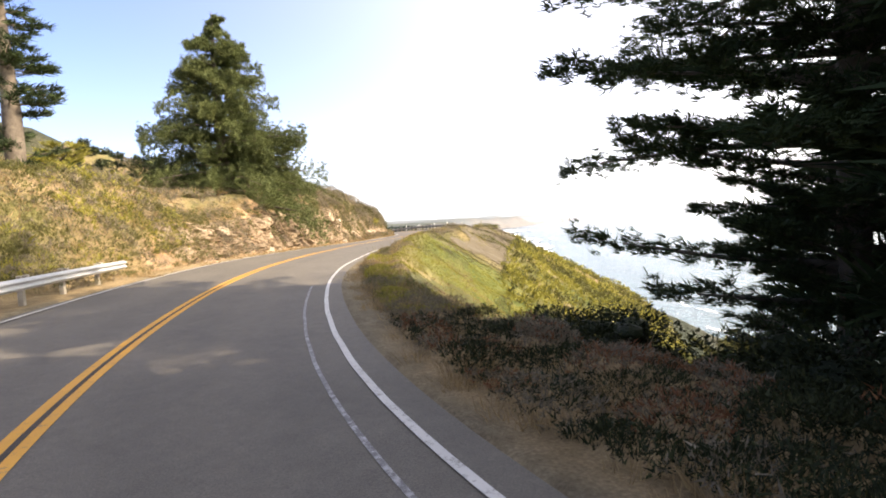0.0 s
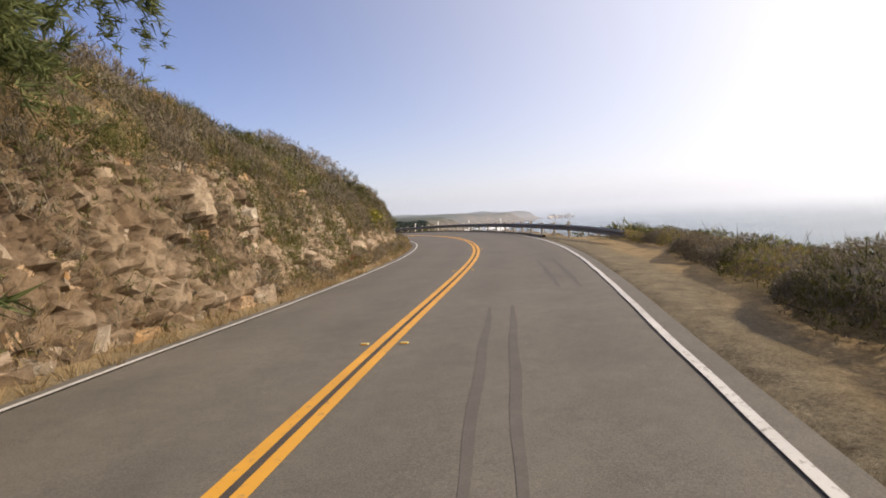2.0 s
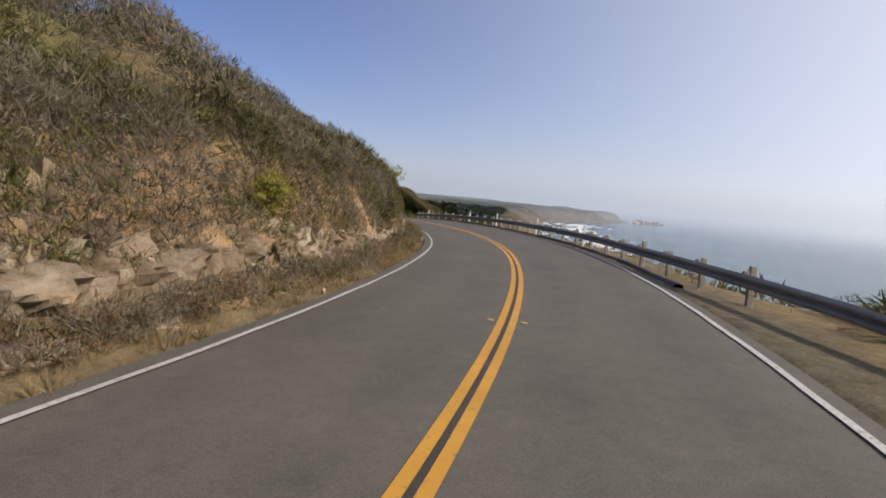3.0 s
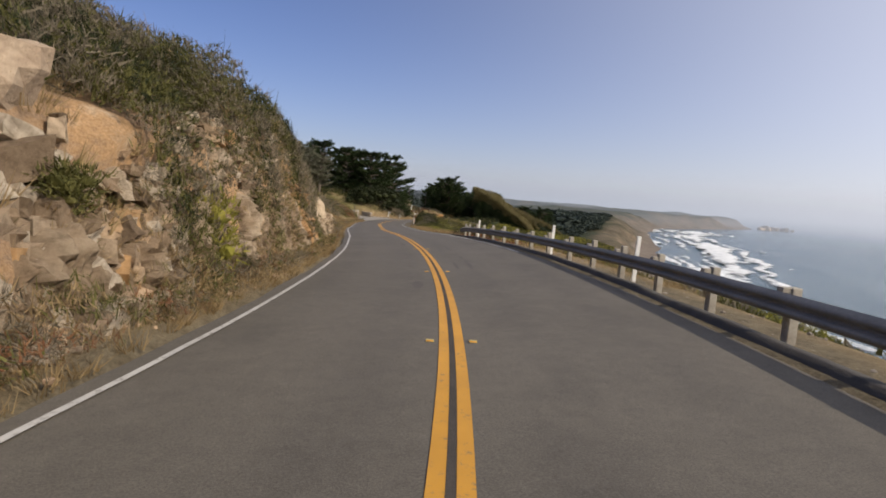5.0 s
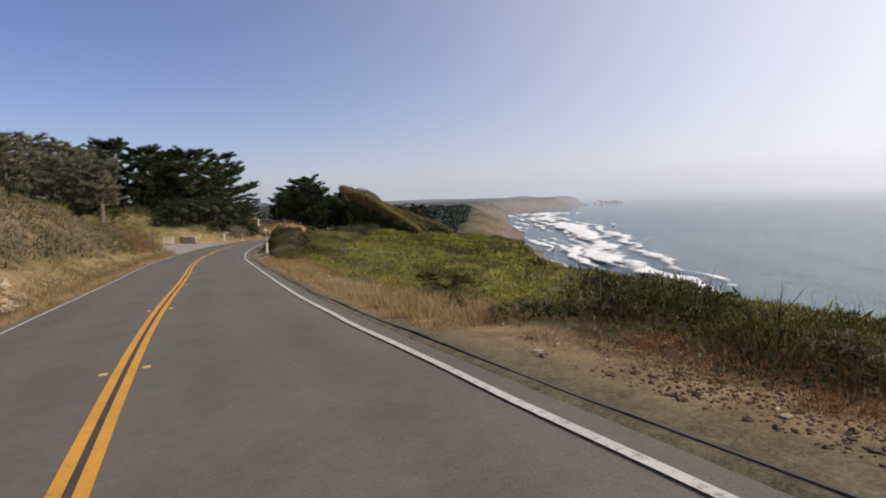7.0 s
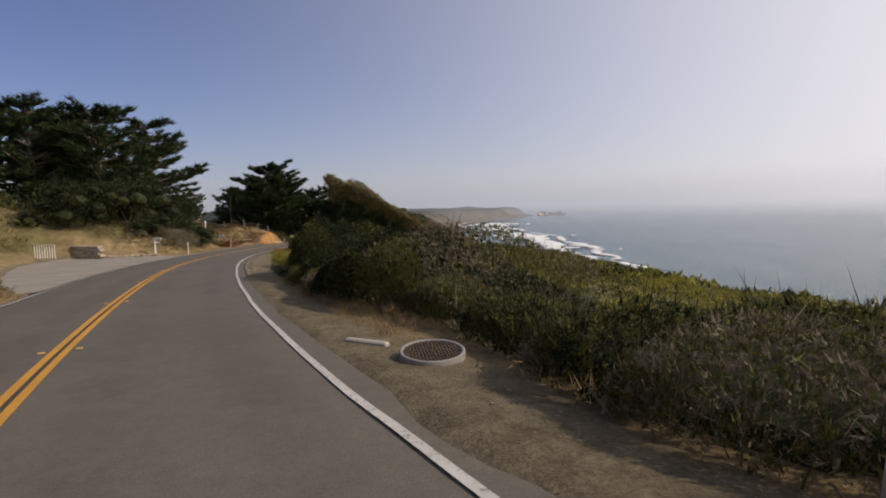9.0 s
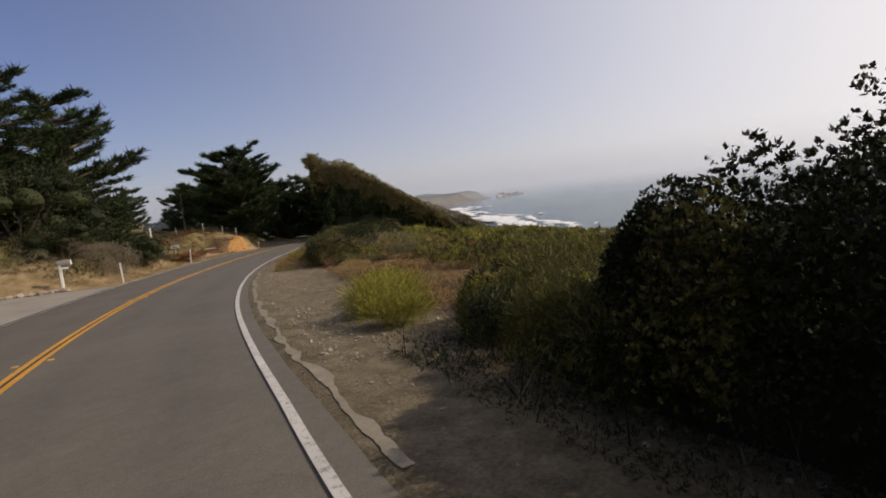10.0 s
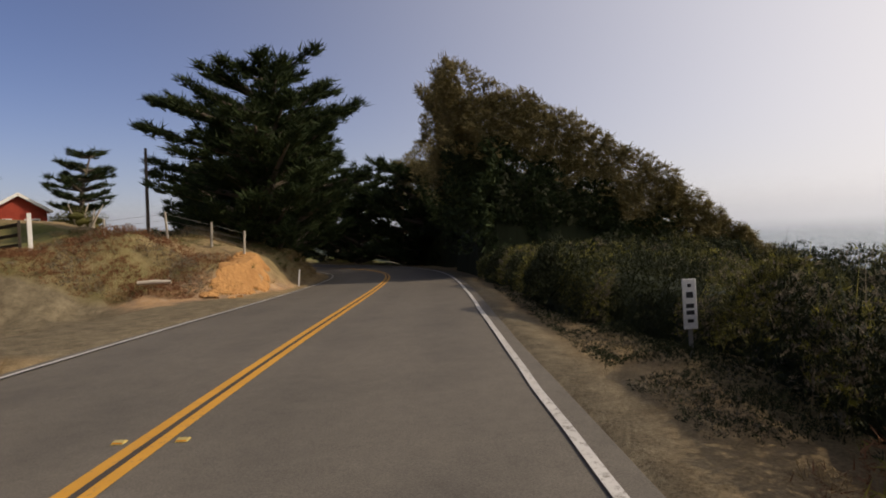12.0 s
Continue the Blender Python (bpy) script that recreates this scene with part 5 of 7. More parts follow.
def spreading(seed, tall, wide, lean=(0, 0), bare=0.3, layers=8, per_m=11, size=0.55, count=9, low=None):
    """A Monterey cypress: bare forked stems and flat storeys of foliage, wide at the top."""
    gen = np.random.default_rng(seed)
    lean = np.array([*lean, 0.0])
    line = np.array([[0, 0, -0.6], [0.1, 0.05, tall * 0.25], [-0.1, 0.15, tall * 0.55], [0.1, 0, tall * 0.9]]) + np.linspace(0, 1, 4)[:, None] ** 1.5 * lean
    limbs = []
    for k in range(layers):
        f = bare + (1 - bare) * (k + gen.uniform(-0.25, 0.25)) / layers
        c = line[0] + np.array([np.interp(f, [0, 0.27, 0.6, 1], line[:, i]) for i in range(3)])
        c[2] = tall * f
        reach = wide * np.interp(f, [bare, 0.55, 0.8, 1.0], [0.85, 1.0, 0.8, 0.42])
        for j in range(10):
            a = gen.uniform(0, 2 * np.pi)
            r = reach * gen.uniform(0.45, 1.1)
            d = unit(np.array([np.cos(a), np.sin(a), gen.uniform(0.05, 0.4)]) + lean * 0.03)
            limbs.append((limb(c - [0, 0, r * 0.15], d, r, gen, rise=0.1), 0.05 + 0.03 * r))
    return tree_parts(line, [tall * 0.04, tall * 0.03, tall * 0.02, 0.05], limbs, per_m, size, gen, count, 0.35, 0.3, up=0.35, thick=0.14)


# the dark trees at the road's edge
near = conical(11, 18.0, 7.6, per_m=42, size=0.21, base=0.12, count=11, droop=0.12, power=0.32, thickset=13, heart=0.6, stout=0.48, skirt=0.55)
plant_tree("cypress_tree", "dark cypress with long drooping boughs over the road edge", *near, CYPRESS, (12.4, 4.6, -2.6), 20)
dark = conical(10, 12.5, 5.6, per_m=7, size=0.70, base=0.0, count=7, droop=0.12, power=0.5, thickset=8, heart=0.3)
# trees behind the start are unseen; the left pair is added to block sky
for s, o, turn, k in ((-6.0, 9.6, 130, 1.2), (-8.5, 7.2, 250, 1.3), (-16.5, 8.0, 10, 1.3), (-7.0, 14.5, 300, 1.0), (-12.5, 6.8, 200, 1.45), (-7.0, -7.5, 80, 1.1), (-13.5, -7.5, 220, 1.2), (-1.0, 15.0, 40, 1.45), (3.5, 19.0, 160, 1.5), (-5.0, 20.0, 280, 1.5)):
    plant_tree("cypress_tree", "dark dense cypress, some out of view, set to shade the road", *dark, CYPRESS, surface(s, o, 0.0), turn, k, "cypress row")
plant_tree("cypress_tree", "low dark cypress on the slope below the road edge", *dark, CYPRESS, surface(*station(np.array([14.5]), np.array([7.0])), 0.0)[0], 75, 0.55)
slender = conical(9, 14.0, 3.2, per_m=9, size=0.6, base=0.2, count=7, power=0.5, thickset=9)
# narrow trees added mostly out of view to throw shade on the road
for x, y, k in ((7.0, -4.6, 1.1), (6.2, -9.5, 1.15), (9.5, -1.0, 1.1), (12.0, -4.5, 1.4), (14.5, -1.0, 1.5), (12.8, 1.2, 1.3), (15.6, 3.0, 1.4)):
    plant_tree("cypress_tree", "slender dark cypress added to shade the road", *slender, CYPRESS, surface(*station(np.array([x]), np.array([y])), 0.0)[0] - [0, 0, 0.3], x * 40, k, "cypress row")
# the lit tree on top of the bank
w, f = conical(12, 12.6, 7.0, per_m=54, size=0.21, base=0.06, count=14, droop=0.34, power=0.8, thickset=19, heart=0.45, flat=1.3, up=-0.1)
lit = plant_tree("cypress_tree", "sunlit green conical cypress on the rocky bank", w, f, LITCYPRESS, surface(37.0, -9.2, 0.0) - [0, 0, 2.4], 50, 1.13)
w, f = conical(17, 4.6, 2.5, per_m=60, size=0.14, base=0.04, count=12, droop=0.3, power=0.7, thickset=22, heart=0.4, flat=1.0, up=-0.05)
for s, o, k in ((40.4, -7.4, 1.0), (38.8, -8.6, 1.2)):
    plant_tree("young_conifer", "bushy young cypress at the foot of the larger one", w, f, LITCYPRESS, surface(s, o, 0.0) - [0, 0, 0.4], s * 90, k, "young conifers")
w, f = conical(13, 15.0, 2.6, per_m=12, size=0.45, base=0.05, power=0.5, thickset=8)
plant_tree("pine_tree", "tall grey-green pine above the bank", w, f, CYPRESS, surface(28.4, -15.2, 0.0), 0)
w, f = conical(14, 1.6, 0.8, per_m=26, size=0.18, base=0.05)
for s, o in ((49.8, -8.6), (26.0, -14.0), (51.2, -9.2)):
    plant_tree("young_conifer", "small young conifer on the ridge", w, f, CYPRESS, surface(s, o) - [0, 0, 0.2], s * 7, 1.0 if s > 30 else 1.5, "young conifers")

w, f = spreading(15, 4.2, 2.0, bare=0.2, layers=6, per_m=18, size=0.3)
plant_tree("garden_tree", "small rounded yellow-green tree above the bank", w, f, LUSH, (-1.3, 41.5, 3.6), 0, 1.0)
w, f = conical(16, 3.4, 1.6, per_m=18, size=0.25, base=0.05)
for x, y, k in ((1.6, 41.6, 0.95), (3.2, 43.5, 1.05), (0.2, 44.5, 0.9)):
    plant_tree("young_conifer", "small dark conifer on the ridge", w, f, CYPRESS, (x, y, 3.6), x * 50, k, "young conifers")

# the grove on the landward side
GROVE = [(200.5, -17.5, 12.5, 5.0, 21), (208.0, -15.5, 13.5, 5.4, 22), (204.5, -23.5, 13.0, 5.5, 23), (199.0, -28.5, 12.0, 5.0, 21), (210.0, -27.0, 13.5, 5.5, 22), (203.0, -36.0, 12.0, 5.5, 23), (215.5, -21.0, 12.5, 4.6, 21), (208.0, -44.0, 12.0, 5.5, 22), (198.0, -22.0, 11.5, 5.0, 23), (213.0, -33.0, 13.0, 5.2, 21)]
kinds = {}
for s, o, tall, wide, seed in GROVE:
    if seed not in kinds:
        kinds[seed] = spreading(seed, 13.0, 5.2, lean=(0.8, 0.4), bare=0.22, layers=10, per_m=11, count=8)
    w, f = kinds[seed]
    plant_tree("cypress_tree", "tall dark cypress with flat storeys in a grove", w, f, CYPRESS, surface(s, o, 0.0), s * 37 % 360, tall / 13.0 * 1.07, "cypress grove")
w, f = spreading(24, 7.0, 3.6, bare=0.03, layers=8, per_m=10, size=0.5)
for s, o, k in ((211.0, -14.6, 0.85), (213.5, -16.6, 0.95), (206.5, -13.6, 0.8)):
    plant_tree("cypress_tree", "low dense cypress at the edge of the grove", w, f, CYPRESS, surface(s, o, 0.0) - [0, 0, 0.4], s * 23, k, "cypress grove")
# the wide cypress over the mound, and darker ones behind it
w, f = spreading(31, 10.7, 6.1, lean=(0.5, 0), bare=0.08, layers=13, per_m=16, size=0.48, count=10)
plant_tree("cypress_tree", "broad dark cypress spreading over the grassy mound", w, f, CYPRESS, surface(225.0, -6.0, 0.0) - [0, 0, 0.6], 100)
w, f = spreading(32, 9.0, 4.6, bare=0.12, layers=9, per_m=11)
for s, o, k in ((232, -6.2, 0.9), (236, -5.2, 1.0), (241, -6.0, 1.1), (247, -5.5, 1.15), (238, 6.0, 1.0), (243, 7.0, 1.1), (248.5, 5.6, 1.1), (255, 6.5, 1.1), (262, -6.0, 1.0), (256, -5.5, 1.1), (266, 5.5, 1.0)):
    plant_tree("cypress_tree", "dark cypress shading the road", w, f, CYPRESS, surface(s, o, 0.0) - [0, 0, 0.5], s * 13, k, "cypresses over the road")
w, f = spreading(33, 6.5, 2.4, lean=(0.8, 0), bare=0.35, layers=6, per_m=14, size=0.4)
plant_tree("cypress_tree", "lone small cypress beside the house", w, f, CYPRESS, surface(246.0, -17.7, 0.0), 10)

# dead bleached tree near the house
gen = np.random.default_rng(35)
pieces = []
for i in range(9):
    a = gen.uniform(0, 6.28)
    d = unit(np.array([np.cos(a) * 0.5, np.sin(a) * 0.5, 1.0]))
    r = gen.uniform(1.6, 3.0)
    pieces.append(tube(limb(np.array([gen.normal(0, 0.25), gen.normal(0, 0.25), -0.2]), d, r, gen, n=7), np.linspace(0.13, 0.03, 7), 6))
dead = tagged(new("dead_tree", mesh_of("dead_tree", *join(pieces), PALEBARK, smooth=True)), "bleached dead tree with twisted bare stems", "tree")
dead.matrix_basis = Matrix.Translation(Vector(surface(243.2, -17.5, 0.0)))


def windswept(seed, line, label, top, depth, mat, density=26):
    """A mass of salt-pruned trees: a canopy that slopes down to the sea from a high landward edge.
    line: stations along its landward edge; top(s, u) the canopy's height at u = 0 (landward) to 1 (seaward)."""
    gen = np.random.default_rng(seed)
    s0, s1, o0 = line
    at, way, wood = [], [], []
    n = int((s1 - s0) * depth * density)
    s, u = gen.uniform(s0, s1, n), gen.random(n)
    o = o0 + u * depth
    dome, own, dx, dy = mounds(s + 0.4 * fractal(s * 0.5, o * 0.5, 2, seed), o, 2.4, seed)
    h = top(s, u) * (0.80 + 0.15 * dome + 0.16 * fractal(s * 0.24, o * 0.24, 3, seed)) * (0.86 + 0.14 * np.clip(u * depth / 2.5, 0, 1)) * np.clip(0.75 + (s - s0) * 0.3, 0, 1) ** 0.5
    below = gen.random(n) ** 1.8 * np.minimum(h * 0.5, 2.2)
    base = surface(s, o, 0.0)
    at.append(base + np.stack([0 * h, 0 * h, h - below], -1))
    way.append(unit(np.stack([-0.5 + dx * 0.5 + gen.normal(0, 0.35, n), 0.45 + gen.normal(0, 0.35, n), 0.55 + gen.normal(0, 0.3, n)], -1)))
    # the open landward side and the end that faces down the road hang over at the top
    inner = []
    for face in (0, 1):
        m = int((s1 - s0 if face == 0 else depth) * 7 * density)
        fs = gen.uniform(s0, s1, m) if face == 0 else np.full(m, s0)
        fu = np.zeros(m) if face == 0 else gen.random(m)
        part_up = gen.random(m) ** 0.6
        fh = top(fs, fu) * (0.1 + 0.85 * part_up)
        back = (1 - part_up) * 2.4 + np.abs(gen.normal(0, 0.3, m)) + 0.8 * fractal(fs * 0.6 + fu * depth * 0.6, fh * 0.6, 3, seed + 7)
        fo = o0 + fu * depth + (back if face == 0 else 0)
        q = surface(fs + (back if face == 1 else 0), fo, 0.0)
        q[:, 2] += fh
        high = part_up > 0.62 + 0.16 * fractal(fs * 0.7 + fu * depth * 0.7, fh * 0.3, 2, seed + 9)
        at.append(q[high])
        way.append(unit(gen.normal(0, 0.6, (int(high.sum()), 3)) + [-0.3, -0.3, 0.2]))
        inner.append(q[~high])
    inner = np.concatenate(inner)
    at, way = np.concatenate(at), np.concatenate(way)
    for i in range(int((s1 - s0) * 0.9)):
        ps, pu = gen.uniform(s0 + 1.5, s1), gen.uniform(0.12, 0.6)
        b = surface(ps, o0 + pu * depth, 0.0)
        t = float(top(np.array([ps]), np.array([pu]))[0])
        wood.append(tube(limb(b - [0, 0, 0.3], unit(np.array([0.05, 0.1, 1.0]) + gen.normal(0, 0.22, 3)), t * 0.8, gen, n=6), np.linspace(0.14, 0.03, 6), 6))
    root = tagged(new("windswept_tree"), label, "tree")
    origin = surface(s0, o0, 0.0)
    root.location = origin
    v, f = join(wood)
    part("trunk", mesh_of("trunk", v - origin, f, BARK, smooth=True), root)
    v, f = spray(at, way, 0.30 * gen.uniform(0.6, 1.3, len(at)), gen, 8, 0.8, 0.13)
    part("crown", mesh_of("crown", v - origin, f, mat), root)
    # a dark sheet inside the canopy blocks light and paints in its shade
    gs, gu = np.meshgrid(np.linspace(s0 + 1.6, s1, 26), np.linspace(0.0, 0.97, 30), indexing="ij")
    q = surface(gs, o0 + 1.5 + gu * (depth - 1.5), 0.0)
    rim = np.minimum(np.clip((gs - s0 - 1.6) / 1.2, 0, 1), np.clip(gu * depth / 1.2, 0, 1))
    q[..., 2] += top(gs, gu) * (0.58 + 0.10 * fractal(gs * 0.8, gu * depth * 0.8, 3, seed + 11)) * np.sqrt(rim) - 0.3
    part("inner_shade_sheet", mesh_of("inner_shade_sheet", q.reshape(-1, 3) - origin, grid_faces(*gs.shape), DARKBRUSH), root, "dark sheet painting in the shade inside the canopy")
    # dark cypress leaves stand for the shaded lower side of the crown
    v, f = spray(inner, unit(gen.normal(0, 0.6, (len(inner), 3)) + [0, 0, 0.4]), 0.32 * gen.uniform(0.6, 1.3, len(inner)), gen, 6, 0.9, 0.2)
    part("shaded_leaves", mesh_of("shaded_leaves", v - origin, f, CYPRESS), root, "dark leaves with shade put into their colour below the crown")
    return root


w, f = spreading(44, 9.0, 4.4, lean=(-0.6, 0.4), bare=0.05, layers=11, per_m=18, size=0.34, count=9)
for x, y, z, k in ((25.5, 18.5, -14.0, 0.8), (29.5, 18.5, -14.0, 0.85), (33.0, 16.5, -15.0, 0.95), (37.0, 19.5, -16.0, 1.0), (29.0, 14.5, -14.0, 0.9)):
    plant_tree("cove_tree", "grey-green tree on the steep slope of the cove", w, f, COYOTE, (x, y, z), x * 31, k, "cove trees")
for x, y, k in ((106, 244, 1.0), (116, 256, 1.1), (124, 268, 1.0), (132, 276, 0.9)):
    sx, ox = station(np.array([x], float), np.array([y], float))
    plant_tree("cypress_tree", "dark cypress at the far end of the terrace", w, f, CYPRESS, surface(sx, ox, 0.0)[0] - [0, 0, 0.5], x * 11, k, "terrace cypresses")
# thin gum trees and dark trees behind the ridge
w, f = spreading(45, 9.0, 2.6, lean=(0.6, 0), bare=0.35, layers=7, per_m=10, size=0.5)
gums = [(w, f), spreading(47, 9.0, 3.0, lean=(-0.5, 0.4), bare=0.3, layers=8, per_m=9, size=0.5)]
for i in range(27):
    row = i % 3
    o = -19.5 - i * 0.85
    s = np.interp(-o, [19, 25, 28, 32, 37, 46], [182, 179, 177, 175, 173, 172]) + row * 7 + 2.0 * math.sin(i * 2.4)
    top = np.interp(-o, [19, 25, 28, 32, 37, 46], [12.0, 13.2, 15.0, 16.0, 17.2, 19.0]) + row * 0.9 + 0.9 * math.sin(i * 4.1)
    o -= row * 4.2
    w, f = gums[i % 2]
    plant_tree("gum_tree", "thin grey-green gum tree on the ridge", w, f, GUM, surface(s, o, 0.0) - [0, 0, 0.2], i * 50, float(np.clip(top - land(s, o, 0.0), 4.5, 11)) / 9.0, "gum trees")
w, f = spreading(46, 6.0, 4.0, bare=0.02, layers=7, per_m=6, size=0.65, count=8)
for i, (s, o) in enumerate([(154, -27), (156, -31), (159, -33), (161, -29.5), (164, -34), (166, -31), (168, -36), (170, -31.5), (172, -35), (163, -38), (158, -37), (168.5, -28.5), (181.5, -34), (184, -37)]):
    tall = float(np.clip(np.interp(s, [154, 166, 185], [13.6, 15.6, 16.6]) + 0.7 * math.sin(i * 3.3) - land(s, o, 0.0), 3.0, 8.0))
    plant_tree("ridge_tree", "low dark tree along the ridge", w, f, CYPRESS if i % 4 else COYOTE, surface(s, o, 0.0) - [0, 0, 0.5], i * 70, tall / 6.0, "ridge trees")

# ---- brush ----


def bush_piece(seed, leaves=420, size=0.13, upright=0.4, flat=0.75, thick=0.32, core=0.80, bumps=5, cuts=1, inner=0.7):
    """A bush one metre across: leaves on a few rounded clumps; core: the size of a rough heart in each."""
    gen = np.random.default_rng(seed)
    centre = np.concatenate([[[0, 0, 0.35]], np.stack([gen.uniform(-0.34, 0.34, bumps), gen.uniform(-0.34, 0.34, bumps), gen.uniform(0.12, 0.58, bumps)], 1)])
    rad = np.concatenate([[0.34], gen.uniform(0.14, 0.27, bumps)])
    k = gen.choice(len(rad), leaves, p=rad**2 / (rad**2).sum())
    d = unit(gen.normal(size=(leaves, 3)) + [0, 0, 0.25])
    at = centre[k] + d * rad[k][:, None] * gen.uniform(inner, 1.06, (leaves, 1))
    at[:, 2] = np.maximum(at[:, 2] * flat / 0.75, 0.0)
    way = unit(d + [0, 0, upright] + gen.normal(0, 0.5, (leaves, 3)))
    length = size * gen.uniform(0.5, 1.4, leaves)
    made = [leaf_tris(at, way, length, length * thick, gen)]
    if core:
        made += [lumps(c * [1, 1, flat / 0.75], r * core * np.array([1, 1, flat]), gen, cuts) for c, r in zip(centre, rad)]
    return join(made)


def tuft_piece(seed, count=40, wide=0.02):
    """A tuft of grass half a metre high."""
    gen = np.random.default_rng(seed)
    a, r = gen.uniform(0, 6.28, count), gen.random(count) ** 0.5 * 0.25
    at = np.stack([np.cos(a) * r, np.sin(a) * r, 0 * a - 0.02], 1)
    d = unit(np.stack([np.cos(a) * 0.5, np.sin(a) * 0.5, 1 + 0 * a], 1) + gen.normal(0, 0.25, (count, 3)))
    return leaf_tris(at, d, gen.uniform(0.2, 0.55, count), np.full(count, wide), gen)


FARBUSH = [bush_piece(s, 150, 0.20, 0.4, 0.75, 0.5, 0.85, 4) for s in (45, 46, 47)]
SPIKY = [bush_piece(s, 4200, 0.10, 1.0, 0.8, 0.09, 0, 9, 1, 0.15) for s in (57, 58)]
FINE = [bush_piece(s, 1500, 0.085, 0.6, 0.8, 0.26, 0.5, 8, 1, 0.5) for s in (48, 49, 50)]
TUFTS = [tuft_piece(s) for s in (64, 65, 66)]
FINETUFTS = [tuft_piece(s, 44, 0.012) for s in (67, 68)]


def scatter(name, label, category, pieces, mat, places, sizes, seed, squash=(0.7, 1.1), kind="stuff"):
    """Copies of the pieces, turned and sized at random, joined into one mesh."""
    gen = np.random.default_rng(seed)
    made = []
    for p, r in zip(places, sizes):
        v, f = pieces[gen.integers(len(pieces))]
        a = gen.uniform(0, 6.28)
        m = np.array([[np.cos(a), -np.sin(a), 0], [np.sin(a), np.cos(a), 0], [0, 0, 1]])
        made.append(((v * [r, r * gen.uniform(0.8, 1.2), r * gen.uniform(*squash)]) @ m.T + p, f))
    return tagged(new(name, mesh_of(name, *join(made), mat)), label, category, kind=kind)


def spread(n, s0, s1, o0, o1, seed, clump=0.0, sink=0.05):
    """Places on the ground, thinned by noise."""
    gen = np.random.default_rng(seed)
    s, o = gen.uniform(s0, s1, n), gen.uniform(o0, o1, n)
    keep = fractal(s * 0.18, o * 0.18, 3, seed) > clump - gen.random(n) * 0.5
    p = surface(s[keep], o[keep])
    p[:, 2] -= sink
    return p


def sized(places, lo, hi, seed):
    return np.random.default_rng(seed).uniform(lo, hi, len(places))


def cover(name, label, pieces, mat, n, s0, s1, o0, o1, lo, hi, seed, clump=0.0, squash=(0.7, 1.1), sink=0.05, category="brush"):
    p = spread(n, s0, s1, o0, o1, seed, clump, sink)
    return scatter(name, label, category, pieces, mat, p, sized(p, lo, hi, seed + 1), seed + 2, squash)


def mounds(x, y, cell, seed):
    """Rounded bumps side by side: height 0 to 1, each bump's own number, and the way down its side."""
    gx, gy = x / cell, y / cell
    best = np.full(np.shape(x), 9.0)
    own, dx, dy = np.zeros_like(best), np.zeros_like(best), np.zeros_like(best)
    for i in (-1, 0, 1):
        for j in (-1, 0, 1):
            cx, cy = np.floor(gx) + i, np.floor(gy) + j
            hx = (np.sin(cx * 127.1 + cy * 311.7 + seed) * 43758.5) % 1
            hy = (np.sin(cx * 269.5 + cy * 183.3 + seed) * 43758.5) % 1
            ex, ey = gx - cx - hx, gy - cy - hy
            d = np.hypot(ex, ey)
            near = d < best
            best = np.where(near, d, best)
            own = np.where(near, (hx * 7.3 + hy * 3.1) % 1, own)
            dx, dy = np.where(near, ex, dx), np.where(near, ey, dy)
    return np.sqrt(np.clip(1 - (best / 0.85) ** 2, 0, 1)), own, dx, dy


def strip(rows, s, o, rise=1.0):
    """Height of a thicket over the ground: rows of station, inner edge, outer edge, top over the road at the crest, top at the outer edge."""
    r = np.array(rows)
    inner, outer, crest, end = (np.interp(s, r[:, 0], r[:, k]) for k in (1, 2, 3, 4))
    inner = inner + 0.3 * noise2(s * 0.55, 0 * s, 88)
    u = np.clip((o - inner) / rise, 0, 1)
    crest = crest * (1.0 + 0.18 * fractal(s * 0.45, o * 0.45, 3, 89))
    w = np.clip((o - inner) / np.maximum(outer - inner, 0.1), 0, 1)
    top = (crest + (end - crest) * w**1.5) * np.sqrt(u * (2 - u)) ** 0.7
    return np.where((o < inner) | (o > outer), 0.0, np.maximum(top - land(s, o, 0.0), 0.12))


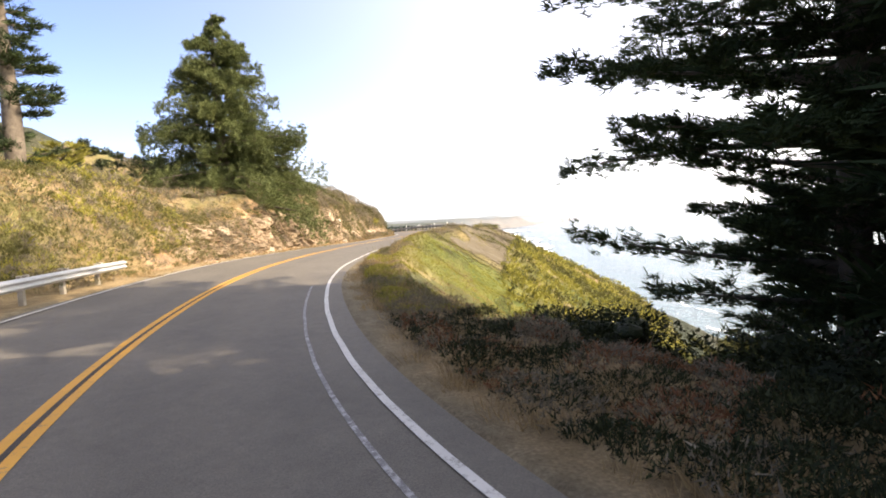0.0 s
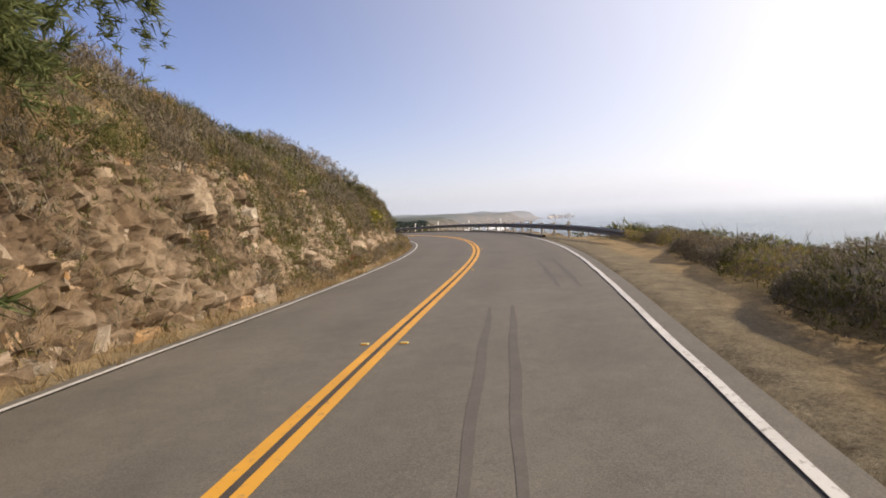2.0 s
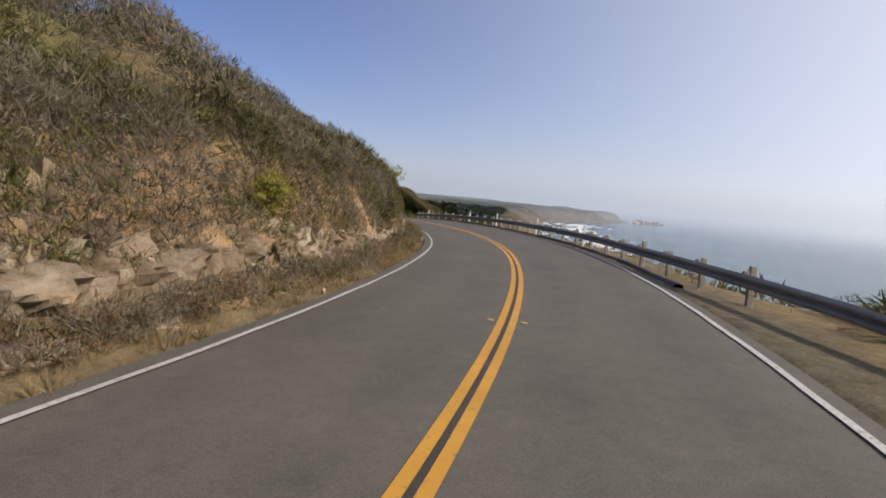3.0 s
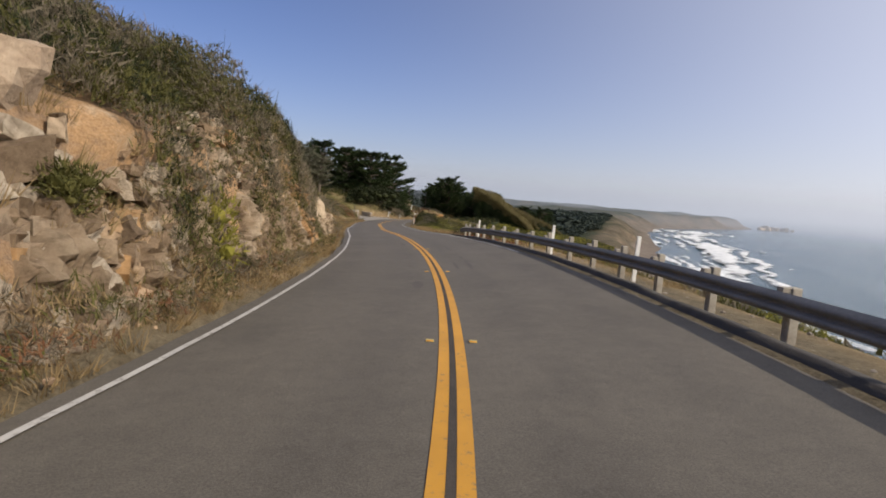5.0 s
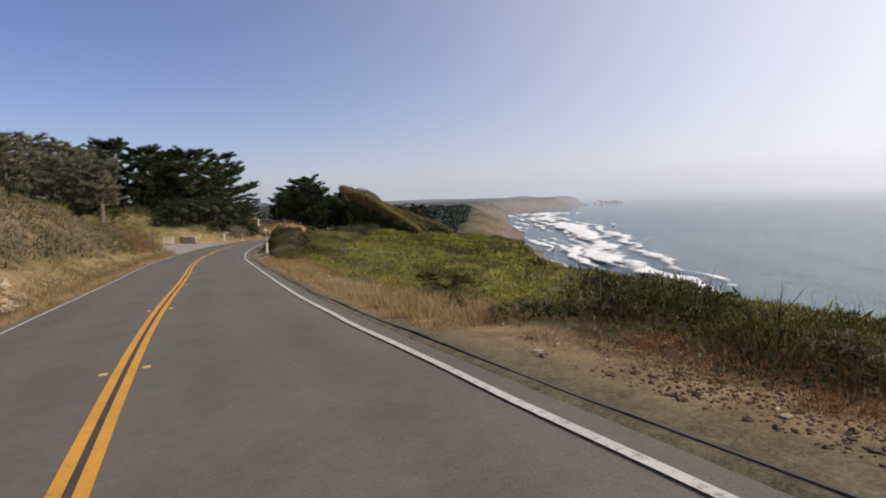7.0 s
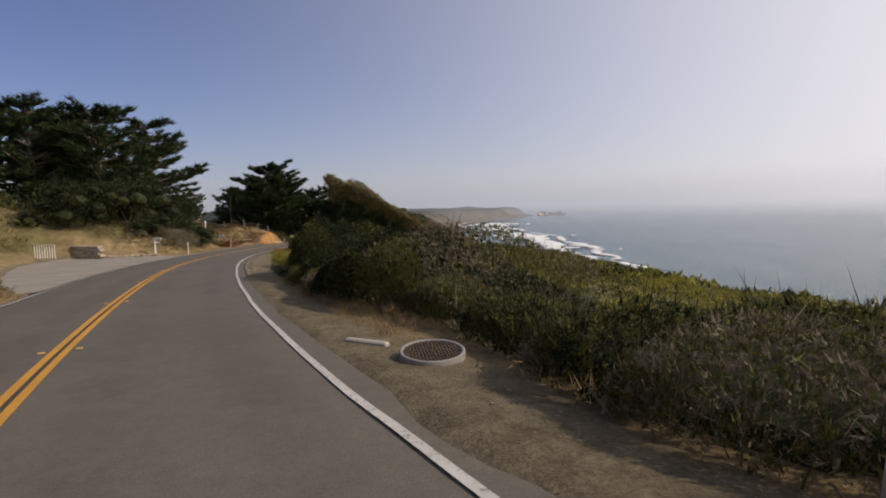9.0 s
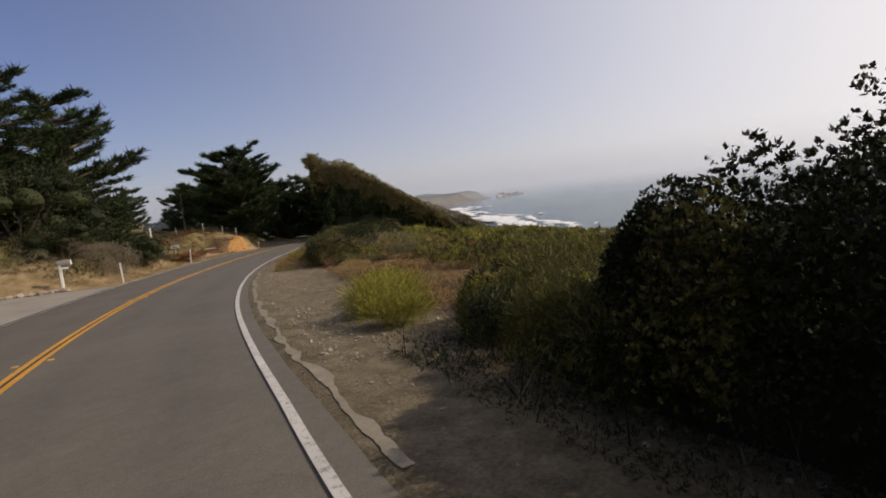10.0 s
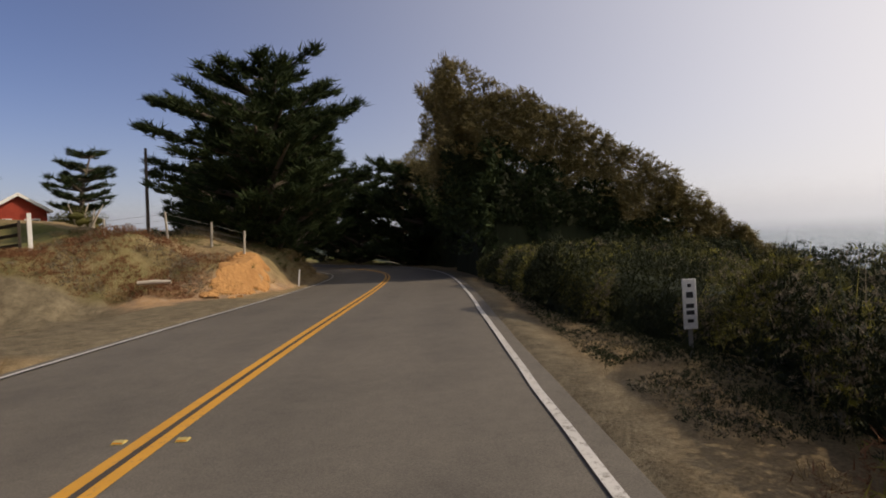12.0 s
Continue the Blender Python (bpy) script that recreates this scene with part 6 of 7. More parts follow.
def growth(kinds, s0, s1, o0, o1, per_m2, size, tall, seed, cell=1.2, count=7, thick=0.3, rows=None, gaps=0.0, heart=0.0, sticks=0, out=0.0, rise=1.0, face=True, loose=0.3, oval=False, inner=None):
    """Brush as many leafy sprigs on the shells of rounded bushes that grow into each other.
    kinds: (share, name, label, material); tall: height of the bushes, or the strip that rows give."""
    gen = np.random.default_rng(seed)
    n = int(abs(s1 - s0) * abs(o1 - o0) * per_m2)
    s, o = gen.uniform(s0, s1, n), gen.uniform(o0, o1, n)
    if rows and face:
        # more sprigs on the steep face towards the road
        m = int((s1 - s0) * per_m2 * 1.6)
        fs = gen.uniform(s0, s1, m)
        fo = np.interp(fs, [r[0] for r in rows], [r[1] for r in rows]) + np.abs(gen.normal(0, 0.22, m))
        s, o = np.concatenate([s, fs]), np.concatenate([o, fo])
    p = surface(s, o)
    p[:, 0] += out * np.cos(bend(s, HEAD))
    p[:, 1] += out * np.sin(bend(s, HEAD))
    h, own, dx, dy = mounds(p[:, 0] + 0.25 * fractal(s, o, 2, seed), p[:, 1], cell, seed)
    high = strip(rows, s, o, rise) if rows else tall * (0.45 + 0.75 * ((own * 13.7) % 1))
    keep = (high > 0.02) & (h > 0.05) & (own >= gaps)
    p, h, own, dx, dy, high = p[keep], h[keep], own[keep], dx[keep], dy[keep], high[keep]
    shell = gen.random(len(p)) ** (0.32 if rows else 0.45)
    dome = 0.28 + 0.72 * h if rows else h
    p[:, 2] += high * dome * np.clip(shell, 0.08, 1.0) * gen.uniform(0.92, 1.02, len(p)) - 0.03
    way = unit(np.stack([dx * 0.9, dy * 0.9, 0.25 + 0.6 * h], 1) + gen.normal(0, 0.33, (len(p), 3)))
    lens = size * gen.uniform(0.55, 1.35, len(p)) * np.clip(0.5 + high, 0.6, 1.0)
    start = 0.0
    own = (own * 5.3 + 0.32 * gen.random(len(p))) % 1
    total = sum(k[0] for k in kinds)
    for share, name, label, mat in kinds:
        end = start + share / total
        mine = (own >= start) & (own < end)
        start = end
        if mine.sum() < 3:
            continue
        made = [spray(p[mine], way[mine], lens[mine], gen, count, 0.9, thick, loose, oval)]
        if sticks:
            q = gen.choice(np.flatnonzero(mine), min(int(mine.sum()), int(sticks * share / total)), replace=False)
            d = unit(way[q] + [0, 0, 0.5] + gen.normal(0, 0.3, (len(q), 3)))
            made.append(leaf_tris(p[q] - d * 0.1, d, gen.uniform(0.25, 0.6, len(q)), np.full(len(q), 0.016), gen))
        tagged(new(name, mesh_of(name, *join(made), mat)), label, "brush", kind="stuff")
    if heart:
        # a filler sheet closes the thicket; by default its dark colour paints inner shade
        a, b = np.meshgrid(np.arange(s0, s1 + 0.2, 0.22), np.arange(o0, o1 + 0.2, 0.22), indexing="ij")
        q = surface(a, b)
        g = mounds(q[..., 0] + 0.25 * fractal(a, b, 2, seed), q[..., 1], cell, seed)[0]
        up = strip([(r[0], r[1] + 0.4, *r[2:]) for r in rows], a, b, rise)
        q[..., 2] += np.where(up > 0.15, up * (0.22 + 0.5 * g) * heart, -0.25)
        name = kinds[0][1] + "_heart_sheet"
        tagged(new(name, mesh_of(name, q.reshape(-1, 3), grid_faces(*a.shape), inner or DARKBRUSH)), "added sheet filling the inside of the roadside thicket", "brush", kind="stuff")


def wedge(peak, low, power):
    return lambda s, u: low + (peak - low) * (1 - u) ** power


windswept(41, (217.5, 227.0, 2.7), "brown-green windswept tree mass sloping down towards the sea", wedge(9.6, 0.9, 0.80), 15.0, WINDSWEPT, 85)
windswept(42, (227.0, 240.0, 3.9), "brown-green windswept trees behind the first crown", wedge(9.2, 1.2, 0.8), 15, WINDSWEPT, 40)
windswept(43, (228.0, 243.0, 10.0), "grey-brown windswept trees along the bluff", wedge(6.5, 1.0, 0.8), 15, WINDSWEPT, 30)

# landward hillside
growth([(5, "hillside_brush", "grey-brown dry brush on the hillside", SAGE), (3, "hillside_green_brush", "dull green brush on the hillside", COYOTE), (2, "hillside_dark_brush", "dark green brush on the hillside", DARKBRUSH), (0.6, "hillside_straw", "straw-coloured dry growth on the hillside", STRAW)], 43, 99, -10.5, -4.7, 85, 0.17, 1.15, 101, 1.7, 7, 0.13, sticks=3000)
growth([(5, "upper_brush", "grey-brown dry brush above the pale ledges", SAGE), (3, "upper_green", "dull green brush above the pale ledges", COYOTE), (1, "upper_straw", "straw growth above the pale ledges", STRAW)], 99, 114, -10.5, -5.2, 85, 0.16, 0.85, 102, 1.6, 7, 0.13, sticks=700)
growth([(2, "hilltop_brush", "dry brush above the rock face", SAGE), (1, "hilltop_green", "green brush above the rock face", COYOTE)], 32, 112, -20, -10.5, 9, 0.42, 1.0, 104, 1.9, 7, 0.16)
growth([(4, "bank_brush", "green brush on the gentle bank behind the rail", COYOTE), (1.3, "bank_brush_dry", "straw-coloured brush on the bank", SAGE), (2.4, "bank_lush", "yellow-green brush on the bank", LUSH)], -8, 27, -13, -4.5, 80, 0.17, 0.6, 113, 1.2, 7, 0.2)
growth([(3, "brow_brush", "straw and grey brush along the top of the bank", SAGE), (1, "brow_straw", "pale straw growth along the top of the bank", STRAW), (1, "brow_green", "olive brush along the top of the bank", COYOTE)], 18, 46, -12, -5.3, 34, 0.22, 0.6, 116, 1.1, 7, 0.14, gaps=0.1)
growth([(5, "meadow_brush", "grey-brown low scrub on the open slope", SAGE), (2, "meadow_green", "olive scrub on the open slope", COYOTE), (1, "meadow_straw", "straw-coloured scrub on the open slope", STRAW), (1.2, "meadow_dark", "dark bushes on the open slope", DARKBRUSH)], 107, 160, -20, -5.0, 26, 0.25, 0.95, 119, 1.8, 7, 0.15, gaps=0.12)
for lo, hi, near in ((160, 166, -7.2), (166, 172, -9.6), (172, 183.5, -12.6)):
    growth([(3, "drive_bank", "olive scrub on the slope above the driveway", COYOTE), (4, "drive_bank_dry", "grey-brown scrub on the slope above the driveway", SAGE), (1, "drive_bank_straw", "straw growth on the slope above the driveway", STRAW), (0.6, "drive_bank_lush", "yellow-green scrub on the slope above the driveway", LUSH)], lo, hi, -24, near, 26, 0.22, 0.9, 120, 1.7, 7, 0.15, gaps=0.1)
growth([(2, "corner_brush", "olive brush at the corner of the driveway", COYOTE), (2, "corner_dry", "orange-brown dry weeds at the corner of the driveway", RUSSET), (1, "corner_straw", "straw at the corner of the driveway", STRAW)], 153, 162, -8.0, -4.3, 110, 0.12, 1.05, 127, 1.5, 7, 0.14)
growth([(3, "ridge_scrub", "olive scrub below the ridge trees", COYOTE), (2, "ridge_scrub_dark", "dark green scrub below the ridge trees", DARKBRUSH), (1, "ridge_scrub_dry", "grey scrub below the ridge trees", SAGE)], 150, 184, -34, -21, 9, 0.42, 2.0, 123, 2.2, 7, 0.2, gaps=0.15)
growth([(3, "grove_slope", "olive scrub on the slope beside the grove", COYOTE), (2, "grove_slope_dry", "grey-brown scrub on the slope beside the grove", SAGE), (1.5, "grove_slope_dark", "dark scrub on the slope beside the grove", DARKBRUSH)], 183.5, 200, -36, -13.5, 13, 0.32, 1.3, 124, 1.8, 7, 0.18)
growth([(2, "meadow_ridge", "olive brush high on the open slope", COYOTE), (2, "meadow_ridge_dry", "dry brush high on the open slope", SAGE)], 110, 172, -38, -20, 5, 0.6, 1.1, 122, 2.0, 7, 0.22)
cover("ridge_brush", "dark green brush along the ridge", FARBUSH, DARKBRUSH, 200, 100, 195, -46, -22, 1.8, 3.6, 125)
growth([(2, "face_brush", "small green shrubs rooted in the rock face", COYOTE), (4, "face_brush_dry", "dry shrubs hanging on the rock face", SAGE), (1, "face_straw", "dry grass on the rock face", STRAW)], 45, 77.5, -5.9, -4.05, 400, 0.14, 0.5, 128, 0.8, 6, 0.12, gaps=0.06, sticks=4200, out=0.12)
growth([(3, "brow_shrub", "dry grey shrubs in the broken top of the bank", SAGE), (2, "brow_shrub_green", "olive shrubs in the broken top of the bank", COYOTE), (0.8, "brow_tuft", "straw growth in the broken top of the bank", STRAW)], 37, 52, -8.2, -4.9, 260, 0.13, 0.6, 143, 0.85, 7, 0.12, gaps=0.3, sticks=1600, out=0.2)
growth([(3, "face_scrub", "olive scrub hanging over the upper face", COYOTE), (3.4, "face_scrub_dry", "grey scrub hanging over the upper face", SAGE), (0.7, "face_scrub_dark", "dark scrub hanging over the upper face", DARKBRUSH)], 50, 77, -5.7, -4.3, 300, 0.11, 0.5, 165, 1.1, 7, 0.13, gaps=0.1, sticks=900, out=0.35)
growth([(3, "slip_brush", "olive brush on the low earth bank", COYOTE), (2, "slip_dry", "dry shrubs on the low earth bank", SAGE), (1, "slip_straw", "straw growth on the low earth bank", STRAW)], 16, 31, -6.4, -3.9, 170, 0.12, 0.5, 145, 0.9, 7, 0.13, gaps=0.2, sticks=500, out=0.2)
growth([(2, "ledge_brush", "small green shrubs between the ledges", COYOTE), (2, "ledge_brush_dry", "dry shrubs between the ledges", SAGE)], 26, 50, -5.8, -3.9, 200, 0.12, 0.5, 129, 0.8, 7, 0.13, gaps=0.3, sticks=900, out=0.36)
growth([(2, "cut_brush", "green shrubs on the broken rock", COYOTE), (3, "cut_brush_dry", "dry shrubs on the broken rock", SAGE)], 82, 99, -5.8, -3.8, 220, 0.14, 0.5, 130, 0.85, 7, 0.13, gaps=0.42, sticks=1400, out=0.42)
growth([(2, "scar_brush", "small olive shrubs on the pale ledges", COYOTE), (3, "scar_dry", "small dry shrubs on the pale ledges", SAGE)], 99, 120, -5.2, -3.9, 150, 0.12, 0.35, 131, 0.8, 6, 0.12, gaps=0.68, out=0.4)
growth([(3, "foot_brush_dry", "dry brown brush at the foot of the rock", SAGE), (2, "foot_grass", "straw-coloured growth at the foot of the rock", STRAW), (1.6, "foot_brush", "olive brush at the foot of the rock", COYOTE), (0.8, "foot_russet", "russet weeds at the foot of the rock", RUSSET)], 38, 160, -4.4, -3.3, 90, 0.14, 0.42, 133, 0.8, 7, 0.1, gaps=0.1)
# among the litter, dark leaves put the deep tree shade into colour
growth([(1.0, "litter", "dark brown litter and dead stalks under the cypress", RUSSET), (1.8, "litter_dry", "dry grey stalks under the cypress", SAGE), (5, "litter_shade", "dark low growth deepening the shade under the cypress by its colour", DARKBRUSH)], -6, 9, 3.75, 8.5, 420, 0.085, 0.34, 135, 0.8, 6, 0.22)
growth([(2.4, "verge_litter", "grey-brown dead brush beside the road edge", SAGE), (1.2, "verge_litter_straw", "straw-coloured dead grass beside the road edge", STRAW), (1.2, "verge_litter_green", "olive low brush beside the road edge", COYOTE), (0.5, "verge_litter_brown", "russet weeds beside the road edge", RUSSET)], 9, 15.5, 3.8, 7.5, 330, 0.07, 0.3, 137, 0.9, 7, 0.16)
growth([(3, "fringe_dry", "dry brown brush hiding the foot of the rock", SAGE), (2, "fringe_grass", "straw grass hiding the foot of the rock", STRAW), (2, "fringe_green", "olive weeds at the foot of the rock", COYOTE)], 43, 92, -4.25, -3.35, 130, 0.16, 0.62, 136, 0.9, 7, 0.09, gaps=0.05)
growth([(3, "spur_brush", "dense dark green scrub overhanging the rock spur", DARKBRUSH), (3, "spur_olive", "olive scrub overhanging the rock spur", COYOTE), (2.5, "spur_dry", "grey twiggy scrub overhanging the rock spur", SAGE)], 82.5, 92.5, -7.5, -4.0, 330, 0.10, 1.25, 147, 1.5, 7, 0.2, sticks=900, out=0.25)
growth([(3, "toe_dry", "dry brown brush along the foot of the rock", SAGE), (3, "toe_grass", "straw grass along the foot of the rock", STRAW), (2, "toe_green", "olive weeds along the foot of the rock", COYOTE), (0.7, "toe_russet", "russet weeds along the foot of the rock", RUSSET)], 44, 118, -3.75, -3.1, 240, 0.12, 0.5, 148, 0.75, 7, 0.1, gaps=0.08)
growth([(2, "ledge_shrub", "olive shrubs growing on the steep rock", COYOTE), (3, "ledge_dry", "grey dry shrubs growing on the steep rock", SAGE), (1, "ledge_straw", "straw tufts growing on the steep rock", STRAW)], 85, 100, -4.9, -3.8, 330, 0.11, 0.45, 153, 0.8, 7, 0.12, gaps=0.36, sticks=900, out=0.36)
# seaward mound
MOUND = [(10, 4.1, 11, 0.25, -4.0), (16, 3.9, 11, 0.45, -4.8), (22, 3.9, 11, 0.6, -4.6), (28, 4.0, 11, 0.75, -4.0), (32, 4.1, 11, 0.95, -3.6), (37, 4.3, 12, 1.05, -3.0), (42, 4.6, 12, 0.95, -2.4), (46, 5.0, 12, 0.8, -2.0), (52, 5.6, 11, 0.75, -1.4), (57, 6.0, 10, 0.45, -1.2)]
growth([(4.6, "mound_brush", "yellow-green brush on the seaward mound", LUSH), (1.8, "mound_green", "olive green brush on the seaward mound", COYOTE), (2.2, "mound_dry", "dry grey-brown brush on the seaward mound", SAGE), (2.2, "mound_straw", "straw-coloured brush on the seaward mound", STRAW)], 10, 27.5, 3.8, 9.5, 430, 0.055, 1.0, 131, 1.2, 7, 0.3, MOUND, heart=0.55, sticks=900, rise=1.8, inner=COYOTE)
growth([(1.0, "mound_edge_lush", "yellow-green brush on the seaward edge", LUSH), (0.5, "mound_edge_dark", "dark shaded brush on the seaward edge", DARKBRUSH), (1.4, "mound_edge_brush", "olive brush along the seaward edge", COYOTE), (5.4, "mound_edge_dry", "dry grey-brown brush along the seaward edge", SAGE), (0.9, "mound_edge_straw", "straw-coloured growth along the seaward edge", STRAW)], 27.5, 57, 3.9, 9.5, 290, 0.065, 1.0, 132, 1.5, 7, 0.2, MOUND, heart=0.6, sticks=1200, rise=1.7, inner=SAGE)
growth([(2, "slope_brush", "green brush on the steep seaward slope", COYOTE), (2, "slope_lush", "yellow-green brush on the steep seaward slope", LUSH)], 8, 60, 9.3, 20, 26, 0.24, 0.55, 134, 1.4, 7, 0.26)
# terrace
growth([(3, "terrace_brush", "low green growth on the coastal terrace", LUSH), (3, "terrace_green", "olive low growth on the coastal terrace", COYOTE), (0.8, "terrace_dry", "dry brown patches of growth on the terrace", SAGE)], 93, 178, 11, 27, 12, 0.26, 0.4, 137, 1.5, 7, 0.22)
growth([(3, "terrace_near_lush", "yellow-green low growth at the terrace edge", LUSH), (3, "terrace_near", "olive low growth at the terrace edge", COYOTE), (1.4, "terrace_near_dry", "dry brown growth at the terrace edge", SAGE)], 100, 138, 5.3, 11, 75, 0.12, 0.36, 138, 1.2, 7, 0.2)
growth([(3, "terrace_inner_lush", "yellow-green growth on the inner terrace", LUSH), (3, "terrace_inner", "olive growth on the inner terrace", COYOTE)], 138, 178, 8.5, 11, 26, 0.18, 0.4, 139, 1.3, 7, 0.2)
growth([(2, "terrace_far_brush", "low brush on the outer terrace", COYOTE), (2, "terrace_far_green", "yellow-green growth on the outer terrace", LUSH), (1, "terrace_far_dark", "dark brush on the outer terrace", DARKBRUSH)], 93, 235, 27, 38, 5, 0.45, 0.45, 140, 2.2, 7, 0.3)
growth([(2, "bluff_brush", "olive brush along the bluff top", COYOTE), (1, "bluff_lush", "yellow-green brush along the bluff top", LUSH)], 178, 235, 9, 30, 9, 0.38, 0.6, 141, 1.5, 7, 0.24)
growth([(2, "cliff_brush", "brush on the slope below the guard rail", COYOTE), (1, "cliff_dry", "dry brush on the slope below the guard rail", SAGE)], 56, 96, 5.6, 17, 14, 0.34, 0.55, 143, 1.3, 7, 0.2, gaps=0.2)
# thickets beside the road
VERGE = [(136, 4.5, 9, 0.45, -0.4), (139.5, 4.3, 8.5, 0.6, -0.3), (141.4, 4.15, 8.5, 0.95, 0.0), (142.6, 4.3, 8.5, 1.0, 0.1), (144, 4.75, 8, 0.65, -0.3), (146, 5.1, 8, 0.75, -0.3), (148, 5.1, 8.5, 1.3, 0.3), (149.0, 4.9, 10.5, 1.65, 0.9), (150.6, 4.7, 10.5, 1.7, 1.1), (151.6, 4.45, 10.5, 1.2, 0.6), (152.6, 4.35, 10, 0.95, 0.2), (154, 4.35, 10, 1.05, 0.4), (156, 4.4, 10, 1.5, 1.1), (157.8, 4.5, 9.5, 2.15, 1.6), (159.4, 4.9, 9, 2.0, 1.3), (160.6, 5.6, 9, 1.5, 0.9), (162, 5.4, 9, 1.0, 0.6), (163.2, 5.9, 9, 0.7, 0.5), (164.5, 6.6, 9, 0.3, 0.3)]
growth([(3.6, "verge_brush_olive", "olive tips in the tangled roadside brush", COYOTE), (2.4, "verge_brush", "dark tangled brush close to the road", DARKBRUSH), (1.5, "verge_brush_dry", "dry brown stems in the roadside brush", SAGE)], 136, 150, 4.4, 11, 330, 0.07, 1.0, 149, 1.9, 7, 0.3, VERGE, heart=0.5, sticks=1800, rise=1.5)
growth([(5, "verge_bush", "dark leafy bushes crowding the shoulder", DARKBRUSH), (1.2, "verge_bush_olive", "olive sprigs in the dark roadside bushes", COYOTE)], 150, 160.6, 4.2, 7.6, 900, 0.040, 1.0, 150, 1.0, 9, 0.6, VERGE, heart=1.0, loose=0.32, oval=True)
# dark leaves among the weeds stand for their shadow and dark side
growth([(3, "weedy_brush", "pale green weedy brush beside the dark bushes", COYOTE), (0.8, "weedy_brush_lush", "yellow-green weedy brush beside the dark bushes", LUSH), (2.2, "weedy_brush_dark", "dark leaves putting shade into the weedy brush", DARKBRUSH)], 158.6, 165, 4.4, 8.5, 300, 0.09, 1.0, 151, 0.9, 7, 0.14, [(158.6, 5.3, 7, 0.7, 0.4), (160, 5.0, 8, 0.95, 0.6), (162, 4.9, 8.5, 1.15, 0.6), (163.5, 5.4, 8.5, 0.8, 0.5), (165, 6.4, 8.5, 0.3, 0.2)], heart=0.8)
FARVERGE = [(176, 6.6, 12, 0.35, 0.3), (177.5, 5.6, 12, 0.95, 0.5), (179.0, 5.1, 12, 1.35, 0.6), (180.2, 5.1, 12, 1.25, 0.6), (181.5, 5.2, 13, 0.75, 0.4), (184, 4.8, 13, 0.8, 0.3), (188, 4.7, 13, 0.95, 0.35), (193, 4.8, 12, 0.9, 0.5), (196, 4.7, 12, 0.95, 0.5), (198, 4.5, 12, 1.1, 0.5), (200.3, 5.35, 12, 1.15, 0.6), (202, 5.2, 12, 1.2, 0.7), (203.5, 4.6, 12, 1.3, 0.8), (206, 4.2, 11, 1.35, 1.1), (212, 4.1, 11, 1.35, 1.3), (218, 3.9, 10, 1.3, 1.0)]
SHOULDER = [(2.6, "shoulder_brush", "olive brush along the dirt shoulder", COYOTE), (0.2, "shoulder_brush_dark", "dark brush along the dirt shoulder", DARKBRUSH), (2.4, "shoulder_brush_dry", "dry brown brush along the dirt shoulder", SAGE), (1.9, "shoulder_lush", "yellow-green weeds along the dirt shoulder", LUSH), (1.5, "shoulder_straw", "straw-coloured weeds along the dirt shoulder", STRAW)]
growth(SHOULDER, 176, 195, 4.3, 6.8, 420, 0.06, 1.0, 155, 1.1, 7, 0.2, FARVERGE, heart=0.5, sticks=1600, rise=2.0)
growth(SHOULDER, 176, 195, 6.8, 11, 130, 0.12, 1.0, 155, 1.1, 7, 0.2, FARVERGE, heart=0.5, rise=2.4, face=False)
# the large dark share paints in the shaded side facing the road
BEND = [(1.2, "bend_brush", "olive brush at the roadside before the trees", COYOTE), (4.2, "bend_brush_dark", "dark brush with shade put into its colour before the trees", DARKBRUSH), (0.5, "bend_dry", "dry brown brush at the roadside before the trees", SAGE), (0.2, "bend_lush", "yellow-green weeds before the trees", LUSH)]
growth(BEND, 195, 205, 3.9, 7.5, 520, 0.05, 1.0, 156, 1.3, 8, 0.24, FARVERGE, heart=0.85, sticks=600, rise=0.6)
# low dark leaves added to stand for black shade on the shoulder
growth([(1, "bend_shade_mat", "low dark mat put in for the shade on the shoulder", DARKBRUSH), (0.25, "bend_mat_dry", "low brown weeds along the shaded shoulder", SAGE)], 198.5, 212, 3.9, 5.4, 900, 0.05, 0.22, 164, 0.7, 7, 0.22, gaps=0.08)
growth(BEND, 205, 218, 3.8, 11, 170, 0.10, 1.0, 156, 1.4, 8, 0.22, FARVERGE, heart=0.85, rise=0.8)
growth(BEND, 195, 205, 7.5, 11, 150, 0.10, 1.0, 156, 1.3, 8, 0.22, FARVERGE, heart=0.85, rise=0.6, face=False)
growth([(3, "pullout_brush", "olive brush beyond the gravel shoulder", COYOTE), (1, "pullout_brush_lush", "yellow-green brush beyond the gravel shoulder", LUSH), (2, "pullout_brush_dark", "dark brush beyond the gravel shoulder", DARKBRUSH), (0.6, "pullout_brush_dry", "russet dry brush beyond the gravel shoulder", RUSSET)], 166, 174.8, 8.3, 13, 240, 0.09, 0.9, 157, 1.0, 7, 0.18, sticks=500)
growth([(1.9, "pullout_mat", "orange-brown dry weed mat beyond the gravel", RUSSET), (3.6, "pullout_mat_straw", "straw-coloured low weeds beyond the gravel", STRAW), (1, "pullout_mat_dry", "grey-brown dead weeds beyond the gravel", SAGE)], 164, 179, 5.7, 9.0, 420, 0.085, 0.34, 160, 0.8, 7, 0.24, gaps=0.2)
growth([(2, "shoulder_grass", "straw-coloured low growth beside the shoulder", STRAW), (2, "shoulder_weeds", "yellow-green low weeds beside the shoulder", LUSH), (2, "shoulder_russet", "russet low weeds beside the shoulder", RUSSET)], 178, 198, 4.0, 5.8, 260, 0.10, 0.34, 158, 0.7, 7, 0.12, gaps=0.2)
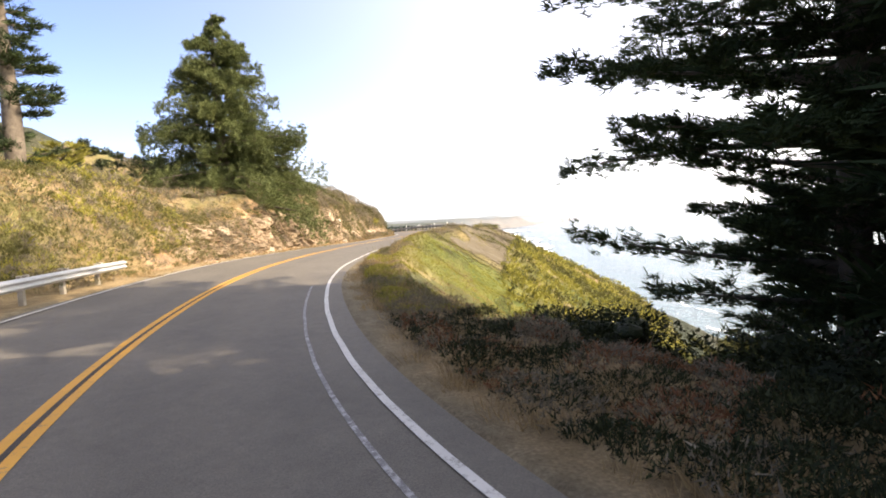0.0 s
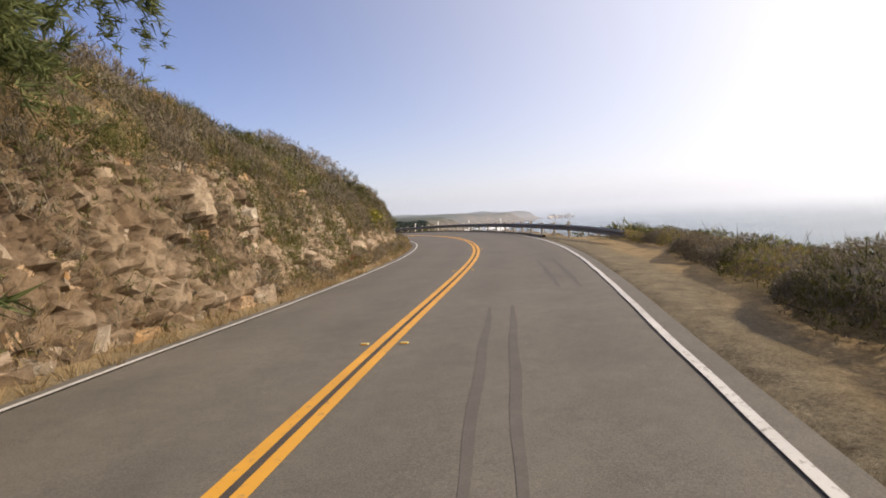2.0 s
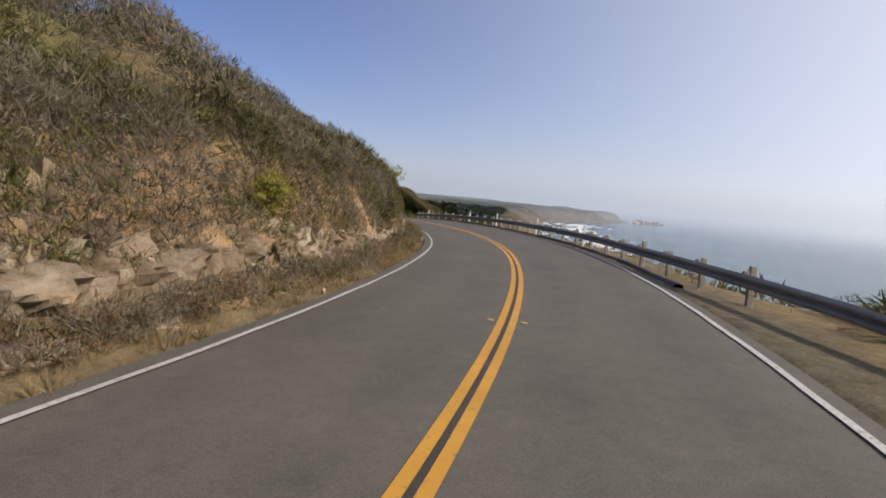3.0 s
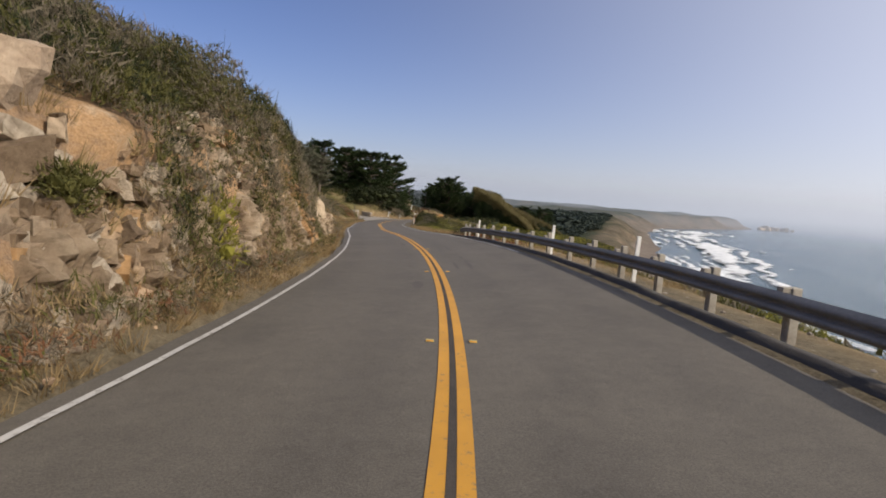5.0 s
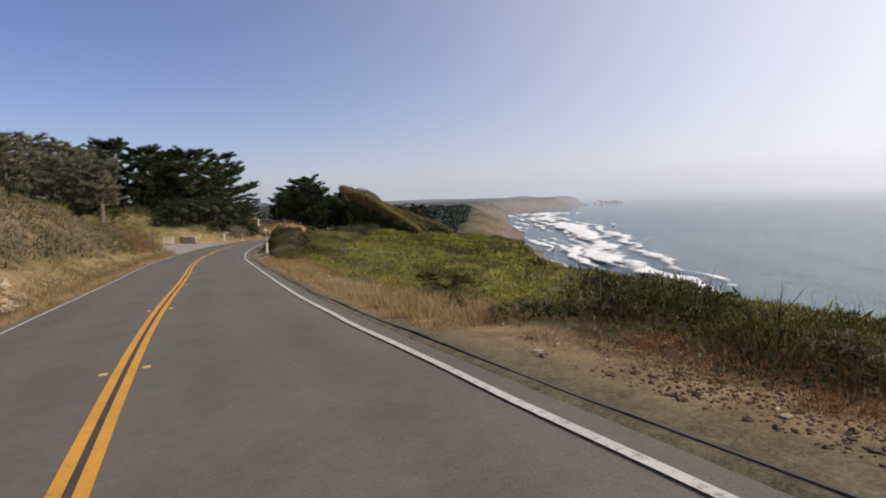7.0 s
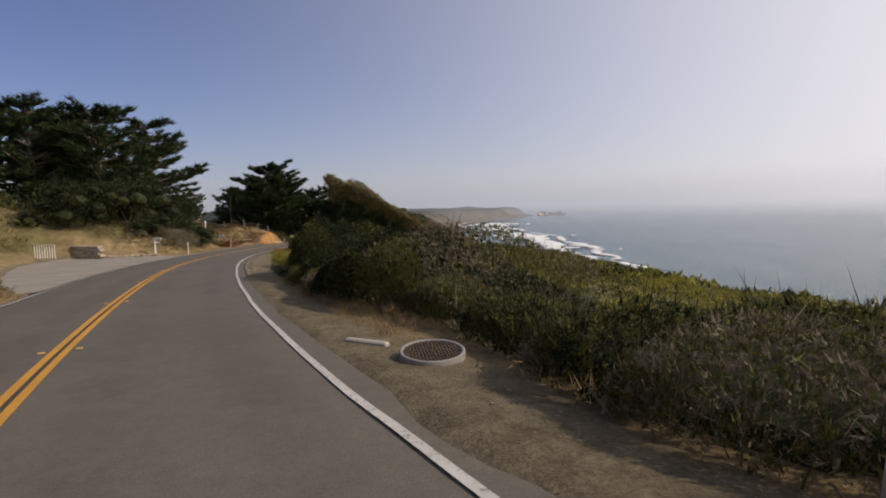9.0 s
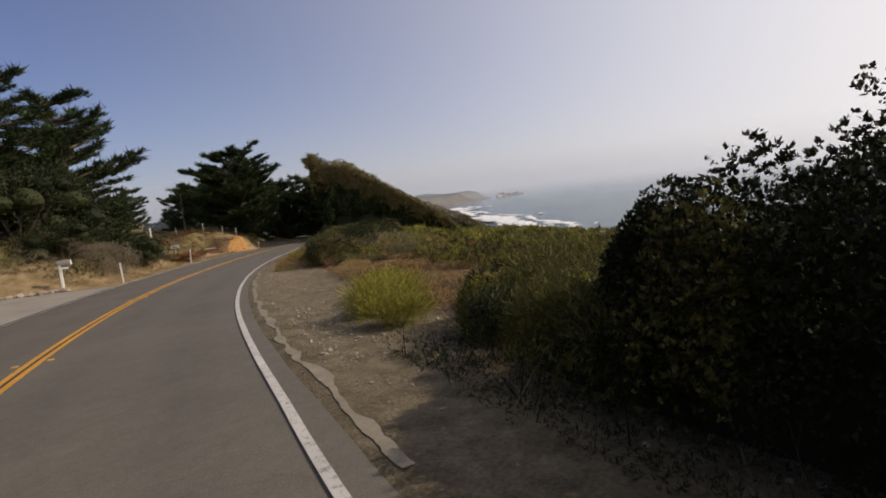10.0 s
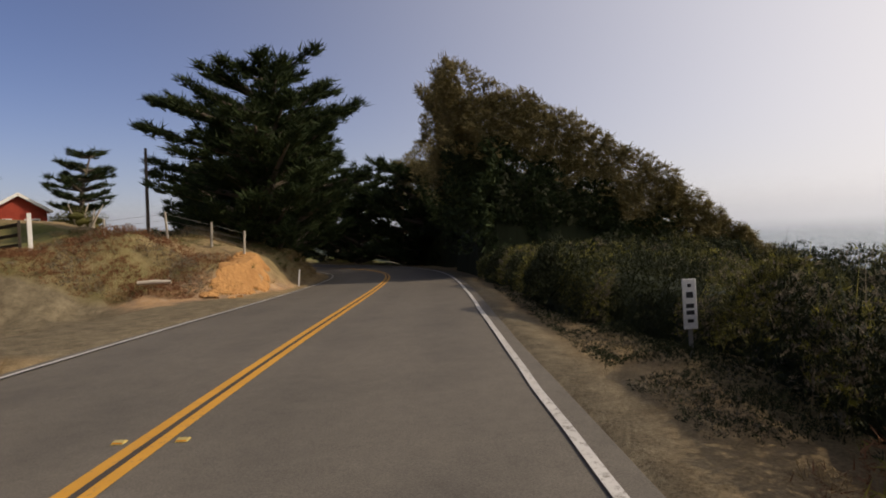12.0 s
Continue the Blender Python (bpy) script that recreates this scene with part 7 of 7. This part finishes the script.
# another dark mat, put where the bushes only throw shade on dirt
growth([(1, "thicket_shade_mat", "low dark mat added for the shade under the bushes", DARKBRUSH), (0.25, "thicket_mat_dry", "low dead stems in the shade of the bushes", SAGE)], 151, 163, 4.3, 5.8, 620, 0.05, 0.26, 167, 0.7, 7, 0.2, gaps=0.06, sticks=260)
growth([(2, "thicket_foot", "dry stems along the foot of the dark bushes", SAGE), (1, "thicket_foot_grass", "straw along the foot of the dark bushes", STRAW)], 140, 158, 4.15, 5.0, 50, 0.14, 0.3, 159, 0.7, 7, 0.09, gaps=0.3)
growth([(3, "twiggy_bush", "dark twiggy bush on the dirt beyond the rail", DARKBRUSH), (2, "twiggy_bush_dry", "grey-brown stems of the twiggy bush", SAGE), (2.4, "twiggy_bush_tips", "olive tips of the twiggy bush", COYOTE)], 108.4, 112.6, 5.5, 7.4, 620, 0.06, 0.72, 162, 1.6, 7, 0.22, sticks=500)
growth([(2, "clod_weeds", "russet dead weeds between the clods", RUSSET), (2, "clod_dry", "grey dead weeds between the clods", SAGE), (2, "clod_dark", "dark low growth between the clods", DARKBRUSH)], 103.5, 112, 4.2, 5.6, 300, 0.05, 0.14, 163, 0.6, 6, 0.14, gaps=0.25)
# grasses
growth([(3, "berm_weeds", "russet weeds on the dirt below the road", RUSSET), (3, "berm_dry", "grey-brown dead brush on the dirt", SAGE), (3, "berm_dark", "dark low brush on the dirt", DARKBRUSH)], 103, 115, 4.7, 8.0, 220, 0.09, 0.3, 161, 0.9, 7, 0.2, gaps=0.35)
cover("verge_grass_left", "dry straw grass at the foot of the bank", TUFTS, STRAW, 2300, 20, 160, -4.4, -3.05, 0.3, 0.75, 201, -0.4, category="grass")
cover("verge_grass_bank", "dry grass and weeds on the lower bank", TUFTS, STRAW, 1300, 24, 160, -6.5, -4.0, 0.5, 1.0, 204, 0.0, category="grass")
cover("verge_grass_right", "dry grass along the seaward edge", TUFTS, STRAW, 640, -6, 30, 3.6, 5.0, 0.3, 0.7, 207, -0.1, category="grass")
cover("verge_grass_rail", "dry weeds under the guard rail", FINETUFTS, STRAW, 500, 58, 112, 4.3, 6.0, 0.4, 0.9, 210, 0.0, category="grass")
cover("verge_grass_terrace", "straw-coloured grass at the edge of the terrace", TUFTS, STRAW, 1100, 113, 140, 3.7, 5.6, 0.4, 1.0, 213, -0.2, category="grass")
cover("verge_weeds_russet", "russet dry weeds on the shoulder", FINETUFTS, RUSSET, 500, 98, 112, 4.6, 7.0, 0.4, 0.8, 216, 0.0, category="weeds")
cover("pullout_weeds", "orange-brown dry weeds beyond the gravel", FINETUFTS, RUSSET, 350, 165, 180, 5.6, 9.0, 0.22, 0.5, 219, 0.0, category="weeds")
cover("pullout_grass", "straw grass round the gravel shoulder", FINETUFTS, STRAW, 420, 140, 200, 4.2, 6.5, 0.25, 0.6, 222, 0.2, category="grass")
cover("bush_foot_grass", "dry tangled grass at the foot of the brush", FINETUFTS, STRAW, 420, 144, 158, 4.2, 5.3, 0.4, 0.8, 223, -0.1, category="grass")
cover("mound_grass", "dry and green grass on the mound by the driveway", TUFTS, STRAW, 1500, 212.6, 232, -16, -4.0, 0.4, 0.8, 225, 0.0, category="grass")
cover("mound_green_grass", "olive weeds on the mound by the driveway", TUFTS, COYOTE, 700, 212.6, 232, -16, -4.4, 0.4, 0.8, 226, 0.0, category="grass")
cover("mound_weeds", "russet weeds at the foot of the mound", TUFTS, RUSSET, 700, 212.3, 217, -13, -5.4, 0.3, 0.6, 228, -0.3, category="weeds")
growth([(3, "mound_foot_weeds", "russet weed mat at the foot of the mound", RUSSET), (1.5, "mound_foot_dry", "grey-brown weeds at the foot of the mound", SAGE), (1, "mound_foot_straw", "straw weeds at the foot of the mound", STRAW)], 212.3, 216.5, -12.5, -5.6, 200, 0.10, 0.35, 229, 0.9, 7, 0.2, gaps=0.12)
cover("drive_grass", "dry grass between the driveways", TUFTS, STRAW, 800, 185.5, 202, -12, -3.3, 0.4, 0.8, 231, 0.0, category="grass")
growth([(2, "drive_brush", "olive brush between the driveways", COYOTE), (3, "drive_brush_dry", "pale dry shrubs on the low bank", SAGE), (1, "drive_brush_dark", "dark shrubs on the low bank", DARKBRUSH)], 185.5, 200, -15, -4.6, 60, 0.15, 0.85, 234, 1.3, 7, 0.15)
cover("grove_brush", "undergrowth below the cypress grove", FARBUSH, DARKBRUSH, 190, 180, 210, -52, -14, 1.2, 2.6, 237, -0.2)


def bush(pieces, mat, s, o, wide, tall, label, seed, name="bush", group=""):
    """One bush that stands by itself: bare stems under a leafy crown."""
    root = tagged(new(name), label, "bush", group)
    root.matrix_basis = Matrix.Translation(Vector(surface(s, o, 0.0)) - Vector((0, 0, 0.08))) @ pose(0, 0, 0, 0, 0, seed * 67) @ Matrix.Diagonal((wide, wide, tall, 1))
    key = (id(pieces), seed % len(pieces), mat.name)
    if key not in BUSH_MESHES:
        BUSH_MESHES[key] = mesh_of("leaves", *pieces[seed % len(pieces)], mat)
    part("leaves", BUSH_MESHES[key], root)
    part("woody_base", BUSH_STEMS, root)
    return root


BUSH_MESHES = {}
stem_gen = np.random.default_rng(70)
BUSH_STEMS = mesh_of("woody_base", *join([tube(limb(np.array([0, 0, 0.0]), unit(np.array([math.cos(a), math.sin(a), 1.6])), 0.5, stem_gen, n=4), np.linspace(0.018, 0.006, 4), 4) for a in np.linspace(0, 5.6, 9)]), BARK)
BIG = [bush_piece(s, 9000, 0.030, 0.35, 0.9, 0.5, 0.5, 18, 2, 0.6) for s in (71, 72, 73)]
for i, (s, o, wd, t) in enumerate([(190.0, -9.6, 6.2, 5.0), (193.6, -9.8, 6.0, 5.2), (197.0, -10.8, 5.6, 4.6), (187.2, -11.8, 5.6, 4.6), (188.5, -7.2, 3.2, 2.2)]):
    bush(BIG, DARKBRUSH, s, o, wd, t, "big rounded dark green bush behind the driveway", i + 3, group="rounded bushes")
growth([(1, "pale_shrub", "pale grey-brown rounded shrub on the low bank", SAGE)], 187.6, 191.2, -6.6, -4.2, 260, 0.13, 1.6, 236, 1.9, 7, 0.14)
bush(BIG, RUSSET, 199.0, -4.7, 3.0, 0.9, "low brown mounded bush beside the driveway", 0)
for i, (s, o, wd, t) in enumerate([(193.2, -5.1, 3.3, 2.0), (195.8, -6.2, 2.6, 1.5)]):
    bush(BIG, DARKBRUSH, s, o, wd, t, "low dense roadside bush", i, group="low roadside bushes")
for i, (s, o, wd, t) in enumerate([(171.0, -14.6, 2.6, 1.9), (172.6, -18.4, 2.8, 2.0), (170.2, -16.8, 1.8, 1.3)]):
    bush(FINE, LUSH, s, o, wd, t, "bright yellow-green shrub on the slope above the driveway", i, group="shrubs above the driveway")
bush(BIG, COYOTE, 245.5, -18.2, 4.0, 2.4, "clipped green hedge bush beside the house", 1)
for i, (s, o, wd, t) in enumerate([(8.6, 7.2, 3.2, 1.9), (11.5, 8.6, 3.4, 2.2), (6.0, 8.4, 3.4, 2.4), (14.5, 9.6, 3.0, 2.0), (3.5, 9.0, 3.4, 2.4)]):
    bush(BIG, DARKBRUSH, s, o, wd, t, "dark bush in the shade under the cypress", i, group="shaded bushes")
for i, (s, o, wd, t) in enumerate([(164.4, 5.0, 1.3, 0.85), (165.6, 5.3, 1.6, 0.95), (167.0, 5.7, 1.7, 0.9), (186.2, 4.6, 1.3, 0.7), (189.5, 4.7, 1.4, 0.75)]):
    bush(SPIKY, LUSH, s, o, wd, t, "bright yellow-green weed clump by the road", i, group="yellow weed clumps")
growth([(3, "feathery_bush", "dark feathery bush on the dirt shoulder", DARKBRUSH), (3, "feathery_bush_tips", "green tips of the feathery bush", COYOTE), (0.8, "feathery_bush_dry", "dry stems of the feathery bush", SAGE)], 177.8, 180.9, 5.2, 7.8, 760, 0.065, 1.55, 166, 2.4, 7, 0.2, sticks=250)
for i, (s, o, wd, t) in enumerate([(161.8, 6.4, 1.7, 1.15), (163.2, 7.4, 1.8, 1.2), (162.6, 5.6, 1.3, 0.9), (161.4, 7.8, 1.6, 1.2)]):
    bush(SPIKY, COYOTE, s, o, wd, t, "tall pale green weeds beside the dark bushes", i, group="tall weeds")
for i, (s, o, wd, t) in enumerate([(151.4, 4.9, 1.3, 1.05), (152.6, 4.7, 1.2, 0.95), (155.0, 4.5, 1.2, 1.0), (143.6, 4.9, 1.2, 0.7), (142.2, 4.9, 1.1, 0.75), (148.6, 5.3, 1.3, 0.8)]):
    bush(SPIKY, SAGE if i % 2 else COYOTE, s, o, wd * 0.8, t * 0.85, "silvery sage clump at the face of the brush", i, group="sage clumps")
for i, (s, o, wd, t) in enumerate([(118.0, 6.2, 1.8, 0.9), (113.0, 7.0, 2.2, 1.0), (57.5, 6.6, 2.0, 0.9), (55.5, 7.2, 2.0, 0.9)]):
    bush(BIG, COYOTE, s, o, wd, t, "rounded grey-green bush on the shoulder", i, group="shoulder bushes")

for i, (s, o, wd, t, m) in enumerate([(80.9, -4.35, 1.0, 0.9, COYOTE), (83.6, -3.95, 1.5, 1.6, LUSH), (76.8, -4.9, 1.7, 1.6, LUSH), (86.6, -4.0, 1.0, 1.1, COYOTE), (65.0, -4.3, 1.4, 1.0, COYOTE), (56.0, -4.4, 1.4, 1.0, LUSH), (93.3, -4.2, 0.7, 0.7, LUSH)]):
    bush(FINE, m, s, o, wd, t, "bright green shrub rooted in the rock face", i, group="shrubs on the rock")

# ---- rocks ----


def rock_mesh(seed, mat, angular=0.35):
    gen = random.Random(seed)
    bm = bmesh.new()
    bmesh.ops.create_cube(bm, size=1.0)
    bmesh.ops.subdivide_edges(bm, edges=bm.edges[:], cuts=2, use_grid_fill=True)
    for k in range(7):
        n = Vector((gen.gauss(0, 1), gen.gauss(0, 1), gen.gauss(0, 1))).normalized()
        cut = gen.uniform(0.30, 0.50)
        for v in bm.verts:
            d = v.co.dot(n) - cut
            if d > 0:
                v.co -= n * d
    for v in bm.verts:
        v.co += Vector((gen.gauss(0, 0.028), gen.gauss(0, 0.028), gen.gauss(0, 0.028)))
    return mesh_bm("rock", bm, mat)


ROCKS = [rock_mesh(s, ROCK) for s in range(6)]
PALE = [rock_mesh(s + 20, GREYROCK) for s in range(3)]


def ledges():
    """The cut face as stacked angular blocks with deep joints."""
    s, v = np.meshgrid(np.arange(24, 128, 0.09), np.linspace(-0.12, 1.25, 46), indexing="ij")
    toe, high, deep = (np.interp(s, BANKS[:, 0], BANKS[:, j]) for j in (1, 2, 3))
    o = -(toe + deep * v)
    p = surface(s, o)
    w = s + 0.35 * fractal(s * 0.7, v * 3, 3, 401)
    h = high * v + 0.25 * fractal(s * 0.6, v * 2.5, 3, 402)
    out, shade, gap = np.zeros_like(s), np.zeros_like(s), np.ones_like(s)
    for size, deepness, seed in ((0.95, 0.24, 403), (0.38, 0.16, 404), (0.17, 0.09, 405)):
        gx, gy = (w + 0.25 * h) / size, (h - 0.18 * w) / (size * 0.95)
        best, second, own = np.full(s.shape, 9.0), np.full(s.shape, 9.0), np.zeros_like(s)
        for i in (-1, 0, 1):
            for j in (-1, 0, 1):
                cx, cy = np.floor(gx) + i, np.floor(gy) + j
                hx = (np.sin(cx * 127.1 + cy * 311.7 + seed) * 43758.5) % 1
                hy = (np.sin(cx * 269.5 + cy * 183.3 + seed) * 43758.5) % 1
                d = np.maximum(np.abs(cx + hx - gx), np.abs(cy + hy - gy)) + 0.35 * np.hypot(cx + hx - gx, cy + hy - gy)
                near = d < best
                second = np.where(near, best, np.minimum(second, d))
                own = np.where(near, (hx * 7.3 + hy * 3.1) % 1, own)
                best = np.where(near, d, best)
        joint = np.clip((second - best) * 5, 0, 1)
        out += deepness * ((own - 0.35) * 1.5 + joint * 0.45)
        shade += own * (0.55 if size > 0.6 else 0.3 if size > 0.3 else 0.15)
        gap *= joint
    scar = np.clip(1.4 - np.hypot((s - 92.6) / 2.2, (v - 0.5) / 0.45) + 0.3 * fractal(s, v * 3, 3, 408), 0, 1)
    pale = np.clip(1.3 - np.hypot((s - 98.2 + 0.6 * v) / 1.1, (v - 0.6) / 0.7), 0, 1)
    out += 0.4 * pale
    # tones drop towards the joints, painting in the shade of the cracks
    shade = np.where(pale > 0.25, 0.84, shade) * (0.3 + 0.7 * np.sqrt(gap))
    shade = np.where(scar > 0.3, 0.95 + 0.05 * shade, shade)
    fade = np.clip(np.minimum((v + 0.12) * 5, (1.25 - v) * 3), 0, 1) * np.interp(s, [24, 27, 60, 66, 74, 78, 106, 123, 128], [0, 1, 0.9, 0.35, 0.4, 0.9, 1, 0.9, 0])
    hung = np.interp(s, [43, 49, 80, 87, 96, 104], [0.0, 1, 0.8, 0.5, 0.3, 0.6])
    fade = fade * (1 - hung * np.clip((v - 0.36 - 0.16 * fractal(s * 0.5, v * 2, 3, 407)) * 7, 0, 1))
    out = (out + 0.1 - 0.16 * hung) * fade - 0.30 * (1 - fade)
    hd = bend(s, HEAD)
    p[..., 0] += out * np.cos(hd)
    p[..., 1] += out * np.sin(hd)
    p[..., 2] += 0.15 * out
    me = mesh_of("ledge", p.reshape(-1, 3), grid_faces(*s.shape), LEDGE)
    layer = me.attributes.new("block", "FLOAT", "POINT")
    layer.data.foreach_set("value", np.clip(shade, 0, 1).astype(np.float32).ravel())
    return me


face = tagged(new("rock_face"), "broken tan rock ledges in the cut bank", "rock face", kind="structure")
part("ledge", ledges(), face)
gen = random.Random(9)
for i in range(290):
    s = gen.choice((gen.uniform(26, 46), gen.uniform(26, 60), gen.uniform(78, 116), gen.uniform(46, 78)))
    toe, high, deep = (float(np.interp(s, BANKS[:, 0], BANKS[:, j])) for j in (1, 2, 3))
    u = gen.random() * (0.45 if 43 < s < 82 else 1.0)
    o = -(toe + 0.05 + deep * u)
    r = gen.uniform(0.16, 0.5) * (1.15 - 0.4 * u)
    p = Vector(surface(s, o + 0.12))
    m = Matrix.Translation(p) @ pose(0, 0, 0, gen.uniform(-25, 25), gen.uniform(-25, 25), turn_at(s) + gen.uniform(-35, 35)) @ Matrix.Diagonal((r * gen.uniform(0.7, 1.1), r * gen.uniform(0.9, 1.6), r * gen.uniform(0.5, 0.95), 1))
    part("rock", gen.choice(ROCKS if gen.random() < 0.7 else PALE), face, "", m)


def rubble(n, seed, spans=((25, 46), (25, 62), (78, 117), (46, 84)), low=0.0, top=1.05):
    """Angular broken blocks over the ledges, joined."""
    gen = np.random.default_rng(seed)
    bm = bmesh.new()
    bmesh.ops.create_cube(bm, size=1.0)
    bmesh.ops.subdivide_edges(bm, edges=bm.edges[:], cuts=1, use_grid_fill=True)
    bv, bf = np.array([v.co for v in bm.verts]), np.array([[v.index for v in f.verts] for f in bm.faces])
    bm.free()
    made = []
    for _ in range(n):
        s = gen.uniform(*spans[gen.integers(len(spans))])
        toe, high, deep = (float(np.interp(s, BANKS[:, 0], BANKS[:, j])) for j in (1, 2, 3))
        u = low + (top - low) * gen.random() ** 1.2 * (0.5 if 52 < s < 84 else 1.0)
        r = gen.uniform(0.09, 0.34) * gen.uniform(0.6, 1.3)
        v = bv * (1 + gen.normal(0, 0.13, (len(bv), 1))) * [r * gen.uniform(0.6, 1.2), r * gen.uniform(0.8, 1.7), r * gen.uniform(0.5, 1.1)]
        a, b = gen.normal(0, 0.35), float(bend(s, HEAD)) + gen.normal(0, 0.5)
        v = v @ np.array([[1, 0, 0], [0, np.cos(a), np.sin(a)], [0, -np.sin(a), np.cos(a)]]) @ np.array([[np.cos(b), np.sin(b), 0], [-np.sin(b), np.cos(b), 0], [0, 0, 1]])
        made.append((v + surface(np.array(s), np.array(-(toe + 0.05 + deep * u) + gen.uniform(0.08, 0.38))), bf))
    tagged(new("broken_rock", mesh_of("broken_rock", *join(made), RUBBLE)), "angular broken tan and grey rock on the cut bank", "rock", kind="stuff")


rubble(3000, 77)
rubble(700, 79, ((46, 68),), 0.0, 1.0)
rubble(420, 81, ((106, 126),), 0.0, 1.1)
rubble(520, 82, ((77, 86),), 0.0, 1.15)
rubble(600, 80, ((76, 92),), 0.4, 1.6)
rubble(900, 78, ((36, 52),), 0.35, 1.5)


def boulder(s, o, size, mat, label, seed, lift=0.0, spin=0.0):
    ob = tagged(new("boulder", rock_mesh(seed, mat)), label, "rock")
    ob.matrix_basis = Matrix.Translation(Vector(surface(s, o, 0.0)) + Vector((0, 0, lift))) @ pose(0, 0, 0, 0, 8, turn_at(s) + spin) @ Matrix.Diagonal((*size, 1))


boulder(80.7, -4.95, (0.6, 0.75, 0.8), ROCK, "big pale tan boulder high in the bank", 47, 0.2)
boulder(91.0, -5.0, (0.7, 1.1, 0.8), ROCK, "tan boulder above the ochre scar", 41, 0.1)
for i, (s, o, r, h) in enumerate([(96.6, -4.1, 0.9, 1.2), (97.5, -4.2, 1.0, 1.7), (98.6, -4.2, 0.9, 1.3)]):
    boulder(s, o, (r * 0.7, r * 1.6, h), GREYROCK, "pale weathered block of rock in the bank", 43 + i, 0.1, i * 25)
log = tagged(new("log", mesh_of("log", *tube([(-0.5, 0, 0.06), (0, 0.03, 0.075), (0.5, 0, 0.06)], [0.065, 0.075, 0.055], 8), PALEBARK, smooth=True)), "short bleached log on the gravel", "log")
log.matrix_basis = Matrix.Translation(Vector(surface(212.7, -6.9, 0.0))) @ pose(0, 0, 0.05, 0, 0, turn_at(213) + 10)

# loose stones on the gravel shoulder
p = np.concatenate([spread(900, 140, 200, 3.6, 6.2, 301, -0.2, 0.0), spread(6500, 161, 180, 3.7, 7.6, 307, -0.3, 0.0)])
bm = bmesh.new()
bmesh.ops.create_icosphere(bm, subdivisions=1, radius=0.5)
sv, sf = np.array([v.co for v in bm.verts]), np.array([[v.index for v in g.verts] for g in bm.faces])
bm.free()
pieces = [(sv * np.random.default_rng(i).uniform(0.6, 1.2, (len(sv), 1)), sf) for i in range(4)]
scatter("gravel", "small loose stones on the dirt shoulder", "gravel", pieces, GREYROCK, p, np.random.default_rng(5).exponential(0.017, len(p)) + 0.013, 302)
p = spread(500, 55, 140, 3.9, 5.2, 303, -0.2, 0.0)
scatter("gravel_rail", "small loose stones under the rail", "gravel", pieces, GREYROCK, p, np.random.default_rng(6).exponential(0.03, len(p)) + 0.02, 304)
p = spread(6000, 103.8, 111.5, 3.95, 6.4, 308, -0.6, 0.0)
scatter("clods", "dark brown clods of earth on the dirt", "earth", pieces, EARTH, p, np.random.default_rng(8).exponential(0.016, len(p)) + 0.016, 309)
p = spread(500, 24, 120, -4.2, -3.1, 305, -0.2, 0.0)
scatter("scree", "small fallen stones at the foot of the bank", "gravel", pieces, ROCK, p, np.random.default_rng(7).exponential(0.05, len(p)) + 0.03, 306)

# sea stacks off the far headland
for i, (x, y, r, h) in enumerate([(1000, 1075, 11, 9), (1022, 1078, 8, 7), (1046, 1080, 10, 8), (980, 1070, 9, 6), (1075, 1084, 5, 4)]):
    ob = tagged(new("sea_stack", rock_mesh(60 + i, GREYROCK)), "dark rock standing in the sea off the headland", "rock", "sea stacks")
    ob.matrix_basis = pose(x, y, SEA, 0, 0, i * 40) @ Matrix.Diagonal((r * 2, r * 2, h * 2, 1))

gen = np.random.default_rng(93)
x, y = gen.uniform(120, 420, 2200), gen.uniform(260, 640, 2200)
d = shore_distance(x, y)
keep = (d > 46) & (d < 150) & (fractal(x * 0.02, y * 0.02, 3, 95) > -0.2)
s, o = station(x[keep], y[keep])
place = np.stack([x[keep], y[keep], -14 + 0 * s + 3.5 * fractal(x[keep] * 0.012, y[keep] * 0.012, 4, 33) + 0.05 * np.clip(-o, 0, 900)], -1)
scatter("bluff_woods", "dark scrub and low trees on the far bluff top", "woods", FARBUSH, FARWOOD, place, gen.uniform(5, 13, len(place)), 94, (0.35, 0.6))
# woods on the far coast and the distant hills
gen = np.random.default_rng(90)
n = 900
s, o = gen.uniform(330, 1150, n), gen.uniform(-160, 120, n)
x, y, _ = onroad(s, o).T
keep = (shore_distance(x, y) > 60) & (fractal(x * 0.008, y * 0.008, 3, 91) > -0.15)
place = np.stack([x, y, -13 + 3.5 * fractal(x * 0.012, y * 0.012, 4, 33) + 0.05 * np.clip(-o, 0, 900) + 6 * np.clip((s - 700) / 500, 0, 1)], -1)[keep]
place[:, 2] -= 1.0
scatter("far_woods", "dark woods on the distant coast", "woods", FARBUSH, FARWOOD, place, gen.uniform(12, 26, len(place)), 92, (0.3, 0.5))
